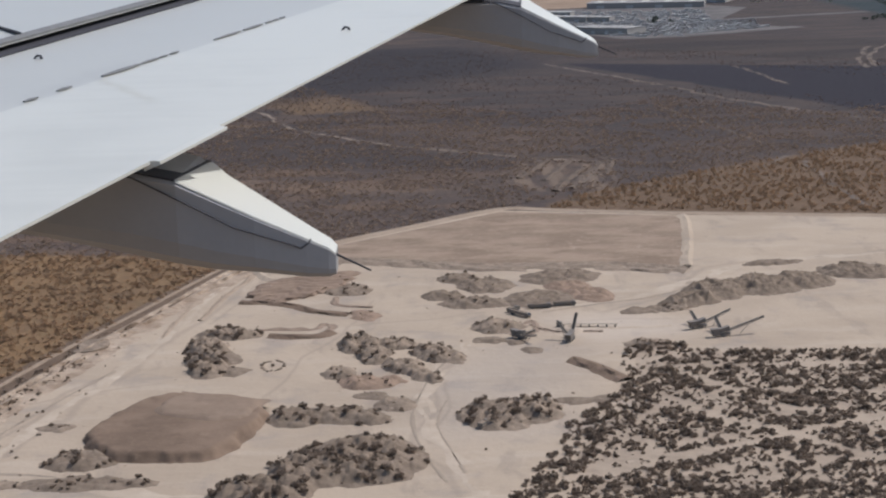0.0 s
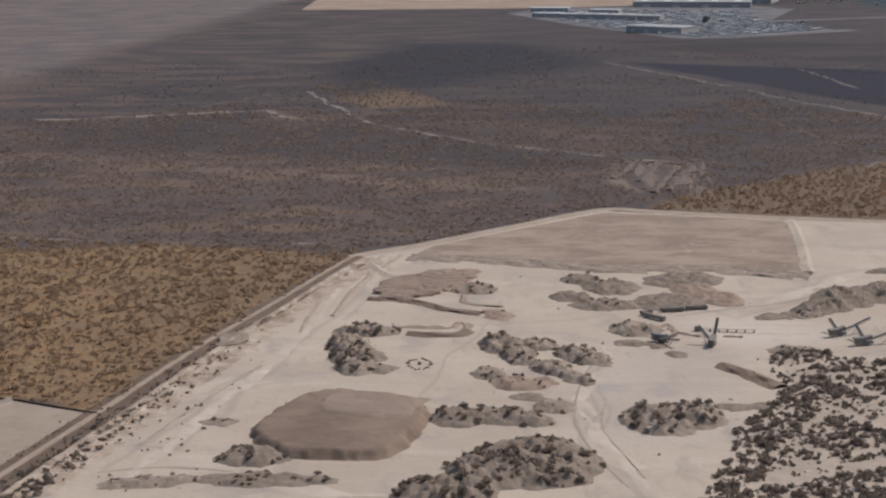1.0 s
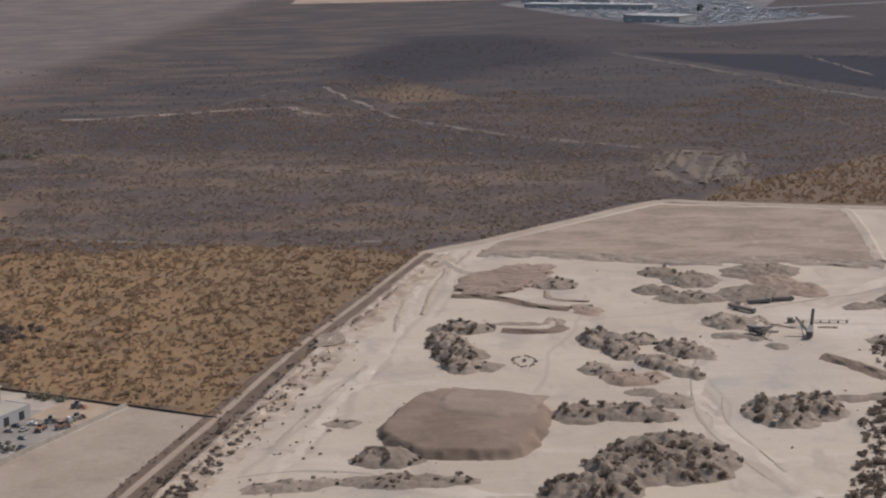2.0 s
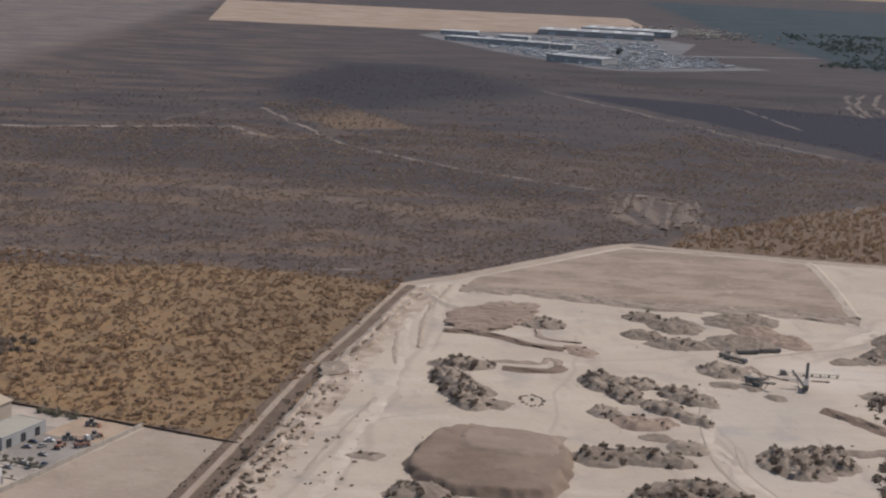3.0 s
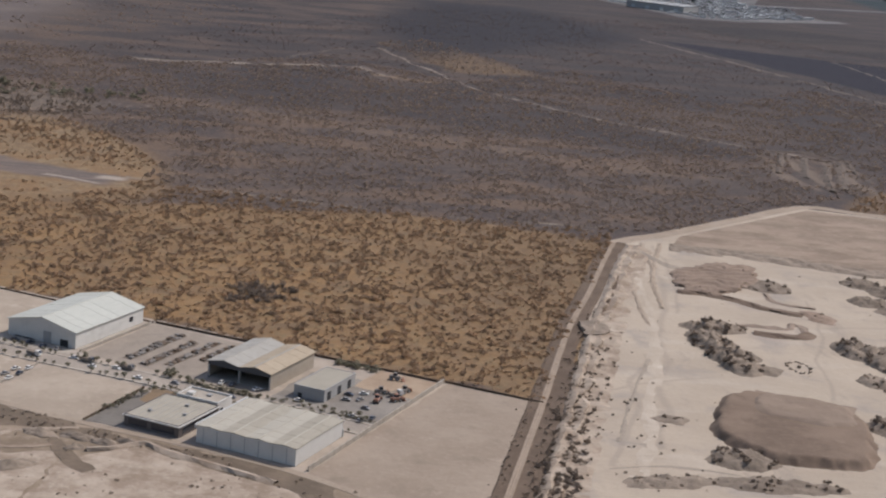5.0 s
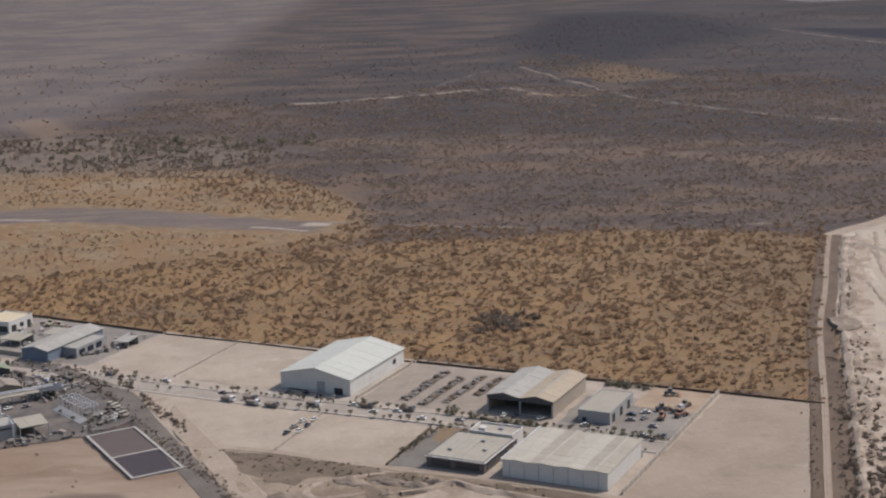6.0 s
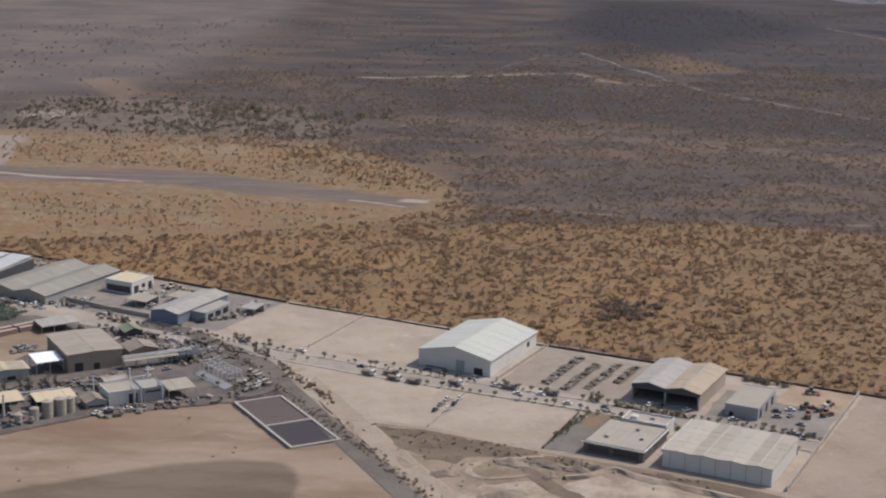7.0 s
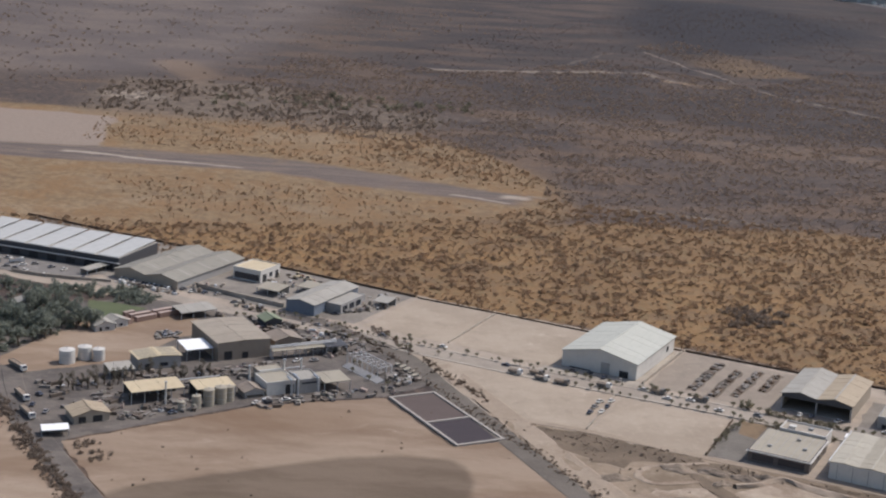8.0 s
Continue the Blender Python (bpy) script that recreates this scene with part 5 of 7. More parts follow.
def lean_to(m, w, d, h0, h1, roof, label, wall=None, panels=4, name="shed", posts=True):
    """An open shed: posts, beams and a sloping sheet roof that falls to the front."""
    t = thing(name, m, label, name.replace("_", " "))
    for i in range(panels):
        x0, x1 = w * i / panels, w * (i + 1) / panels
        bm = bmesh.new()
        add_box(bm, x0 + 0.03, x1 - 0.03, -0.5, d + 0.5, 0, 0.18)
        for v in bm.verts:
            v.co.z += h0 + (h1 - h0) * (v.co.y + 0.5) / (d + 1) + 0.04 * (i % 2)
        part("roof_panel", bm, roof, t)
    part("beam", box(0, w, 0, 0.25, h0 - 0.3, h0), STEEL, t)
    part("beam", box(0, w, d - 0.25, d, h1 - 0.35, h1 - 0.05), STEEL, t)
    for x in np.linspace(0.2, w - 0.2, max(2, int(w / 6) + 1)):
        part("post", box(x - 0.15, x + 0.15, 0, 0.3, 0, h0 - 0.3), STEEL, t)
        part("post", box(x - 0.15, x + 0.15, d - 0.3, d, 0, h1 - 0.35), STEEL, t)
    if wall:
        part("back_wall", box(0, w, d + 0.02, d + 0.2, 0, h1 - 0.1), wall, t)
    return t


def block(m, w, d, h, wall, roof, label, front=(), right=(), parapet=0.6, name="building"):
    """A flat-roofed block with a parapet, doors and windows."""
    t = thing(name, m, label, name)
    part("wall", box(0, w, 0, d, 0, h, 0.05), wall, t)
    part("roof", box(0.35, w - 0.35, 0.35, d - 0.35, h, h + 0.12), roof, t)
    for b in ((-0.1, w + 0.1, -0.1, 0.3), (-0.1, w + 0.1, d - 0.3, d + 0.1), (-0.1, 0.3, 0.3, d - 0.3), (w - 0.3, w + 0.1, 0.3, d - 0.3)):
        part("parapet", box(*b, h + 0.003, h + parapet), wall, t)
    for a, b, h0, h1 in front:
        part("door" if h0 < 0.3 else "window", box(a, b, -0.08, 0.02, h0, h1), GAP if h0 < 0.3 else GLASS, t)
    for a, b, h0, h1 in right:
        part("door" if h0 < 0.3 else "window", box(w - 0.02, w + 0.08, a, b, h0, h1), GAP if h0 < 0.3 else GLASS, t)
    return t


def wall_run(pts, h, mat, label, thick=0.35, piers=6.0):
    """A boundary wall with piers and a coping."""
    t = thing("boundary_wall", pose(*pts[0], 0), label, "wall")
    t.matrix_world = Matrix.Translation((pts[0][0], pts[0][1], 0))
    for p, q in zip(pts, pts[1:]):
        L = math.hypot(q[0] - p[0], q[1] - p[1])
        m = Matrix.Translation((-pts[0][0], -pts[0][1], 0)) @ pose(p[0], p[1], 0, 0, 0, math.degrees(math.atan2(q[1] - p[1], q[0] - p[0])))
        for nm, b in (("wall_panel", box(0, L, -thick / 2, thick / 2, 0, h)), ("coping", box(-0.1, L + 0.1, -thick / 2 - 0.08, thick / 2 + 0.08, h, h + 0.14))):
            part(nm, b, mat, t).matrix_basis = m
        for i in range(int(L / piers) + 1):
            x = min(i * piers, L)
            part("pier", box(x - 0.25, x + 0.25, -0.3, 0.3, 0, h + 0.25), mat, t).matrix_basis = m
    return t


# ---- estate: buildings ----
gable(EP(-38.3, 27), 38, 56, 8.2, 12.2, WHITE_WALL, GREEN_ROOF, "large white steel warehouse with pale green gabled roof", panels=8, doors=[("front", 20, 24.5, 0.1, 6.0, GREY_WALL), ("front", 29.5, 34, 0.1, 3.6, GAP), ("front", 4, 15, 0.1, 0.9, DARK_WALL), ("right", 44, 47, 3.2, 5.6, GAP)])
# The hangar's dark fascia paints in the shade of gables open to the roof.
gable(EP(68.6, 31), 32, 42, 7.8, 9.5, GREY_WALL, GREY_ROOF, "twin-gabled open hangar, gables painted dark as inner shade, with grey and tan roofs", bays=2, panels=6, front=DARK_WALL, side=TAN_WALL, open_front=True, roof2=TAN_ROOF, name="hangar")
block(EP(112.4, 31.4), 15, 31, 5.6, GREY_WALL, BEIGE_ROOF, "low white workshop with beige roof and dark doors", [(2, 4, 0.1, 2.4)], [(3, 6.5, 0.1, 4.2), (13, 16.5, 0.1, 4.2), (23, 26.5, 0.1, 4.2)], 0.3, "workshop")
wide = gable(EP(108, -42.5), 45, 41, 7.3, 7.75, WHITE_WALL, paint("pale_beige_roof", (0.385, 0.345, 0.275), (0.31, 0.276, 0.218), 0.85, scale=0.1), "wide white warehouse with low ribbed beige roof", bays=4, panels=7, overhang=0.3, roof2=BEIGE_ROOF)
part("edge_trim", box(-0.75, -0.35, -0.3, 41.3, 6.4, 8.0), WHITE_STEEL, wide)
for k in range(7):
    part("rib", box(3 + 6.3 * k, 3.3 + 6.3 * k, -0.08, 0.0, 0.4, 6.9), GREY_WALL, wide)
wall_run([E(108, -1.5), E(153.5, -1.5)], 3.4, WHITE_WALL, "white parapet wall behind the wide warehouse")
OFFICE_WALL = paint("umber_wall", (0.12, 0.10, 0.09), (0.09, 0.076, 0.068))
office = block(EP(74, -43), 26, 31, 5.0, OFFICE_WALL, BEIGE_ROOF, "long beige-roofed office block with dark umber walls", [(2, 11, 1.2, 3.8), (13, 24, 1.2, 3.8)], [(3, 12, 1, 3.5), (16, 24, 1, 3.5)], 0.35, "office")
for k in range(8):
    part("roof_rib", box(1.4 + 3.2 * k, 1.75 + 3.2 * k, 0.4, 30.6, 5.12, 5.24), GREY_ROOF, office)
part("eaves_trim", box(-0.6, 26.6, -0.75, -0.12, 4.7, 5.1), WHITE_WALL, office)
part("eaves_trim", box(26.12, 26.7, -0.1, 31.0, 4.7, 5.1), WHITE_WALL, office)
for x, y in ((6, 8), (15, 22), (20, 12)):
    part("roof_unit", box(x, x + 1.6, y, y + 1.2, 5.12, 6.1, 0.05), GREY_WALL, office)
annex = block(EP(79, -11.5), 20, 12, 5.4, WHITE_WALL, CONCRETE, "small white annex with a raised parapet and roof units", [(2, 5, 0.1, 2.6)], [(2, 5, 1, 3)], 0.9)
part("roof_unit", box(3, 6, 3, 6, 5.5, 6.8, 0.08), WHITE_WALL, annex)
part("roof_unit", box(11, 13, 6, 8, 5.5, 6.4, 0.08), GREY_WALL, annex)
lean_to(EP(104, 3), 42, 3.2, 3.0, 3.4, WHITE_ROOF, "long narrow white carport roof beside the street", None, 8, "carport")
TIMBER = paint("weathered_timber", (0.085, 0.066, 0.052), (0.14, 0.11, 0.085), 0.9)
STACK_GREY = paint("dusty_scrap", (0.15, 0.132, 0.115), (0.24, 0.207, 0.176), 0.9)
for x, y0, y1 in ((26, 30, 78), (37, 27, 71), (46, 33, 78), (55, 48, 78)):
    plot("weedy_strip", [(x - 2.6, y0), (x + 2.4, y0), (x + 2.7, y1), (x - 2.2, y1)], 0.27, soil("weedy_yard_earth", (0.16, 0.125, 0.095), (0.12, 0.095, 0.074), (0.2, 0.158, 0.12), 0.1, 0.5), "weedy dark strip under stacked material")
for x, y0, y1, w in ((26, 30, 77, 2.2), (37, 27, 70, 1.7), (46, 33, 77, 1.7), (55, 48, 77, 1.5)):
    t = thing("material_stack", EP(x, y0), "long low row of stacked dark steel and timber in the yard", "stack", "rows of stacked material")
    y = 0.0
    while y < y1 - y0 - 2:
        L = rng.uniform(0.9, 3.4)
        for o in (-0.55, 0.55):
            if rng.random() < 0.86:
                part("baulk", box(o * w - rng.uniform(0.3, 0.62) * w, o * w + rng.uniform(0.3, 0.62) * w, y + rng.uniform(0, 0.5), y + L + rng.uniform(0, 0.5), 0.2, rng.uniform(0.5, 1.6), 0.2), rng.choice((TIMBER, STACK_GREY, STACK_GREY, VERGE)), t)
        y += L
wall_run([E(-148, 87.5), E(-100, 88), E(-42, 87.5), E(4, 86.5)], 0.7, VERGE, "low dark retaining wall behind the plots")
wall_run([E(5, 87), E(62, 88), E(112, 90), E(159.5, 90)], 1.1, VERGE, "tall dark boundary wall behind the yards")
wall_run([E(159.5, 90), E(159.5, 20), E(159.5, -44)], 2.2, CONCRETE, "pale concrete wall round the yard")
wall_run([E(160, 91.5), E(208, 92)], 1.0, VERGE, "low dark wall at the back of the empty plot")
wall_run([E(-0.6, 0), E(4.8, -49)], 0.9, CONCRETE, "low concrete wall between two plots")
wall_run([E(-98.5, 25), E(-101, 86)], 0.9, CONCRETE, "low concrete wall between two plots")
wall_run([E(55, 0), E(58, -48)], 1.0, VERGE, "low hedge-like dark wall beside the plot")
wall_run([E(4, 25), E(4, 84)], 1.4, CONCRETE, "pale wall beside the warehouse")

# ---- vehicles and plants ----


def wheel_at(t, x, y, r, w=0.3):
    tyre = part("wheel", tube((x, y - w / 2, r), (x, y + w / 2, r), r, n=12), TYRE, t)
    part("rim", tube((x, y - w / 2 - 0.02, r), (x, y + w / 2 + 0.02, r), r * 0.55, n=8), STEEL, tyre)


def car(m, mat, label):
    """A saloon or pickup-sized car; x ahead."""
    t = thing("car", m, label, "car", "parked cars")
    body = prism([(-2.2, 0.35), (-2.25, 0.85), (-1.5, 0.98), (1.0, 0.95), (2.1, 0.75), (2.25, 0.35)], -0.88, 0.88)
    bmesh.ops.bevel(body, geom=body.edges[:], offset=0.06, segments=1, affect="EDGES")
    part("body", body, mat, t)
    cab = prism([(-1.5, 0.95), (-1.0, 1.48), (0.3, 1.5), (1.0, 0.95)], -0.76, 0.76)
    c = part("cabin", cab, GLASS, t, "dark glazed cabin")
    part("roof", prism([(-1.0, 1.49), (-0.95, 1.56), (0.28, 1.57), (0.32, 1.5)], -0.72, 0.72), mat, c)
    for x in (-1.35, 1.4):
        for y in (-0.78, 0.78):
            wheel_at(t, x, y, 0.33, 0.22)
    return t


def truck(m, cab_mat, bed_mat, label, length=8.0, height=1.6):
    """A lorry: cab, windscreen, bed and wheels; x ahead."""
    t = thing("truck", m, label, "truck", "lorries")
    part("chassis", box(-length + 2, 2.2, -0.5, 0.5, 0.6, 0.9), MACHINE, t)
    c = part("cab", prism([(0.2, 0.7), (0.2, 2.8), (1.7, 2.8), (2.4, 1.8), (2.4, 0.7)], -1.2, 1.2), cab_mat, t)
    part("windscreen", prism([(1.75, 2.72), (1.82, 2.75), (2.46, 1.85), (2.4, 1.82)], -1.05, 1.05), GLASS, c)
    b = bmesh.new()
    add_box(b, -length + 2, 0, -1.25, 1.25, 0.95, 1.1)
    for q in ((-length + 2, 0, -1.25, -1.15), (-length + 2, 0, 1.15, 1.25), (-length + 2, -length + 2.1, -1.15, 1.15), (-0.1, 0, -1.15, 1.15)):
        add_box(b, *q, 1.1, 1.1 + height)
    part("bed", b, bed_mat, t)
    part("load", box(-length + 2.15, -0.15, -1.1, 1.1, 1.1, 0.95 + height), SPOIL, t)
    for x in (1.3, -length + 3.4, -length + 4.6):
        for y in (-1.0, 1.0):
            wheel_at(t, x, y, 0.5, 0.32)
    return t


def tree_kind(seed, h, spread, leaves, n=190, tall=False):
    """A trunk that parts into limbs, and a crown of many clumps with gaps."""
    r = random.Random(seed)
    t = thing("tree", Matrix.Identity(4), "small dusty street tree with a rounded crown", "tree", "street trees")
    bm = bmesh.new()
    tube((0, 0, -0.1), (0.05 * h, 0, h * 0.45), 0.05 * h, 0.03 * h, 7, bm)
    tips = []
    for k in range(5):
        a = k * 1.256 + r.uniform(-0.3, 0.3)
        q = (math.cos(a) * spread * 0.55, math.sin(a) * spread * 0.55, h * (r.uniform(0.62, 0.85) if not tall else 0.3 + 0.12 * k))
        tube((0.05 * h, 0, h * (0.42 if not tall else 0.22)), q, 0.022 * h, 0.008 * h, 5, bm)
        tips.append(q)
    part("trunk", bm, BARK, t)
    tips.append((0, 0, h * 0.9))
    gen = np.random.default_rng(seed)
    V, F = leaf_cloud(gen, n, spread * 0.2 * (190 / n) ** 0.5, [(q[0], q[1], q[2], spread * 0.5, spread * 0.42) for q in tips])
    bm = bmesh.new()
    vs = [bm.verts.new(v) for v in V]
    for f in F:
        bm.faces.new([vs[i] for i in f])
    part("crown", bm, leaves, t)
    return t


TREES = [tree_kind(3, 3.4, 1.5, BUSH_STREET), tree_kind(4, 2.6, 1.1, BUSH_STREET), tree_kind(5, 4.2, 1.8, BUSH_STREET)]
street = []


def street_line(a):
    """The street's middle at a distance a along it."""
    for (a0, b0), (a1, b1) in zip(STREET, STREET[1:]):
        if a <= a1:
            return b0 + (b1 - b0) * (a - a0) / (a1 - a0)
    return STREET[-1][1]


for k in range(92):
    a = -205 + 362 * k / 91 + rng.uniform(-1.2, 1.2)
    for o in (-6.6, 6.6, 11.5):
        if rng.random() < (0.8 if o != 11.5 else 0.12) and not (-44 < a < 4 and o > 8):
            street.append((a, street_line(a) + o + rng.uniform(-0.5, 0.5)))
street += [(58 + rng.uniform(-2, 2), -2 - 3.5 * k) for k in range(10)] + [(105 + 4 * k, 22 + rng.uniform(-1, 1)) for k in range(13)]
for k in range(26):
    street.append((-118 + 46 * rng.random() - 8, 6 - 60 * rng.random()))
street = [s for s in street if not (-112 < s[0] < -20 and -48 < s[1] < 1)]
used = [False] * 3
for a, b in street:
    i = rng.randrange(3)
    s = rng.uniform(0.5, 0.85)
    m = EP(a, b, rng.uniform(0, 360)) @ Matrix.Scale(s, 4)
    if not used[i]:
        TREES[i].matrix_world, used[i] = m, True
    else:
        c = copy_thing(TREES[i], Matrix.Identity(4))
        c.matrix_basis = m
scatter("hedge", [(*E(66 + 2.3 * k, 18.2 + 0.02 * k + rng.uniform(-0.5, 0.5)), 0.2, rng.uniform(1.3, 2.2)) for k in range(16)] + [(*E(109 + 1.5 * k, 15 + rng.uniform(-0.6, 0.6)), 0.2, rng.uniform(0.8, 1.5)) for k in range(16)] + [(*E(136 + 1.4 * k, 21.5 + rng.uniform(-0.4, 0.4)), 0.2, rng.uniform(0.5, 1.1)) for k in range(17)] + [(*E(55, 22), 0.2, 3.0), (*E(57, 22.5), 0.2, 2.4), (*E(99, 2), 0.2, 2.2)], BUSH_STREET, "clipped dusty olive hedge bushes along the street", "hedge", "near", 30, 1.0)
scatter("bushes", [(*E(rng.uniform(58, 80), rng.uniform(2, 9)), 0.2, rng.uniform(0.5, 1.3)) for k in range(26)] + [(*E(106 + 22 * rng.random(), 84 + 4 * rng.random()), 0.2, rng.uniform(1.0, 2.2)) for k in range(26)] + [(*E(57.5 + rng.uniform(-0.8, 0.8), -3 - 44 * rng.random()), 0.2, rng.uniform(0.4, 1.0)) for k in range(24)], BUSH_STREET, "dusty bushes along the plots and yard walls", "bushes", "near", 31, 1.0)

PAINTS = [(CAR_WHITE, "white"), (CAR_WHITE, "white"), (CAR_GREY, "grey"), (CAR_DARK, "dark"), (CAR_RED, "red")]
CARS = {}


def put_car(m, i):
    mat, word = PAINTS[i]
    if i not in CARS:
        CARS[i] = car(m, mat, word + " parked car covered in dust")
    else:
        copy_thing(CARS[i], m)


PARKED = [(-30, 21, 5), (-22, 22, 80), (-14, 21, 90), (-6, 21.5, 90), (8, 15, 0), (21, 10, 180), (31, 14.5, 0), (46, 9, 180), (63, 13, 0), (79, 26, 90), (84, 27, 90), (92, 12, 0), (96, 28, 60), (118, 26, 0), (134, 40, 20), (139, 44, 70), (132, 47, 10), (146, 35, 0), (137, 52, 30), (146, 22, 0), (151, 19, 90), (154, 25, 90), (144, 14, 0)]
PARKED += [(1, -9, 92), (-3, -13, 80), (2, -17, 95), (-2.5, -21, 75), (2.5, -25, 90), (-1.5, -29, 85), (-97, 16, 0), (-60, 9, 180), (-130, 14, 0), (-165, 9, 0), (-205, 40, 60), (-209, 46, 60), (-168, 32, 30), (-164, 40, 60), (-160, 46, 80), (-220, 28, 10), (-236, 24, 70), (-243, 22, 80), (-250, 20, 90), (-256, 21, 80), (-262, 19, 70), (-330, -4, 0), (-344, -3, 90), (-352, -2, 20), (-362, -6, 0), (-310, 4, 10)]
for a, b, g in PARKED:
    put_car(EP(a, b, g + rng.uniform(-6, 6), 0.32), rng.choice((0, 1, 2, 2, 3, 3, 3, 2, 0)))
for a, b, g, n in ((-50, 0.5, 0, 0), (-41, 5.5, 0, 1), (-36, 0, 0, 0), (-26, 0.3, 0, 1), (-8, 8, 0, 0), (16, 15, 0, 1), (36, 17, 0, 1), (150, 60, 60, 0)):
    truck(EP(a, b, g, 0.32), (CAR_WHITE, MACHINE)[n], (MACHINE, BROWN_ROOF)[n], "dusty lorry with a loaded open bed on the roadside", 6.6, 1.0)


def loader(m, mat):
    """A wheel loader: body, cab, arms, bucket and large wheels."""
    t = thing("wheel_loader", m, "dusty orange wheel loader parked in the yard", "loader", "yard machines")
    part("body", box(-3.2, 0.8, -1.1, 1.1, 1.0, 2.2, 0.15), mat, t)
    c = part("cab", box(-1.4, 0.3, -0.8, 0.8, 2.2, 3.5, 0.1), GLASS, t)
    part("roof", box(-1.5, 0.4, -0.9, 0.9, 3.5, 3.62), mat, c)
    for y in (-0.7, 0.7):
        part("arm", tube((0.5, y, 1.9), (3.0, y, 0.9), 0.2, 0.16, 6), mat, t)
    part("bucket", prism([(2.9, 0.3), (2.9, 1.5), (3.3, 1.6), (3.1, 0.5), (4.3, 0.3), (4.3, 0.2)], -1.4, 1.4), RUST, t)
    for x in (-2.3, 0.9):
        for y in (-1.1, 1.1):
            wheel_at(t, x, y, 0.8, 0.5)
    return t


for a, b, g, mm in ((143, 58, 40, MACHINE), (151, 66, 80, MACHINE), (146, 47, 100, ORANGE), (153, 53, 60, ORANGE), (140, 80, 10, MACHINE), (-212, 78, 30, YELLOW_ROOF), (-220, 80, 80, YELLOW_ROOF)):
    loader(EP(a, b, g, 0.3), mm)

# ---- the works west of the slip road ----
PLANT_EARTH = soil("works_yard", (0.15, 0.126, 0.106), (0.09, 0.077, 0.068), (0.20, 0.168, 0.138), 0.045, 0.3, (1, 1.5, 1), 0.4)
sheet("works_ground", [P(-175, 175), P(-60, 185), P(22, 120), P(29, 12), P(-2, 3), P(-60, 12), P(-148, -2), P(-165, -60), P(-250, 60)], 0.16, PLANT_EARTH, "oily grey-brown yard of the works")
sheet("bare_ground", [P(-150, -4), P(-60, 10), P(-3, 1), P(-3, -62), P(22, -63), P(22, -190), P(-150, -190)], 0.2, BARE, "bare reddish-tan field beside the works")
sheet("bare_ground", [P(-180, -190), P(-163, -60), P(-163, 60), P(-260, 100), P(-300, -190)], 0.2, LOT_DARK, "bare reddish earth west of the lane")
sheet("yard_ground", [P(-150, 84), P(-95, 84), P(-60, 112), P(-30, 118), P(-48, 150), P(-100, 150), P(-150, 105)], 0.24, LOT_DARK, "bare tan earth yard behind the tanks")
strip("works_lane", [P(-152, -190), P(-155, -66), P(-156, 20), P(-152, 60), P(-146, 95)], [(-4.5, 0.1), (-4, 0.4), (4, 0.4), (4.5, 0.1)], PLANT_EARTH, "dusty lane beside the works", seed=71)
sheet("lawn", [(-710, 816), (-691, 812), (-678, 806), (-687, 792), (-703, 785)], 0.3, LAWN, "green lawn among trees")
scatter("lane_bushes", [(*P(-162 + rng.gauss(0, 2.2), -110 + 170 * rng.random()), 0.1, rng.uniform(0.4, 1.3)) for k in range(640)] + [(*P(-148 + 12 * rng.random(), -30 + 25 * rng.random()), 0.1, rng.uniform(0.6, 1.5)) for k in range(26)] + [(*P(rng.uniform(-150, 15), rng.uniform(-90, 8)), 0.1, rng.uniform(0.3, 0.8)) for k in range(26)], BUSH_QUARRY, "dusty bushes along the lane", "bushes", "near", 33)

gable(PP(-55, 72), 26, 36, 8.8, 9.3, BROWN_ROOF, SHED_ROOF, "big brown shed with low tan roof in the works", panels=6, front=BROWN_ROOF, side=BROWN_ROOF, doors=[("front", 3, 7, 0.1, 4.5, GAP), ("front", 12, 15, 0.1, 3.5, GAP)], name="shed")
lean_to(PP(-69, 76), 13, 13, 5.6, 6.3, WHITE_ROOF, "bright white sheet canopy on steel posts", None, 3, "canopy")
gable(PP(-94, 70), 20, 12, 5.6, 6.4, GREY_WALL, YELLOW_ROOF, "small building with yellow roof and skylights", panels=7, strips=1, strip_mat=BEIGE_ROOF, doors=[("front", 3, 6, 0.1, 3, GAP), ("front", 10, 14, 1.2, 3, GLASS)], name="workshop")
lean_to(PP(-111, 28), 24, 11, 5.6, 6.6, YELLOW_ROOF, "open shed with yellowish sheet roof over plant machinery", DARK_WALL, 5, "shed")
lean_to(PP(-83, 24), 18, 10, 5.2, 6.0, YELLOW_ROOF, "open shed with yellowish sheet roof over tanks", DARK_WALL, 4, "shed")
gable(PP(-62, 20), 9, 9, 3.0, 4.6, GREY_WALL, BROWN_ROOF, "small dark open hut with brown pyramid-like roof", panels=3, open_front=True, name="hut")
block(PP(-52, 20), 14, 14, 6.0, WHITE_WALL, BEIGE_ROOF, "white process building with tan roof", [(9, 13, 0.1, 4.5)], [], 0.4, "process_building")
block(PP(-37, 18), 10, 13, 6.4, GREY_WALL, GREY_ROOF, "grey clad process building with roof units", [(1, 9, 4.6, 5.4)], [], 0.5, "process_building")
lean_to(PP(-26, 16), 13, 12, 4.8, 5.6, BEIGE_ROOF, "open bay with beige sheet roof", GREY_WALL, 3, "shed")
block(PP(-48, 36), 12, 10, 5.0, TAN_WALL, BEIGE_ROOF, "tan flat-roofed block with pipework", [(1, 4, 0.1, 3)], [], 0.4, "process_building")
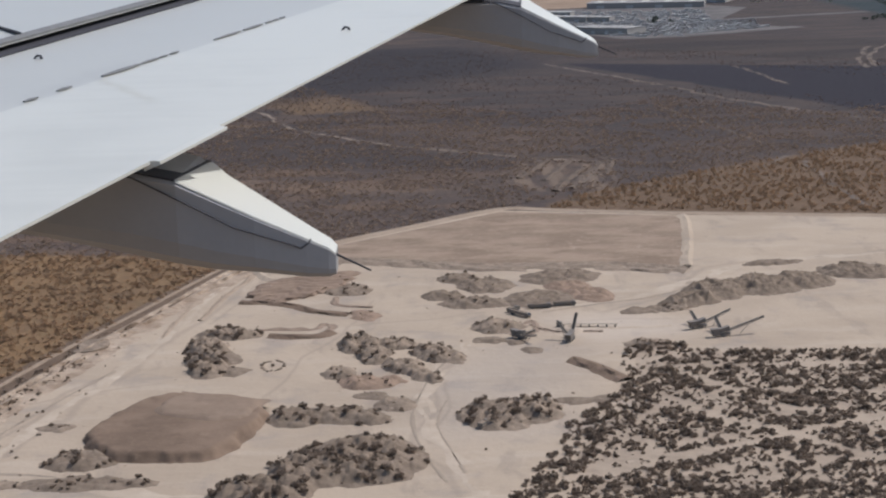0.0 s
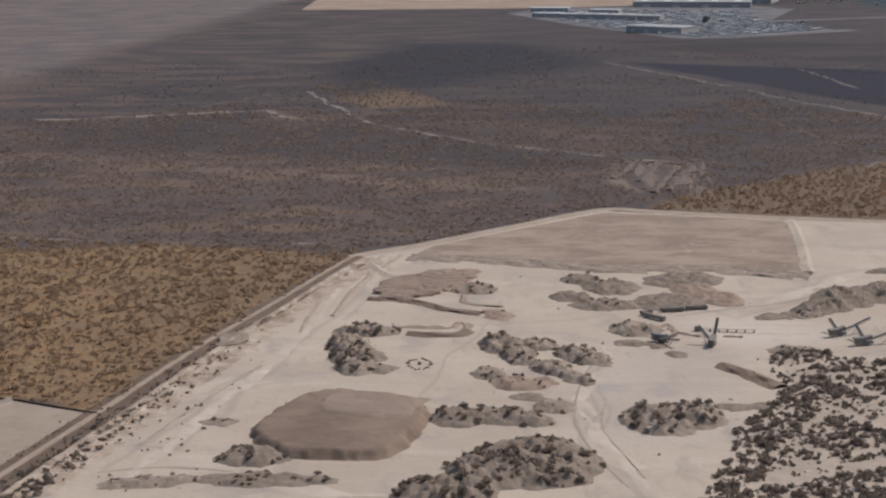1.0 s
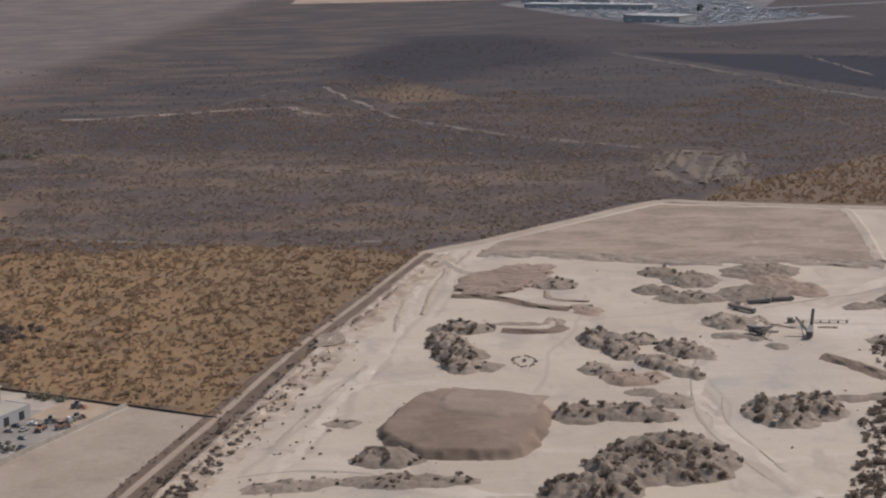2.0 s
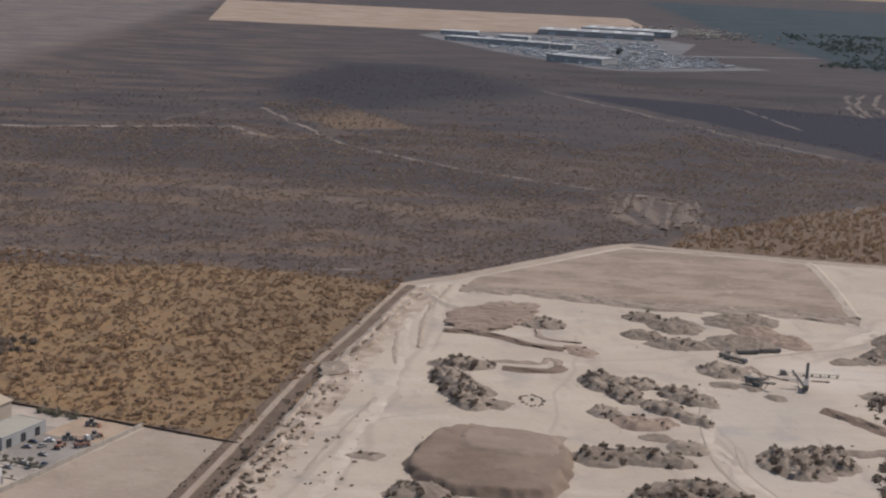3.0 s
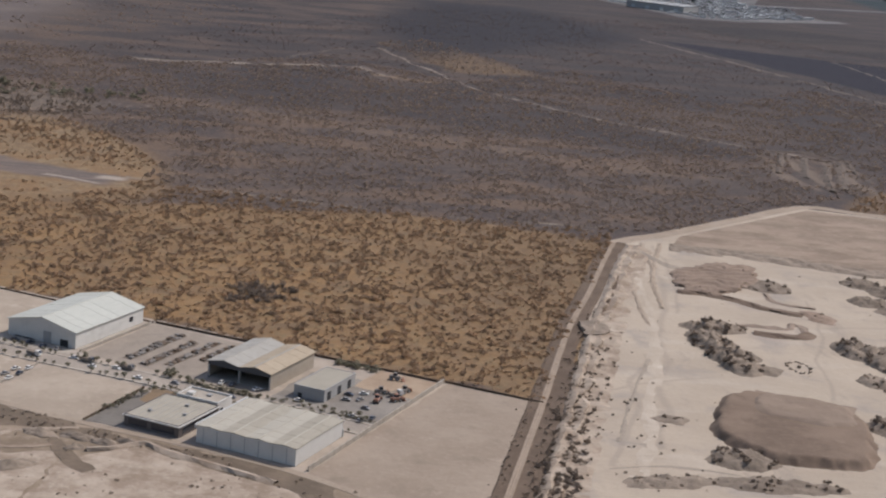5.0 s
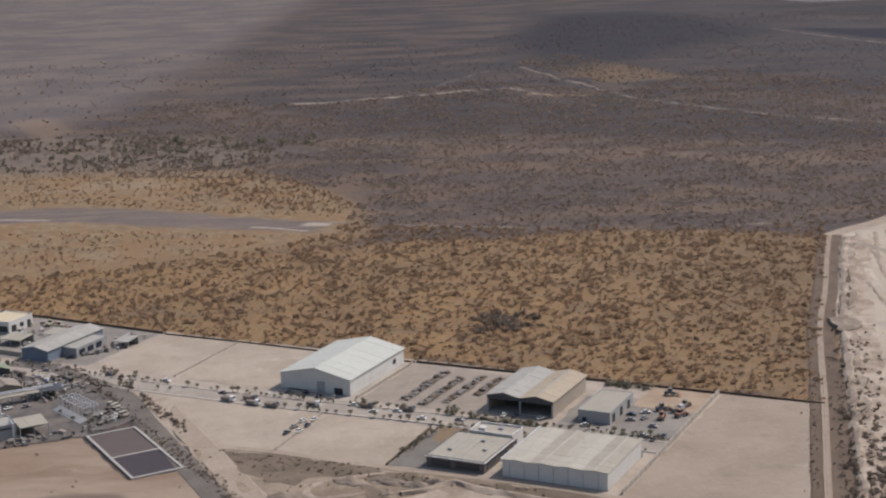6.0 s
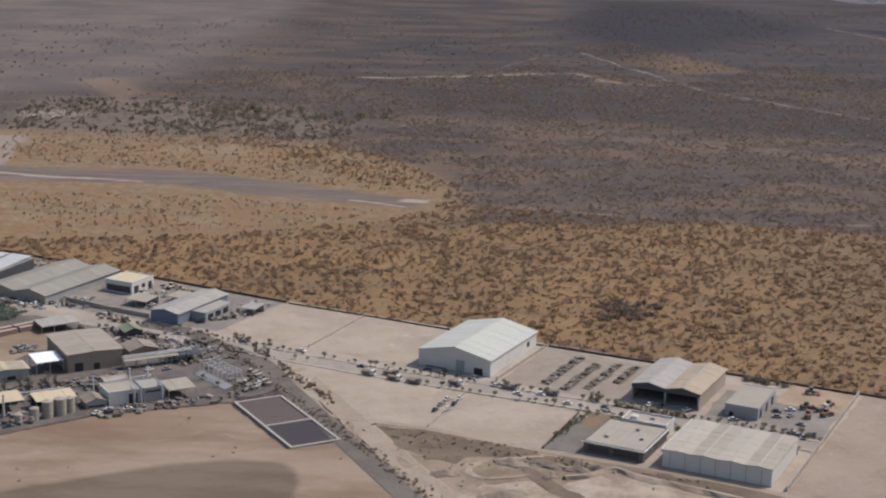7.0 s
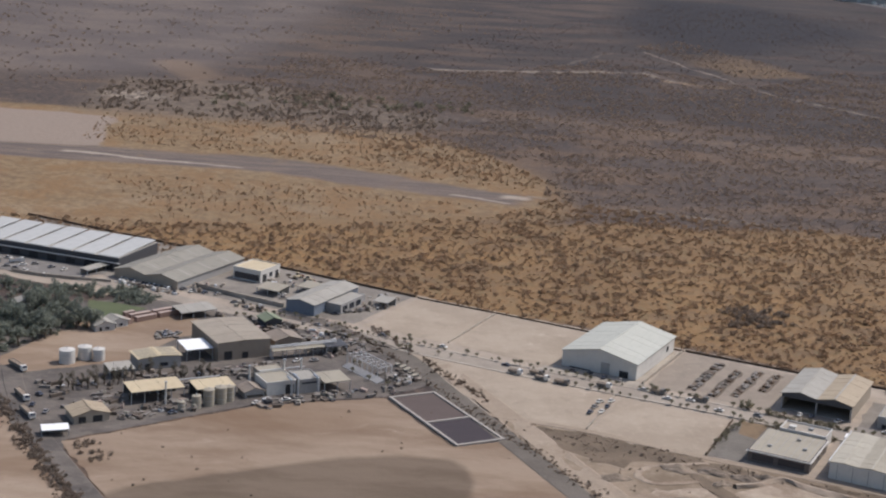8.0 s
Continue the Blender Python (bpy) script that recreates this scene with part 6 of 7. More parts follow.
gable(PP(-140, 13), 15, 12, 3.6, 5.6, TAN_WALL, TAN_ROOF, "low tan shed with rounded roof", panels=4, doors=[("front", 2, 5, 0.1, 3, GAP), ("front", 8, 12, 0.1, 3, GAP)], name="shed")
lean_to(PP(-156, 3, -10), 11, 5, 3.0, 3.5, WHITE_ROOF, "small white-roofed gatehouse canopy", GREY_WALL, 2, "canopy")
gable(PP(-14, 114), 9, 10, 3.6, 5.2, DARK_WALL, paint("green_roof", (0.2, 0.22, 0.135), (0.165, 0.18, 0.115)), "small dark hut with faded green roof", panels=3, open_front=True, name="hut")
gable(PP(-22, 82), 14, 13, 3.8, 5.6, BROWN_ROOF, BROWN_ROOF, "low brown shed with weathered roof", panels=4, open_front=True, name="shed")
lean_to(PP(-30, 66), 28, 4, 4.2, 4.8, BEIGE_ROOF, "long narrow sheet canopy over a pipe rack", None, 7, "canopy")
lean_to(PP(-110, 62), 12, 9, 4.2, 5.0, GREY_ROOF, "grey sheet-roofed shelter beside the tanks", GREY_WALL, 3, "shed")
lean_to(PP(-3, 64), 11, 8, 4.5, 5.0, DARK_WALL, "dark flat canopy over parked machinery", None, 3, "canopy")


def tank(m, r, h, mat, label):
    """An upright tank: shell, domed roof, hoops and a ladder."""
    t = thing("storage_tank", m, label, "tank", "upright tanks")
    part("shell", tube((0, 0, 0), (0, 0, h), r, n=24), mat, t)
    part("roof", tube((0, 0, h), (0, 0, h + r * 0.22), r * 1.02, 0.12 * r, 24), mat, t)
    for z in (0.33, 0.66):
        part("hoop", tube((0, 0, h * z), (0, 0, h * z + 0.1), r * 1.02, n=24), STEEL, t)
    b = bmesh.new()
    for s in (-0.25, 0.25):
        tube((r + 0.1, s, 0), (r + 0.1, s, h + 0.6), 0.04, n=5, bm=b)
    for k in range(int(h / 0.5)):
        tube((r + 0.1, -0.25, 0.4 + k * 0.5), (r + 0.1, 0.25, 0.4 + k * 0.5), 0.03, n=4, bm=b)
    part("ladder", b, STEEL, t)
    part("vent", tube((0, 0, h + r * 0.2), (0, 0, h + r * 0.22 + 0.5), 0.2, n=8), STEEL, t)
    return t


for a, b, r, h in ((-121, 91, 3.6, 6.4), (-112, 93.5, 3.2, 6.2), (-106.5, 90, 2.8, 5.6)):
    tank(PP(a, b, 0, 0.1), r, h, WHITE_WALL, "white storage tank with faded shell")
for a, b, r, h in ((-86, 16, 2.0, 5.5), (-80, 17, 2.4, 7.4), (-74, 18.5, 2.6, 7.4), (-69.5, 20, 2.1, 6.6), (-93, 15, 1.6, 4.0)):
    tank(PP(a, b, 0, 0.1), r, h, BEIGE_ROOF, "cream upright process tank beside the shed")
for a, b, h in ((-55, 33, 10), (-38, 34, 11), (-30, 33, 11), (-97, 24, 10)):
    t = thing("chimney", PP(a, b, 0, 0.1), "slim pale steel stack", "chimney", "stacks")
    part("flue", tube((0, 0, 0), (0, 0, h), 0.5, 0.42, 12), WHITE_WALL, t)
    part("cap", tube((0, 0, h), (0, 0, h + 0.5), 0.6, n=12), STEEL, t)

RUST_DULL = paint("dull_rust_paint", (0.27, 0.18, 0.14), (0.215, 0.148, 0.12), 0.8)
PINK_ROOF = paint("faded_red_roof", (0.39, 0.295, 0.245), (0.32, 0.245, 0.205), 0.85)
# silver ducts and pipes of the process buildings
for a, b, h in ((-41.5, 16.6, 7.2), (-38.6, 16.4, 8.0), (-29.0, 16.2, 7.0)):
    t = thing("duct", PP(a, b, 0, 0.15), "silver ventilation duct climbing the process building", "duct", "ducts")
    part("riser", tube((0, 0, 0), (0, 0, h), 0.55, n=10), STEEL, t)
    part("elbow", tube((0, -0.2, h), (0, 5.0, h + 0.5), 0.5, n=10), STEEL, t)
    part("collar", tube((0, 0, h * 0.5), (0, 0, h * 0.5 + 0.3), 0.68, n=10), STEEL, t)
for a, b, L, z, g in ((-30, 68, 34, 5.4, 0), (-30, 69.2, 34, 5.8, 0), (-50, 34, 22, 6.9, 0), (-110, 40.5, 44, 4.4, 0)):
    t = thing("pipe_run", PP(a, b, g, 0.15), "raised pale pipe run on steel trestles", "pipe", "pipe runs")
    part("pipe", tube((0, 0, z), (L, 0, z), 0.32, n=8), WHITE_STEEL, t)
    for k in range(int(L / 6) + 1):
        part("trestle", box(6 * k - 0.12 + 0.3, 6 * k + 0.12 + 0.3, -0.12, 0.12, 0, z - 0.3), STEEL, t)
# white steel rack and rows of crates
t = thing("steel_rack", pose(-558, 713.5, 0.1, 0, 0, 37), "white galvanised steel gantry with ramps", "rack")
for y in range(0, 25, 4):
    for x in (0, 8):
        part("post", box(x - 0.15, x + 0.15, y - 0.15, y + 0.15, 0, 5), WHITE_STEEL, t)
    part("beam", box(0, 8, y - 0.12, y + 0.12, 5, 5.3), WHITE_STEEL, t)
for x in (0, 4, 8):
    part("rail", box(x - 0.12, x + 0.12, -0.5, 24.5, 5.3, 5.55), WHITE_STEEL, t)
part("ramp", prism([(-4.5, 0.0), (-4.5, 0.3), (-0.4, 1.6), (-0.4, 0.0)], -6.0, 22), GREY_WALL, t)
for k in range(9):
    tt_ = thing("crate", pose(-541 - 0.95 * k + (k % 2) * 2.0, 718 + 1.9 * k, 0.16, 0, 0, 27), "dark crate with pale lid standing in a row", "crate", "row of crates")
    part("body", box(-1.1, 1.1, -1.1, 1.1, 0, 1.3, 0.06), MACHINE, tt_)
    part("lid", box(-1.15, 1.15, -1.15, 1.15, 1.3, 1.45), BEIGE_ROOF, tt_)
for k, (x, y, g, L) in enumerate(((-692, 784, -38, 12.2), (-679, 781, 43, 12.2), (-682.5, 785, 43, 12.2), (-686, 788.5, 43, 6.1), (-669, 790.5, 43, 12.2), (-672.5, 794, 43, 12.2), (-659, 800, 43, 12.2), (-662.5, 803.5, 43, 12.2))):
    tt_ = thing("container", pose(x, y, 0.15, 0, 0, g), "dusty rust-brown shipping container in a row", "container", "row of containers")
    part("shell", box(0, L, 0, 2.5, 0.1, 2.6, 0.05), RUST_DULL, tt_)
    for i in range(int(L / 0.85)):
        part("rib", box(0.4 + 0.85 * i, 0.55 + 0.85 * i, -0.06, 0.0, 0.2, 2.5), RUST_DULL, tt_)
    part("roof", box(0.05, L - 0.05, 0.05, 2.45, 2.6, 2.66), PINK_ROOF, tt_)
lean_to(pose(-658, 789, 0, 0, 0, 33), 20, 11, 3.8, 4.6, GREY_ROOF, "low grey-roofed store behind the big shed", GREY_WALL, 4, "shed")
for k in range(8):
    put_car(pose(-664 + 9 * rng.random(), 756 + 12 * rng.random(), 0.28, 0, 0, rng.uniform(0, 180)), rng.choice((2, 2, 2, 3)))
for k in range(22):
    tt_ = thing("goods_stack", pose(-667 + 14 * rng.random(), 755 + 13 * rng.random(), 0.26, 0, 0, rng.uniform(0, 180)), "grey heap of scrap parts beside the white canopy", "stack", "goods in the yard")
    w, h = rng.uniform(0.6, 1.6), rng.uniform(0.5, 1.3)
    part("bale", box(-w, w, -0.8, 0.7, 0, h, 0.08), rng.choice((STACK_GREY, STACK_GREY, WEATHERED_ROOF, MACHINE)), tt_)
# heaps of goods and machinery lying about the yard
KITS = [MACHINE, DARK_WALL, TIMBER, STACK_GREY, STACK_GREY, BROWN_ROOF, WEATHERED_ROOF, WHITE_STEEL, PINK_ROOF]
LITTER = ([], [], [])
for k in range(520):
    zone = rng.choice(((-8, 22, 62, 96), (-8, 22, 62, 96), (-60, 10, 4, 16), (-125, -85, 12, 26), (-100, -60, 40, 66), (-60, -30, 44, 62), (-30, 24, 84, 118), (8, 26, 14, 34), (-140, -110, 30, 70), (-30, 0, 100, 140)))
    a, b = rng.uniform(zone[0], zone[1]), rng.uniform(zone[2], zone[3])
    if (-55 < a < -29 and 71 < b < 109) or (-53 < a < -12 and 15 < b < 47) or (-22 < a < -7 and 81 < b < 96) or (1 < a < 16 and 32 < b < 58):
        continue
    w, d, h = 0.5 + 2.6 * rng.random() ** 2, rng.uniform(0.4, 1.4), rng.uniform(0.4, 1.7)
    if k > 170:
        c = Vector((*P(a, b), 0.15))
        mm = pose(c.x, c.y, c.z, 0, 0, rng.uniform(0, 180))
        piece = box(-w, w, -d, d, 0, h, 0.0)
        bmesh.ops.transform(piece, matrix=mm, verts=piece.verts)
        LITTER[rng.randrange(3)].append(piece)
        continue
    tt_ = thing("goods_stack", PP(a, b, rng.uniform(0, 180), 0.15), "stack of dusty goods and scrap in the works yard", "stack", "goods in the yard")
    part("bale", box(-w, w, -d, d, 0, h, 0.08), rng.choice(KITS), tt_)
    if rng.random() < 0.6:
        part("bale", box(-w * 0.5, w * 0.6, -d * 0.7, d * 0.5, h + 0.005, h * 1.6, 0.06), rng.choice(KITS), tt_)
for pieces, mat, word in zip(LITTER, (MACHINE, STACK_GREY, TIMBER), ("dark machine", "dusty packed", "weathered timber")):
    bm = bmesh.new()
    for piece in pieces:
        tmp = bpy.data.meshes.new("piece")
        piece.to_mesh(tmp)
        piece.free()
        bm.from_mesh(tmp)
        bpy.data.meshes.remove(tmp)
    tagged(link_mesh("yard_clutter", bm, mat), word + " clutter lying about the works yard", "clutter", "", "stuff")
for a, b, g in [(-150, 40, 60), (-147, 30, 60), (-144, 52, 100), (-104, 46, 0), (-98, 12, 10), (-60, 12, 20), (-46, 12, 0), (-40, 12.5, 0), (14, 24, 20), (19, 20, 60), (-20, 60, 20), (-12, 58, 0), (-70, 55, 30), (16, 76, 30), (10, 84, 80), (6, 90, 10), (18, 88, 40), (14, 94, 50), (-125, 60, 90), (-118, 58, 90)]:
    put_car(PP(a, b, g, 0.3), rng.choice((0, 1, 2, 3, 3)))
for x, y, g in ((-707, 661, -58), (-700, 640, -58), (-717, 699, -50)):
    truck(pose(x, y, 0.42, 0, 0, g), CAR_WHITE, MACHINE, "white-cabbed lorry with a long dark trailer", 13, 1.4)

for k in range(120):
    z = rng.choice(((-293, -250, 9, 14), (-293, -250, 9, 14), (-255, -243, 18, 46), (-176, -152, 46, 82), (-172, -150, 36, 60), (-232, -205, 62, 84), (-230, -196, 12, 20)))
    w, d, h = 0.5 + 2.2 * rng.random() ** 2, rng.uniform(0.4, 1.2), rng.uniform(0.4, 1.8)
    tt_ = thing("goods_stack", EP(rng.uniform(z[0], z[1]), rng.uniform(z[2], z[3]), rng.uniform(0, 180), 0.2), "stack of dusty goods and crates beside the sheds", "stack", "goods in the estate")
    part("bale", box(-w, w, -d, d, 0, h, 0.08), rng.choice((MACHINE, WHITE_STEEL, GREY_WALL, TIMBER, BEIGE_ROOF, CONCRETE)), tt_)
    if rng.random() < 0.5:
        part("bale", box(-w * 0.5, w * 0.6, -d * 0.7, d * 0.5, h + 0.005, h * 1.6, 0.06), rng.choice(KITS), tt_)

# settling ponds
t = thing("settling_ponds", PP(0, 0), "two rectangular dark settling ponds with pale concrete rims", "pond")
RIM = paint("pale_concrete_rim", (0.35, 0.31, 0.265), (0.27, 0.235, 0.198), 0.9, scale=0.2)
for q in ((-1.3, 21.9, -0.6, 0.7), (-1.3, 21.9, -62.1, -60.8), (-1.3, 0.0, -60.8, -0.6), (20.6, 21.9, -60.8, -0.6), (0.0, 20.6, -34.1, -32.9)):
    part("rim", box(*q, 0.0, 0.9, 0.05), RIM, t)
part("basin", box(0.0, 20.6, -33.1, -0.6, 0.05, 0.35), SLUDGE, t, "drying purple-brown sludge")
part("basin", box(0.0, 20.6, -60.8, -33.9, 0.05, 0.35), WATER, t, "dark blue-grey water")

# estate west end
gable(EP(-192, 22), 17, 46, 6.2, 7.8, BLUE_WALL, GREY_ROOF, "blue-walled warehouse with pale grey roof", panels=7, side=BLUE_WALL, doors=[("right", 22, 26, 0.1, 4, GAP), ("right", 32, 36, 0.1, 4, GAP)])
block(EP(-175, 34), 9, 26, 5.0, GREY_WALL, GREY_ROOF, "grey annex with wide windows", [], [(2, 7, 1, 4), (9, 14, 1, 4), (16, 21, 1, 4)], 0.4, "annex")
block(EP(-249, 58), 18, 20, 6.6, WHITE_WALL, YELLOW_ROOF, "white office building with dark window openings and yellowed roof", [(1, 17, 1.0, 4.5)], [(2, 6, 0.1, 4.5), (9, 12, 2, 4.5), (15, 18, 0.1, 4.5)], 0.6)
gable(EP(-300, 18), 42, 64, 5.0, 7.4, GREY_WALL, WEATHERED_ROOF, "twin-gabled warehouse with weathered grey-tan roofs", bays=2, panels=7, front=TAN_WALL, strips=2, strip_mat=GREY_ROOF)
lean_to(EP(-222, 40), 14, 11, 3.6, 4.4, BEIGE_ROOF, "open carport with beige sheet roof", GREY_WALL, 3, "carport")
lean_to(EP(-206, 56), 13, 10, 3.6, 4.4, BEIGE_ROOF, "open carport with beige sheet roof", GREY_WALL, 3, "carport")
lean_to(EP(-160, 58), 9, 9, 3.4, 4.2, GREY_ROOF, "small grey shelter standing beside the annex", GREY_WALL, 2, "shed")
wall_run([E(-255, 30), E(-226, 27), E(-196, 26)], 2.4, CONCRETE, "pale concrete wall along the yard")
wall_run([E(-430, 100), E(-300, 96), E(-226, 92), E(-150, 88)], 1.3, VERGE, "dark boundary wall at the scrub edge")
t = thing("factory", EP(-440, 12, 7), "very long dark-walled factory with white roof panels", "factory")
part("wall", box(0, 136, 0, 43, 0, 7.6, 0.05), DARK_WALL, t)
part("eaves_band", box(-0.4, 136.4, -1.2, -0.02, 4.6, 5.0), WHITE_WALL, t)
for k in range(9):
    bm = box(k * 15.1 + 1.2, k * 15.1 + 14.2, 0.5, 42.5, 0, 0.4)
    for v in bm.verts:
        v.co.z += 7.65 + (v.co.y - 0.5) * 0.03
    part("roof_panel", bm, FACTORY_ROOF, t)
part("gutter", box(0.2, 135.8, 0.1, 42.9, 7.61, 7.7), GREY_ROOF, t)
for k in range(11):
    part("door", box(6 + 12 * k, 12 + 12 * k, -0.1, 0.02, 0.2, 4.2), GAP, t)

# the paved yard before the factory, its gate shelter and the parked vehicles
sheet("yard_paving", [(-830, 905), (-775, 896), (-708, 877), (-712, 866), (-726, 858), (-744, 860), (-790, 872), (-830, 880)], 0.42, soil("factory_paving", (0.2, 0.18, 0.16), (0.165, 0.148, 0.132), (0.235, 0.213, 0.19), 0.05, 0.3), "grey paved yard in front of the factory")
lean_to(pose(-719, 862, 0, 0, 0, 57), 22, 5, 3.2, 3.7, GREY_ROOF, "long pale gate shelter on the paved yard", GREY_WALL, 5, "shelter")
lean_to(pose(-790, 877, 0, 0, 0, -15), 18, 9, 3.4, 4.0, WEATHERED_ROOF, "low grey-roofed shed on the paved yard", GREY_WALL, 4, "shed")
wall_run([(-760, 863), (-744, 857), (-725, 853.5), (-704, 851)], 1.8, CONCRETE, "low pale wall between the factory yard and the park")
wall_run([(-700, 853), (-686, 846), (-670, 838)], 1.4, CONCRETE, "low pale wall beside the parked cars")
for k in range(11):
    put_car(pose(-699 + 2.75 * k + rng.uniform(-0.5, 0.5), 857.5 - 1.45 * k + rng.uniform(-0.6, 0.6), 0.32, 0, 0, 60 + rng.uniform(-8, 8)), (0, 1, 2, 0, 2, 3, 1, 0, 2, 1, 0)[k])
for x, y, g, i in ((-757, 876, 30, 0), (-751, 879, 20, 2), (-768, 889, -15, 0), (-774, 888, -15, 1), (-781, 891, -20, 2), (-741, 874, 50, 3), (-733, 870, 60, 0), (-765, 872, 10, 2)):
    put_car(pose(x, y, 0.46, 0, 0, g), i)
for x, y, g in ((-760, 882, 25), (-786, 888, -15)):
    truck(pose(x, y, 0.46, 0, 0, g), CAR_WHITE, WHITE_STEEL, "white lorry with a pale bed on the factory yard", 8, 1.4)

# wooded park by the works
scatter("undergrowth", spots_in([(-800, 850), (-715, 838), (-676, 832), (-722, 822), (-716, 790), (-700, 772), (-735, 718), (-820, 712)], 4.5, 1.0, 2.6, 36), TREE_LEAVES, "dark green undergrowth beneath the park trees", "bushes", "near", 36)
PARK = [(-800, 850), (-715, 838), (-676, 822), (-678, 806), (-712, 800), (-690, 772), (-712, 748), (-735, 718), (-820, 712)]
PTREES = [tree_kind(13, 9.0, 4.6, TREE_LEAVES, 420), tree_kind(14, 12.0, 4.2, TREE_LEAVES, 420, True), tree_kind(15, 7.0, 3.8, TREE_LEAVES, 360)]
pos = spots_in(PARK, 8.2, 0.9, 1.4, 35)
for o in PTREES:
    tagged(o, "tall dense dark-green tree in a wooded park", "tree", "park trees")
for k, (x, y, z, s) in enumerate(pos):
    if inside(np.array([x]), np.array([y]), [(-714, 820), (-704, 784), (-684, 784), (-660, 806), (-672, 845), (-716, 845)])[0] or math.hypot(x + 742, y - 792) < 8:
        continue
    if k >= 3 and y > 800 and rng.random() < 0.45:
        continue
    m = pose(x, y, 0, 0, 0, rng.uniform(0, 360)) @ Matrix.Scale(s * (0.7 if y > 800 else 1.0), 4)
    if k < 3:
        PTREES[k].matrix_world = m
    else:
        copy_thing(PTREES[rng.randrange(3)], Matrix.Identity(4)).matrix_basis = m
scatter("hedge", spots_in([(-712, 822), (-695, 814), (-680, 809), (-674, 829), (-696, 841), (-716, 843)], 3.0, 1.2, 2.8, 64), TREE_LEAVES, "olive-green hedge trees beside the lawn", "hedge", "near", 64, 1.2)
DULL_WALL = paint("dusty_house_wall", (0.5, 0.48, 0.44), (0.4, 0.38, 0.345), 0.9)
for x, y, g in ((-742, 792, 20), (-690, 768, 40), (-696, 762, 30)):
    gable(pose(x, y, 0, 0, 0, g), 10, 8, 3.4, 5.0, DULL_WALL, GREY_ROOF, "small dusty white house with pale roof among trees", panels=3, doors=[("front", 2, 3.2, 0.1, 2.3, GAP), ("front", 5, 7, 1, 2.2, GLASS)], name="house")
SLIM = tree_kind(17, 9.0, 2.0, WORKS_LEAVES, 260, True)
SLIM_AT = [(-696, 677), (-693, 680), (-690, 677), (-687, 682), (-684, 680), (-682, 685), (-680, 681), (-678, 687), (-675, 691), (-672, 688), (-670, 693), (-668, 697), (-649, 701), (-646, 700), (-644, 698), (-640, 699), (-637, 701), (-634, 704), (-655, 698), (-660, 700), (-664, 696)]
for k, (x, y) in enumerate(SLIM_AT):
    m = pose(x + rng.uniform(-0.6, 0.6), y + rng.uniform(-0.6, 0.6), 0, 0, 0, rng.uniform(0, 360)) @ Matrix.Scale(rng.uniform(0.7, 1.1), 4)
    if k == 0:
        SLIM.matrix_world = m
        tagged(SLIM, "slim dark tree in the works yard", "tree", "works trees")
    else:
        copy_thing(SLIM, Matrix.Identity(4)).matrix_basis = m

# ---- quarry machines ----


def screen_plant(m, boom, rise, label):
    """A mobile screening plant: chassis, hopper, legs, wheels and two conveyor booms."""
    t = thing("screening_plant", m, label, "quarry machine", "quarry machines")
    part("chassis", box(-5, 5, -1.2, 1.2, 1.1, 1.9), MACHINE, t)
    part("hopper", prism([(-4.5, 1.9), (-6, 4.4), (-1, 4.4), (-2, 1.9)], -1.6, 1.6), MACHINE, t)
    part("screen_box", prism([(-1, 2.2), (-1, 4.2), (4, 5.4), (4, 3.4)], -1.3, 1.3), MACHINE, t)
    for nm, p, q in (("boom", (3, 0, 2.2), (boom, 0, rise)), ("side_boom", (1, 1.2, 2.0), (3, boom * 0.6, rise * 0.8))):
        p, q = Vector(p), Vector(q)
        bm = bmesh.new()
        side = (q - p).cross(Vector((0, 0, 1))).normalized() * 0.7
        for s in (-1, 1):
            for z in (0, 0.8):
                tube(p + side * s + Vector((0, 0, z)), q + side * s + Vector((0, 0, z)), 0.14, n=5, bm=bm)
            for k in range(8):
                u, v = k / 8, (k + 1) / 8
                tube(p.lerp(q, u) + side * s, p.lerp(q, v) + side * s + Vector((0, 0, 0.8)), 0.07, n=4, bm=bm)
        b = part(nm, bm, MACHINE, t)
        bm = bmesh.new()
        vs = [bm.verts.new(w) for w in (p - side + Vector((0, 0, 0.9)), p + side + Vector((0, 0, 0.9)), q + side + Vector((0, 0, 0.9)), q - side + Vector((0, 0, 0.9)))]
        bmesh.ops.extrude_face_region(bm, geom=[bm.faces.new(vs)])
        for v in vs:
            v.co.z -= 0.18
        part("belt", bm, TYRE, b)
        part("strut", tube(p.lerp(q, 0.6) * 1.0, (p.lerp(q, 0.35).x, p.lerp(q, 0.35).y, 0.1), 0.16, n=6), MACHINE, t)
    for x in (-4, 4):
        for y in (-1.1, 1.1):
            part("leg", box(x - 0.2, x + 0.2, y - 0.2, y + 0.2, 0, 1.1), MACHINE, t)
    for y in (-1.1, 1.1):
        wheel_at(t, 0.5, y, 0.6, 0.4)
        wheel_at(t, 1.9, y, 0.6, 0.4)
    return t


screen_plant(pose(143, 816, 0.15, 0, 0, 22), 20, 7.5, "dark screening plant with a raised conveyor boom")
screen_plant(pose(152, 798, 0.15, 0, 0, 14), 24, 8.0, "dark screening plant with long conveyor booms")
screen_plant(pose(74, 799, 0.15, 0, 0, 70), 13, 11, "dark crusher with a tall upright boom on the sand")
screen_plant(pose(48, 806, 0.15, 0, 0, -55), 14, 4, "low dark conveyor on the quarry floor")
t = thing("conveyor", pose(72, 829, 0.15, 0, 0, -8), "long low pale conveyor across the quarry floor", "conveyor")
part("belt", box(0, 30, -0.7, 0.7, 1.5, 1.7), BEIGE_ROOF, t)
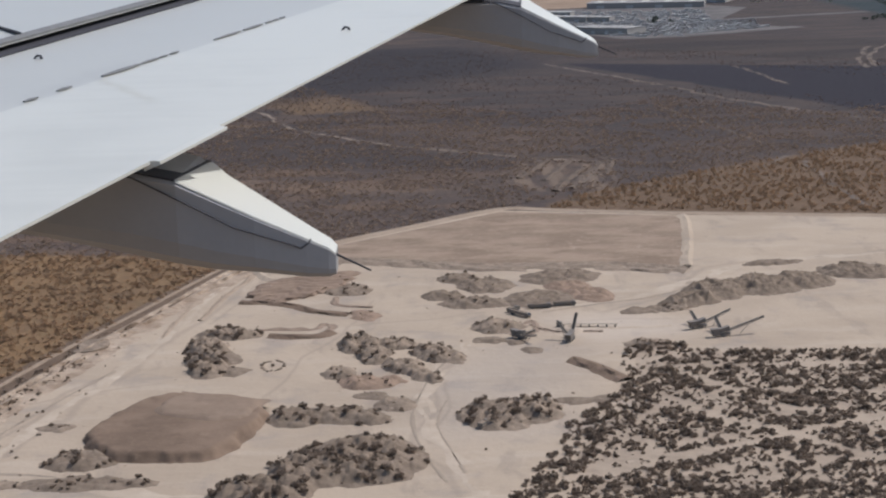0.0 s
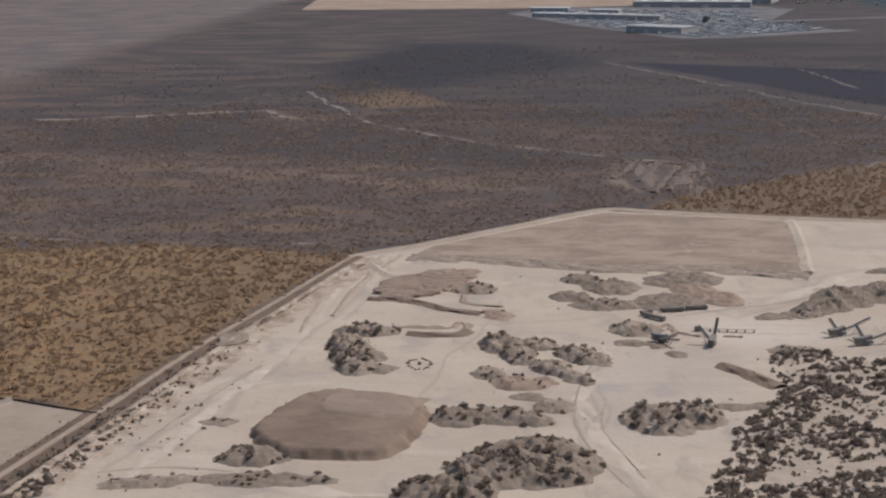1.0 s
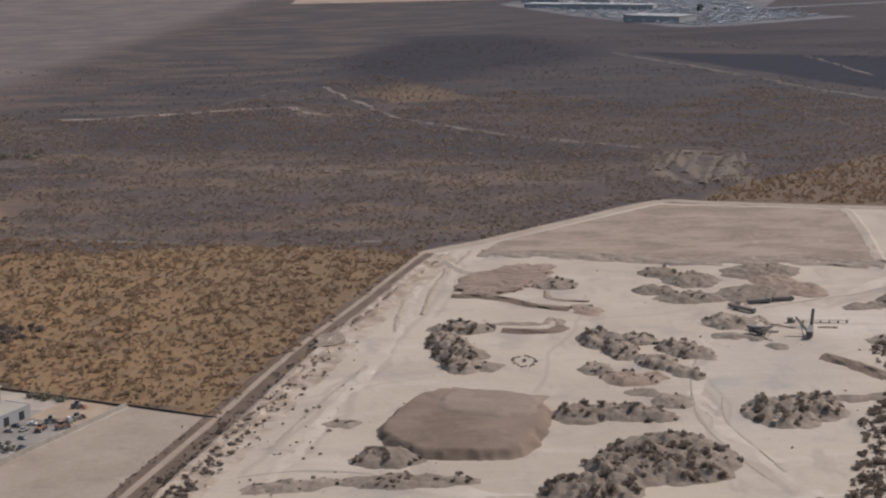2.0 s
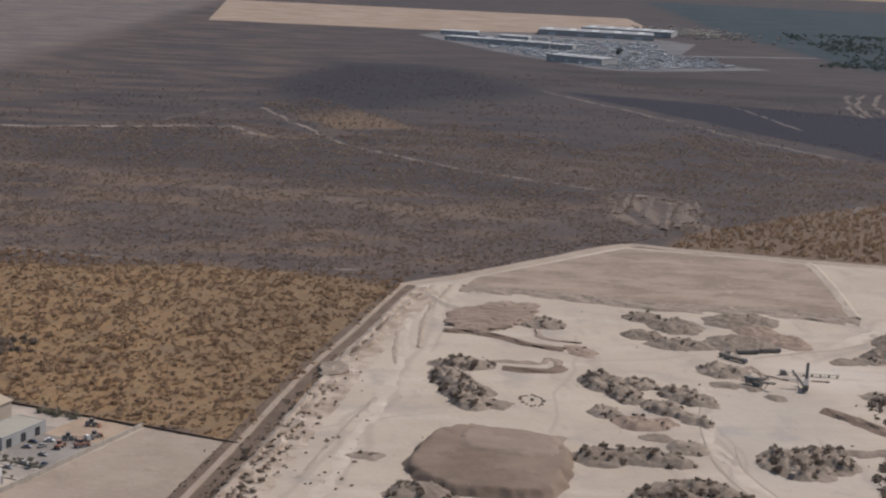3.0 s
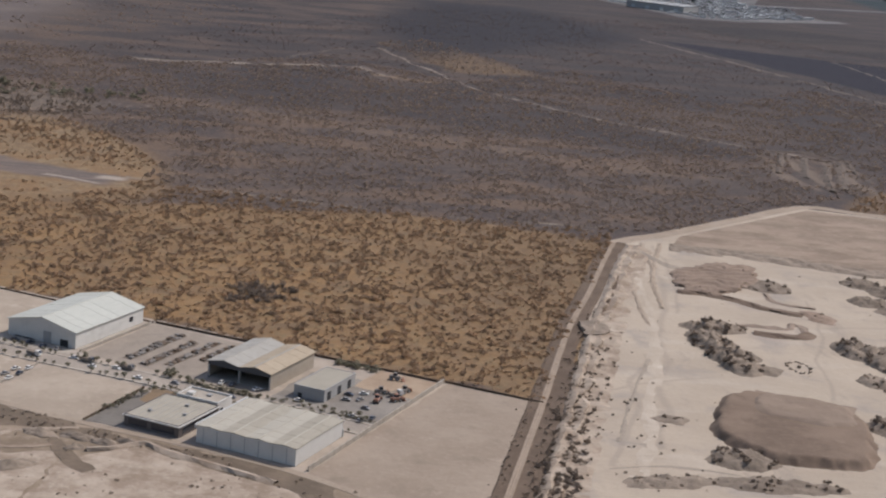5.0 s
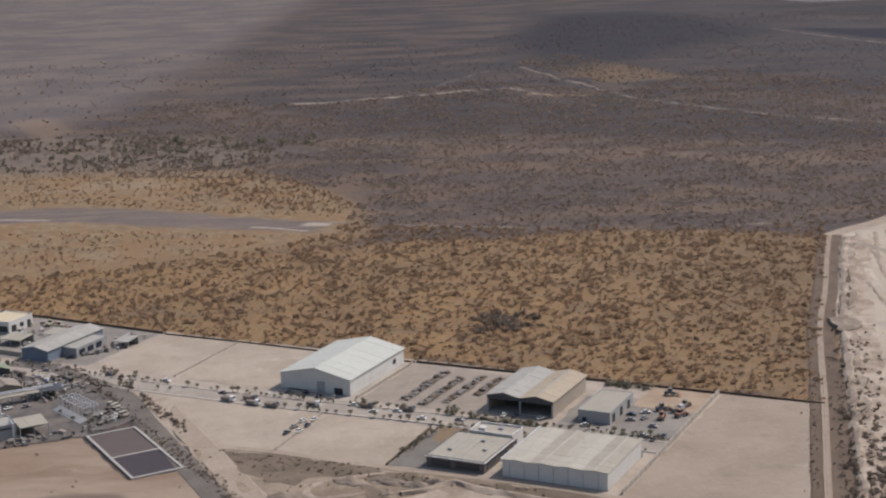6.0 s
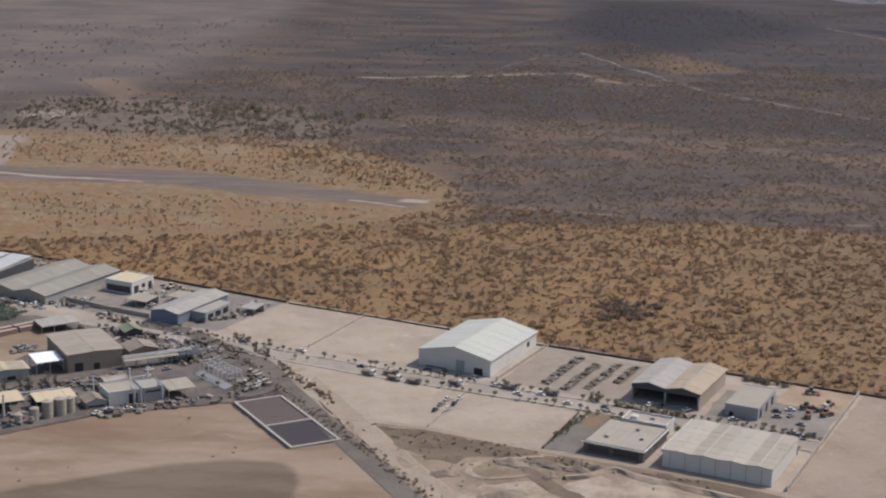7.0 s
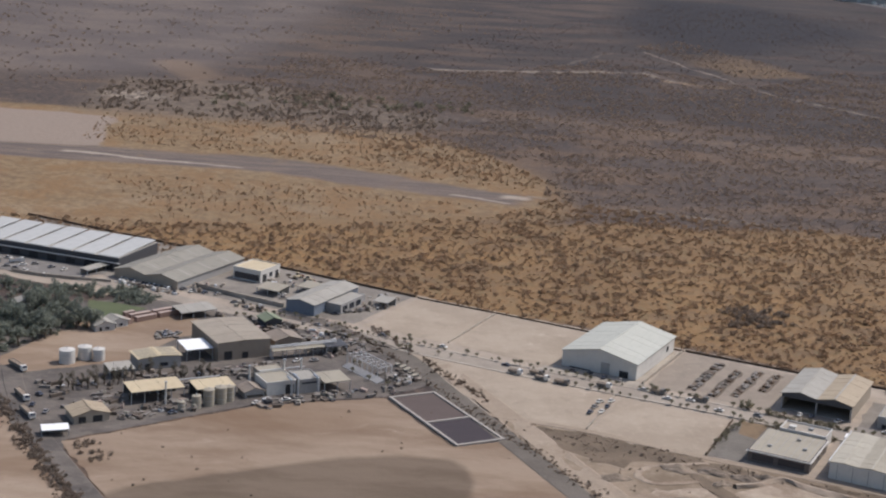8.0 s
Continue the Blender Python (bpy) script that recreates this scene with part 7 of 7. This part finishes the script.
for k in range(7):
    part("trestle", prism([(4.6 * k + 0.6, 0), (4.6 * k + 1.0, 1.5), (4.6 * k + 1.3, 1.5), (4.6 * k + 1.7, 0)], -0.6, 0.6), MACHINE, t)
part("drive_head", box(-2.5, 0.4, -1.3, 1.3, 0, 2.8, 0.1), MACHINE, t)
for x, y, g, L in ((50, 868, 40, 8), (55, 852, -52, 15), (68, 873, 5, 13), (82, 877, 5, 12), (24, 660, 60, 7)):
    truck(pose(x, y, 0.15, 0, 0, g), MACHINE, MACHINE, "dusty dark dump lorry on the quarry haul road", L, 1.5)
t = thing("rubble_ring", pose(-77, 768, 0.12), "ring of loose rubble on the quarry floor", "rubble")
for k in range(26):
    a = k * 0.2417 + rng.uniform(-0.1, 0.1)
    b = rng.uniform(0.35, 0.8)
    part("rock", box(-b, b * 1.2, -b * 0.8, b, -0.1, rng.uniform(0.3, 0.9), 0.2), SPOIL, t).matrix_basis = pose(5.4 * math.cos(a) + rng.uniform(-0.6, 0.6), 9.5 * math.sin(a) + rng.uniform(-0.8, 0.8), 0, 0, 0, rng.uniform(0, 180))
part("rock", box(-0.9, 0.9, -0.8, 0.8, -0.1, 1.5, 0.4), SPOIL, t)

# ---- far factory estate ----
FARC = soil("far_hardstanding", (0.14, 0.128, 0.12), (0.09, 0.083, 0.08), (0.21, 0.195, 0.18), 0.012, 0.05, (0.5, 1.2, 1), -0.3, 0.5)
sheet("hardstanding", [(225, 3330), (380, 2945), (480, 2960), (720, 3150), (640, 3420), (800, 3900), (700, 4120), (195, 4000), (100, 3790)], 0.5, FARC, "pale paved works ground far across the plain")
sheet("paved_strip", [(640, 3420), (1010, 3560), (1000, 3600), (640, 3460)], 0.5, FARC, "pale access strip beyond the works")
sheet("paved_strip", [(480, 2950), (760, 3130), (740, 3165), (560, 3080)], 0.7, FARC, "pale access strip beyond the works")
sheet("tan_ground", [(-400, 4000), (195, 4010), (800, 4250), (900, 5200), (-400, 5200)], 0.4, LOT_DARK, "wide bare tan ground on the horizon side")


def far_works(x, y, turn, w, d, h, roof, label):
    """A large plain works hall: walls, eaves, roof lights and doors."""
    t = thing("works_hall", pose(x, y, 0.3, 0, 0, turn), label, "factory", "far works halls")
    part("wall", box(0, w, 0, d, 0, h), GREY_WALL, t)
    part("roof", box(-0.8, w + 0.8, -0.8, d + 0.8, h, h + 1.0), roof, t)
    for k in range(5):
        part("roof_light", box(w * (k + 0.3) / 5, w * (k + 0.6) / 5, d * 0.1, d * 0.9, h + 1.0, h + 1.4), FACTORY_ROOF, t)
    for k in range(4):
        part("door", box(w * (k + 0.35) / 4, w * (k + 0.6) / 4, -0.2, 0.05, 0, h * 0.55), STEEL, t)
    return t


for x, y, g, w, d, h, rf in ((303, 3130, -38, 122, 70, 12, FAR_ROOF), (425, 4030, -12, 290, 130, 13, FAR_ROOF), (570, 4230, -20, 240, 140, 13, FAR_ROOF), (215, 3560, -28, 170, 60, 11, FAR_ROOF), (330, 3500, -20, 90, 50, 10, FAR_ROOF), (150, 3640, -30, 90, 40, 9, FACTORY_ROOF), (160, 3850, -10, 90, 50, 9, FACTORY_ROOF), (290, 3760, -20, 70, 40, 9, FACTORY_ROOF)):
    far_works(x, y, g, w, d, h, rf, "wide far-off works hall with pale roof and blue-grey walls")
bm = bmesh.new()
for k in range(900):
    u, v = rng.random(), rng.random()
    x, y = 400 + 260 * u + 60 * v, 3030 + 330 * v + 90 * u
    if rng.random() < 0.75:
        add_box(bm, x, x + 6, y, y + 3, 0.5, 2.2)
bm2 = bmesh.new()
for k in range(1100):
    x, y = rng.uniform(180, 700), rng.uniform(2990, 3950)
    if inside(np.array([x]), np.array([y]), [(245, 3330), (390, 2975), (480, 2990), (690, 3160), (620, 3420), (680, 3850), (215, 3900), (140, 3790)])[0]:
        L = rng.uniform(5, 16)
        add_box(bm2, x, x + L, y, y + rng.uniform(3, 9), 0.5, rng.uniform(2, 4.5))
tagged(link_mesh("stored_goods", bm2, FACTORY_ROOF), "pale goods and lorries standing about the far works", "goods", "", "stuff")
tagged(link_mesh("parked_vehicles", bm, CAR_GREY), "hundreds of pale vehicles parked in the far works lot", "vehicles", "", "stuff")
bm = bmesh.new()
for k in range(260):
    x, y = rng.gauss(930, 70), rng.gauss(4420, 120)
    s = rng.uniform(6, 12)
    add_box(bm, x, x + s, y, y + s, 0, rng.uniform(3, 6))
tagged(link_mesh("far_houses", bm, TAN_WALL), "cluster of tiny far-off houses", "houses", "", "stuff")
scatter("far_trees", np.concatenate([spots_in([(900, 3280), (2600, 2900), (3600, 4600), (1250, 4700), (1080, 3600)], 21, 3, 7.5, 41, 0, 0.5, 0.004), spots_in([(440, 3330), (560, 3330), (560, 3400), (440, 3400)], 60, 9, 13, 42)]), FAR_LEAVES, "far dark trees in lines and clumps", "trees", "near", 41, 0.8)

# ---- from plan units to metres ----
for me in bpy.data.meshes:
    me.transform(Matrix.Scale(SITE, 4))
for ob in bpy.data.objects:
    if ob.type in {"MESH", "EMPTY"}:
        m = ob.matrix_basis.copy()
        m.translation = m.translation * SITE
        ob.matrix_basis = m

# ---- the aircraft's wing ----
WING_WHITE = Graph("wing_paint", 0.35, 0.0, 0.5)
_p = WING_WHITE.obj()
_f = WING_WHITE.m("MULTIPLY_ADD", WING_WHITE.noise(_p, 0.9, 4), 0.7, WING_WHITE.m("MULTIPLY", WING_WHITE.noise(WING_WHITE.vec(_p, (0.4, 4, 1), 0.3), 2.0, 4), 0.3))
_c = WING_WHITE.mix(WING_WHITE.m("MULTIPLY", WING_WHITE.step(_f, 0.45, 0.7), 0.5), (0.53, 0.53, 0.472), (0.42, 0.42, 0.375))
_w = WING_WHITE.xyz(WING_WHITE.add(_p, WING_WHITE.noise(_p, 4.0, 3, 0.6, True), 0.12))
_c = WING_WHITE.mix(WING_WHITE.m("MULTIPLY", WING_WHITE.line(_w, (-2.07, 9.88), (-1.50, 8.9), 0.05, 0.05), 0.35), _c, (0.32, 0.29, 0.20))
_c = WING_WHITE.mix(WING_WHITE.m("MULTIPLY", WING_WHITE.line(_w, (-2.20, 9.1), (-1.85, 10.1), 0.12, 0.1), 0.5), _c, (0.27, 0.27, 0.26))
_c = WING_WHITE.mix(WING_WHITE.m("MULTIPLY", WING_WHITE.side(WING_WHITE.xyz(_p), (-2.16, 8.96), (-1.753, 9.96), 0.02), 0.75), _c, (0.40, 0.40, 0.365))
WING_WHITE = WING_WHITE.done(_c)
# Grey fairing paint, darkened to carry the shade on the fairing's sides.
FAIRING_SHADED_GREY = paint("shaded_fairing_paint", (0.30, 0.30, 0.30), (0.26, 0.26, 0.26), 0.5, 0, 2.0, 0.6, 0.3)
# Dark seals and fittings; also painted shade in the hinge gap and cove.
SEAL_AND_SHADE = paint("dark_seal_and_shade", (0.035, 0.035, 0.042), (0.055, 0.055, 0.06), 0.8, 0, 3.0)
SCUFF = paint("worn_primer", (0.15, 0.15, 0.145), (0.24, 0.24, 0.225), 0.7, 0, 6.0)
wing = thing("aircraft_wing", pose(0, 0, 105.72), "white aircraft wing with grey flap track fairings", "wing")


def skin(y):
    """The height of the wing's upper skin at a distance y out from the window."""
    return -1.7 + 0.09 * y


def wing_panel(name, front, back, y0, y1, lift, thick, mat, n=8):
    """A tapering panel between two lines, given as x at y = 0 and slope."""
    bm = bmesh.new()
    rows = []
    for i in range(n + 1):
        y = y0 + (y1 - y0) * i / n
        a, b = front[0] + front[1] * y, back[0] + back[1] * y
        row = []
        for k in range(7):
            u = k / 6
            row.append(bm.verts.new((a + (b - a) * u, y, skin(y) + lift + 0.004 * math.sin(math.pi * u))))
        for k in range(7):
            u = 1 - k / 6
            row.append(bm.verts.new((a + (b - a) * u, y, skin(y) + lift - 0.015 - thick * (1 - u))))
        rows.append(row)
    for a, b in zip(rows, rows[1:]):
        for k in range(14):
            bm.faces.new((a[k], a[(k + 1) % 14], b[(k + 1) % 14], b[k]))
    bm.faces.new(rows[0])
    bm.faces.new(rows[-1])
    bmesh.ops.recalc_face_normals(bm, faces=bm.faces)
    return part(name, bm, mat, wing)


TE = (-3.605, 0.3142)
HINGE = (-6.772, 0.3846)
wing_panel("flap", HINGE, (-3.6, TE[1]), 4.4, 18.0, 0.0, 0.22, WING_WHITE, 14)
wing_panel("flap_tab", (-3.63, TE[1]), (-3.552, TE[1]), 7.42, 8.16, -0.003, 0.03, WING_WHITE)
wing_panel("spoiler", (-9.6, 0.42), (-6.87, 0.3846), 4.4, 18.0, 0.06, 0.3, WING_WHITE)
wing_panel("spoiler_lip", (-7.0, 0.3846), (-6.868, 0.3846), 4.4, 18.0, 0.068, 0.02, SCUFF)
part("panel_gap", tube((-3.09, 11.62, skin(11.62) + 0.065), (-2.72, 11.05, skin(11.05) + 0.075), 0.014, n=5), SEAL_AND_SHADE, wing)
# Near-black strip standing in for the shade between spoiler and flap.
bm = bmesh.new()
for y in (4.4, 18.0):
    for dx, dz in ((-0.25, -0.1), (-0.25, 0.012), (-0.01, 0.012), (0.0, -0.1)):
        bm.verts.new((-6.765 + 0.3846 * y + dx, y, skin(y) + dz))
bm.verts.ensure_lookup_table()
for i in range(4):
    bm.faces.new([bm.verts[k] for k in (i, (i + 1) % 4, 4 + (i + 1) % 4, 4 + i)])
bmesh.ops.recalc_face_normals(bm, faces=bm.faces)
part("hinge_seal", bm, SEAL_AND_SHADE, wing)
for y, L, w in ((8.985, 0.13, 0.04), (9.29, 0.14, 0.04), (9.86, 0.42, 0.06), (10.18, 0.2, 0.04), (10.33, 0.09, 0.03), (10.45, 0.1, 0.035), (11.0, 0.12, 0.025), (11.16, 0.28, 0.045), (11.47, 0.28, 0.045), (11.7, 0.1, 0.03), (11.8, 0.08, 0.03), (11.9, 0.08, 0.03), (12.9, 0.12, 0.03), (13.05, 0.12, 0.03)):
    bm = bmesh.new()
    d = Vector((0.407, 1, 0.09)).normalized()
    c = Vector((-2.19 + 0.407 * (y - 8.96), y, skin(y) + 0.008))
    s = Vector((d.y, -d.x, 0)) * w / 2
    vs = [bm.verts.new(q) for q in (c - d * L / 2 - s * 0.4, c - d * L / 2 + s * 0.4, c + s, c + d * L / 2 + s * 0.4, c + d * L / 2 - s * 0.4, c - s)]
    bm.faces.new(vs)
    r = bmesh.ops.extrude_face_region(bm, geom=bm.faces[:])
    for v in r["geom"]:
        if isinstance(v, bmesh.types.BMVert):
            v.co.z += 0.006
    bmesh.ops.recalc_face_normals(bm, faces=bm.faces)
    part("worn_seal", bm, SCUFF, wing)
for x, y in ((-2.487, 10.428), (-0.528, 11.264)):
    bm = tube((x, y, skin(y)), (x + 0.02, y, skin(y) + 0.022), 0.007, n=6)
    tube((x + 0.02, y, skin(y) + 0.022), (x + 0.045, y - 0.01, skin(y) + 0.02), 0.007, n=6, bm=bm)
    tube((x + 0.045, y - 0.01, skin(y) + 0.02), (x + 0.055, y - 0.02, skin(y) - 0.002), 0.009, n=6, bm=bm)
    part("bracket", bm, SEAL_AND_SHADE, wing)


def fairing(dx, dy, dz, k, bank=0.0):
    """A canoe-shaped flap track fairing: grey shell with shade painted in, a flat top skin, a seam and a rod."""

    def at_fairing(x, y, z):
        return Vector(((x + 1.24) * k - 1.24 + dx, 8.09 + (y - 8.09) * k + dy, (z + 1.18 + (y - 7.8) * bank) * k - 1.18 + dz))

    stations = ((-3.2, -1.24, -1.28, 0.03, 8.2), (-2.6, -1.16, -1.38, 0.25, 8.2), (-1.94, -1.15, -1.47, 0.40, 8.25), (-1.44, -1.14, -1.58, 0.46, 8.27), (-1.22, -1.19, -1.63, 0.465, 8.265), (-1.05, -1.284, -1.665, 0.375, 8.21), (-0.85, -1.393, -1.69, 0.295, 8.17), (-0.6, -1.53, -1.735, 0.175, 8.14), (-0.49, -1.592, -1.745, 0.13, 8.14), (-0.455, -1.625, -1.735, 0.11, 8.14))
    bm = bmesh.new()
    rows = []
    for x, zt, zb, w, yc in stations:
        rows.append([bm.verts.new(at_fairing(x, yc + a * w, zb + (zt - zb) * v)) for a, v in ((-0.94, 0.12), (-1, 0.3), (-1, 0.95), (-0.96, 1), (0.96, 1), (1, 0.95), (1, 0.3), (0.94, 0.12), (0.75, 0), (-0.75, 0))])
    for a, b in zip(rows, rows[1:]):
        for i in range(10):
            bm.faces.new((a[i], a[(i + 1) % 10], b[(i + 1) % 10], b[i]))
    bm.faces.new(rows[0])
    bm.faces.new(rows[-1])
    bmesh.ops.recalc_face_normals(bm, faces=bm.faces)
    f = part("track_fairing", bm, FAIRING_SHADED_GREY, wing, "canoe-shaped fairing, grey with shade painted in")
    bm = bmesh.new()
    rows = []
    for x, zt, zb, w, yc in stations[4:]:
        rows.append([bm.verts.new(at_fairing(x + (0.07 if a > 0 and x < -1.2 else 0.0), yc + a * w, zt + z - (0.038 if a > 0 and x < -1.2 else 0.0))) for a, z in ((-0.985, -0.004), (-0.97, 0.005), (0.97, 0.005), (0.985, -0.004))])
    for a, b in zip(rows, rows[1:]):
        for i in range(3):
            bm.faces.new((a[i], a[i + 1], b[i + 1], b[i]))
    bm.faces.new(rows[0])
    bm.faces.new(rows[-1])
    bmesh.ops.recalc_face_normals(bm, faces=bm.faces)
    part("top_skin", bm, WING_WHITE, f, "white upper skin")
    # Dark panel added as painted shade where the top runs under the flap.
    bm = bmesh.new()
    rows = [[bm.verts.new(at_fairing(x + (0.068 if a > 0 and x > -1.3 else 0.0), yc + a * w, zt + 0.004 + z - (0.037 if a > 0 and x > -1.3 else 0.0))) for a, z in ((-0.98, -0.006), (-0.97, 0.002), (0.97, 0.002), (0.98, -0.006))] for x, zt, w, yc in ((-2.2, -1.152, 0.35, 8.23), (-1.44, -1.14, 0.46, 8.27), (-1.222, -1.189, 0.465, 8.265))]
    for a, b in zip(rows, rows[1:]):
        for i in range(3):
            bm.faces.new((a[i], a[i + 1], b[i + 1], b[i]))
    bmesh.ops.recalc_face_normals(bm, faces=bm.faces)
    part("cove_seal", bm, SEAL_AND_SHADE, f, "dark panel painted as shade under the flap edge")
    bm = bmesh.new()
    line = ((-1.62, 7.79, -1.10), (-1.423, 7.79, -1.166), (-1.167, 7.79, -1.303), (-0.95, 7.83, -1.435), (-0.75, 7.89, -1.515), (-0.66, 7.93, -1.555), (-0.625, 7.955, -1.575), (-0.59, 7.965, -1.555), (-0.575, 7.985, -1.535))
    for p, q in zip(line, line[1:]):
        tube(at_fairing(*p), at_fairing(*q), 0.0045 * k, n=5, bm=bm)
    part("seam", bm, SEAL_AND_SHADE, f)
    part("static_wick", tube(at_fairing(-0.46, 8.11, -1.64), at_fairing(-0.276, 8.02, -1.715), 0.007, 0.005, 6), SEAL_AND_SHADE, f)


fairing(0, 0, 0, 1.0)
fairing(2.09, 5.55, 0.52, 0.86, 0.12)
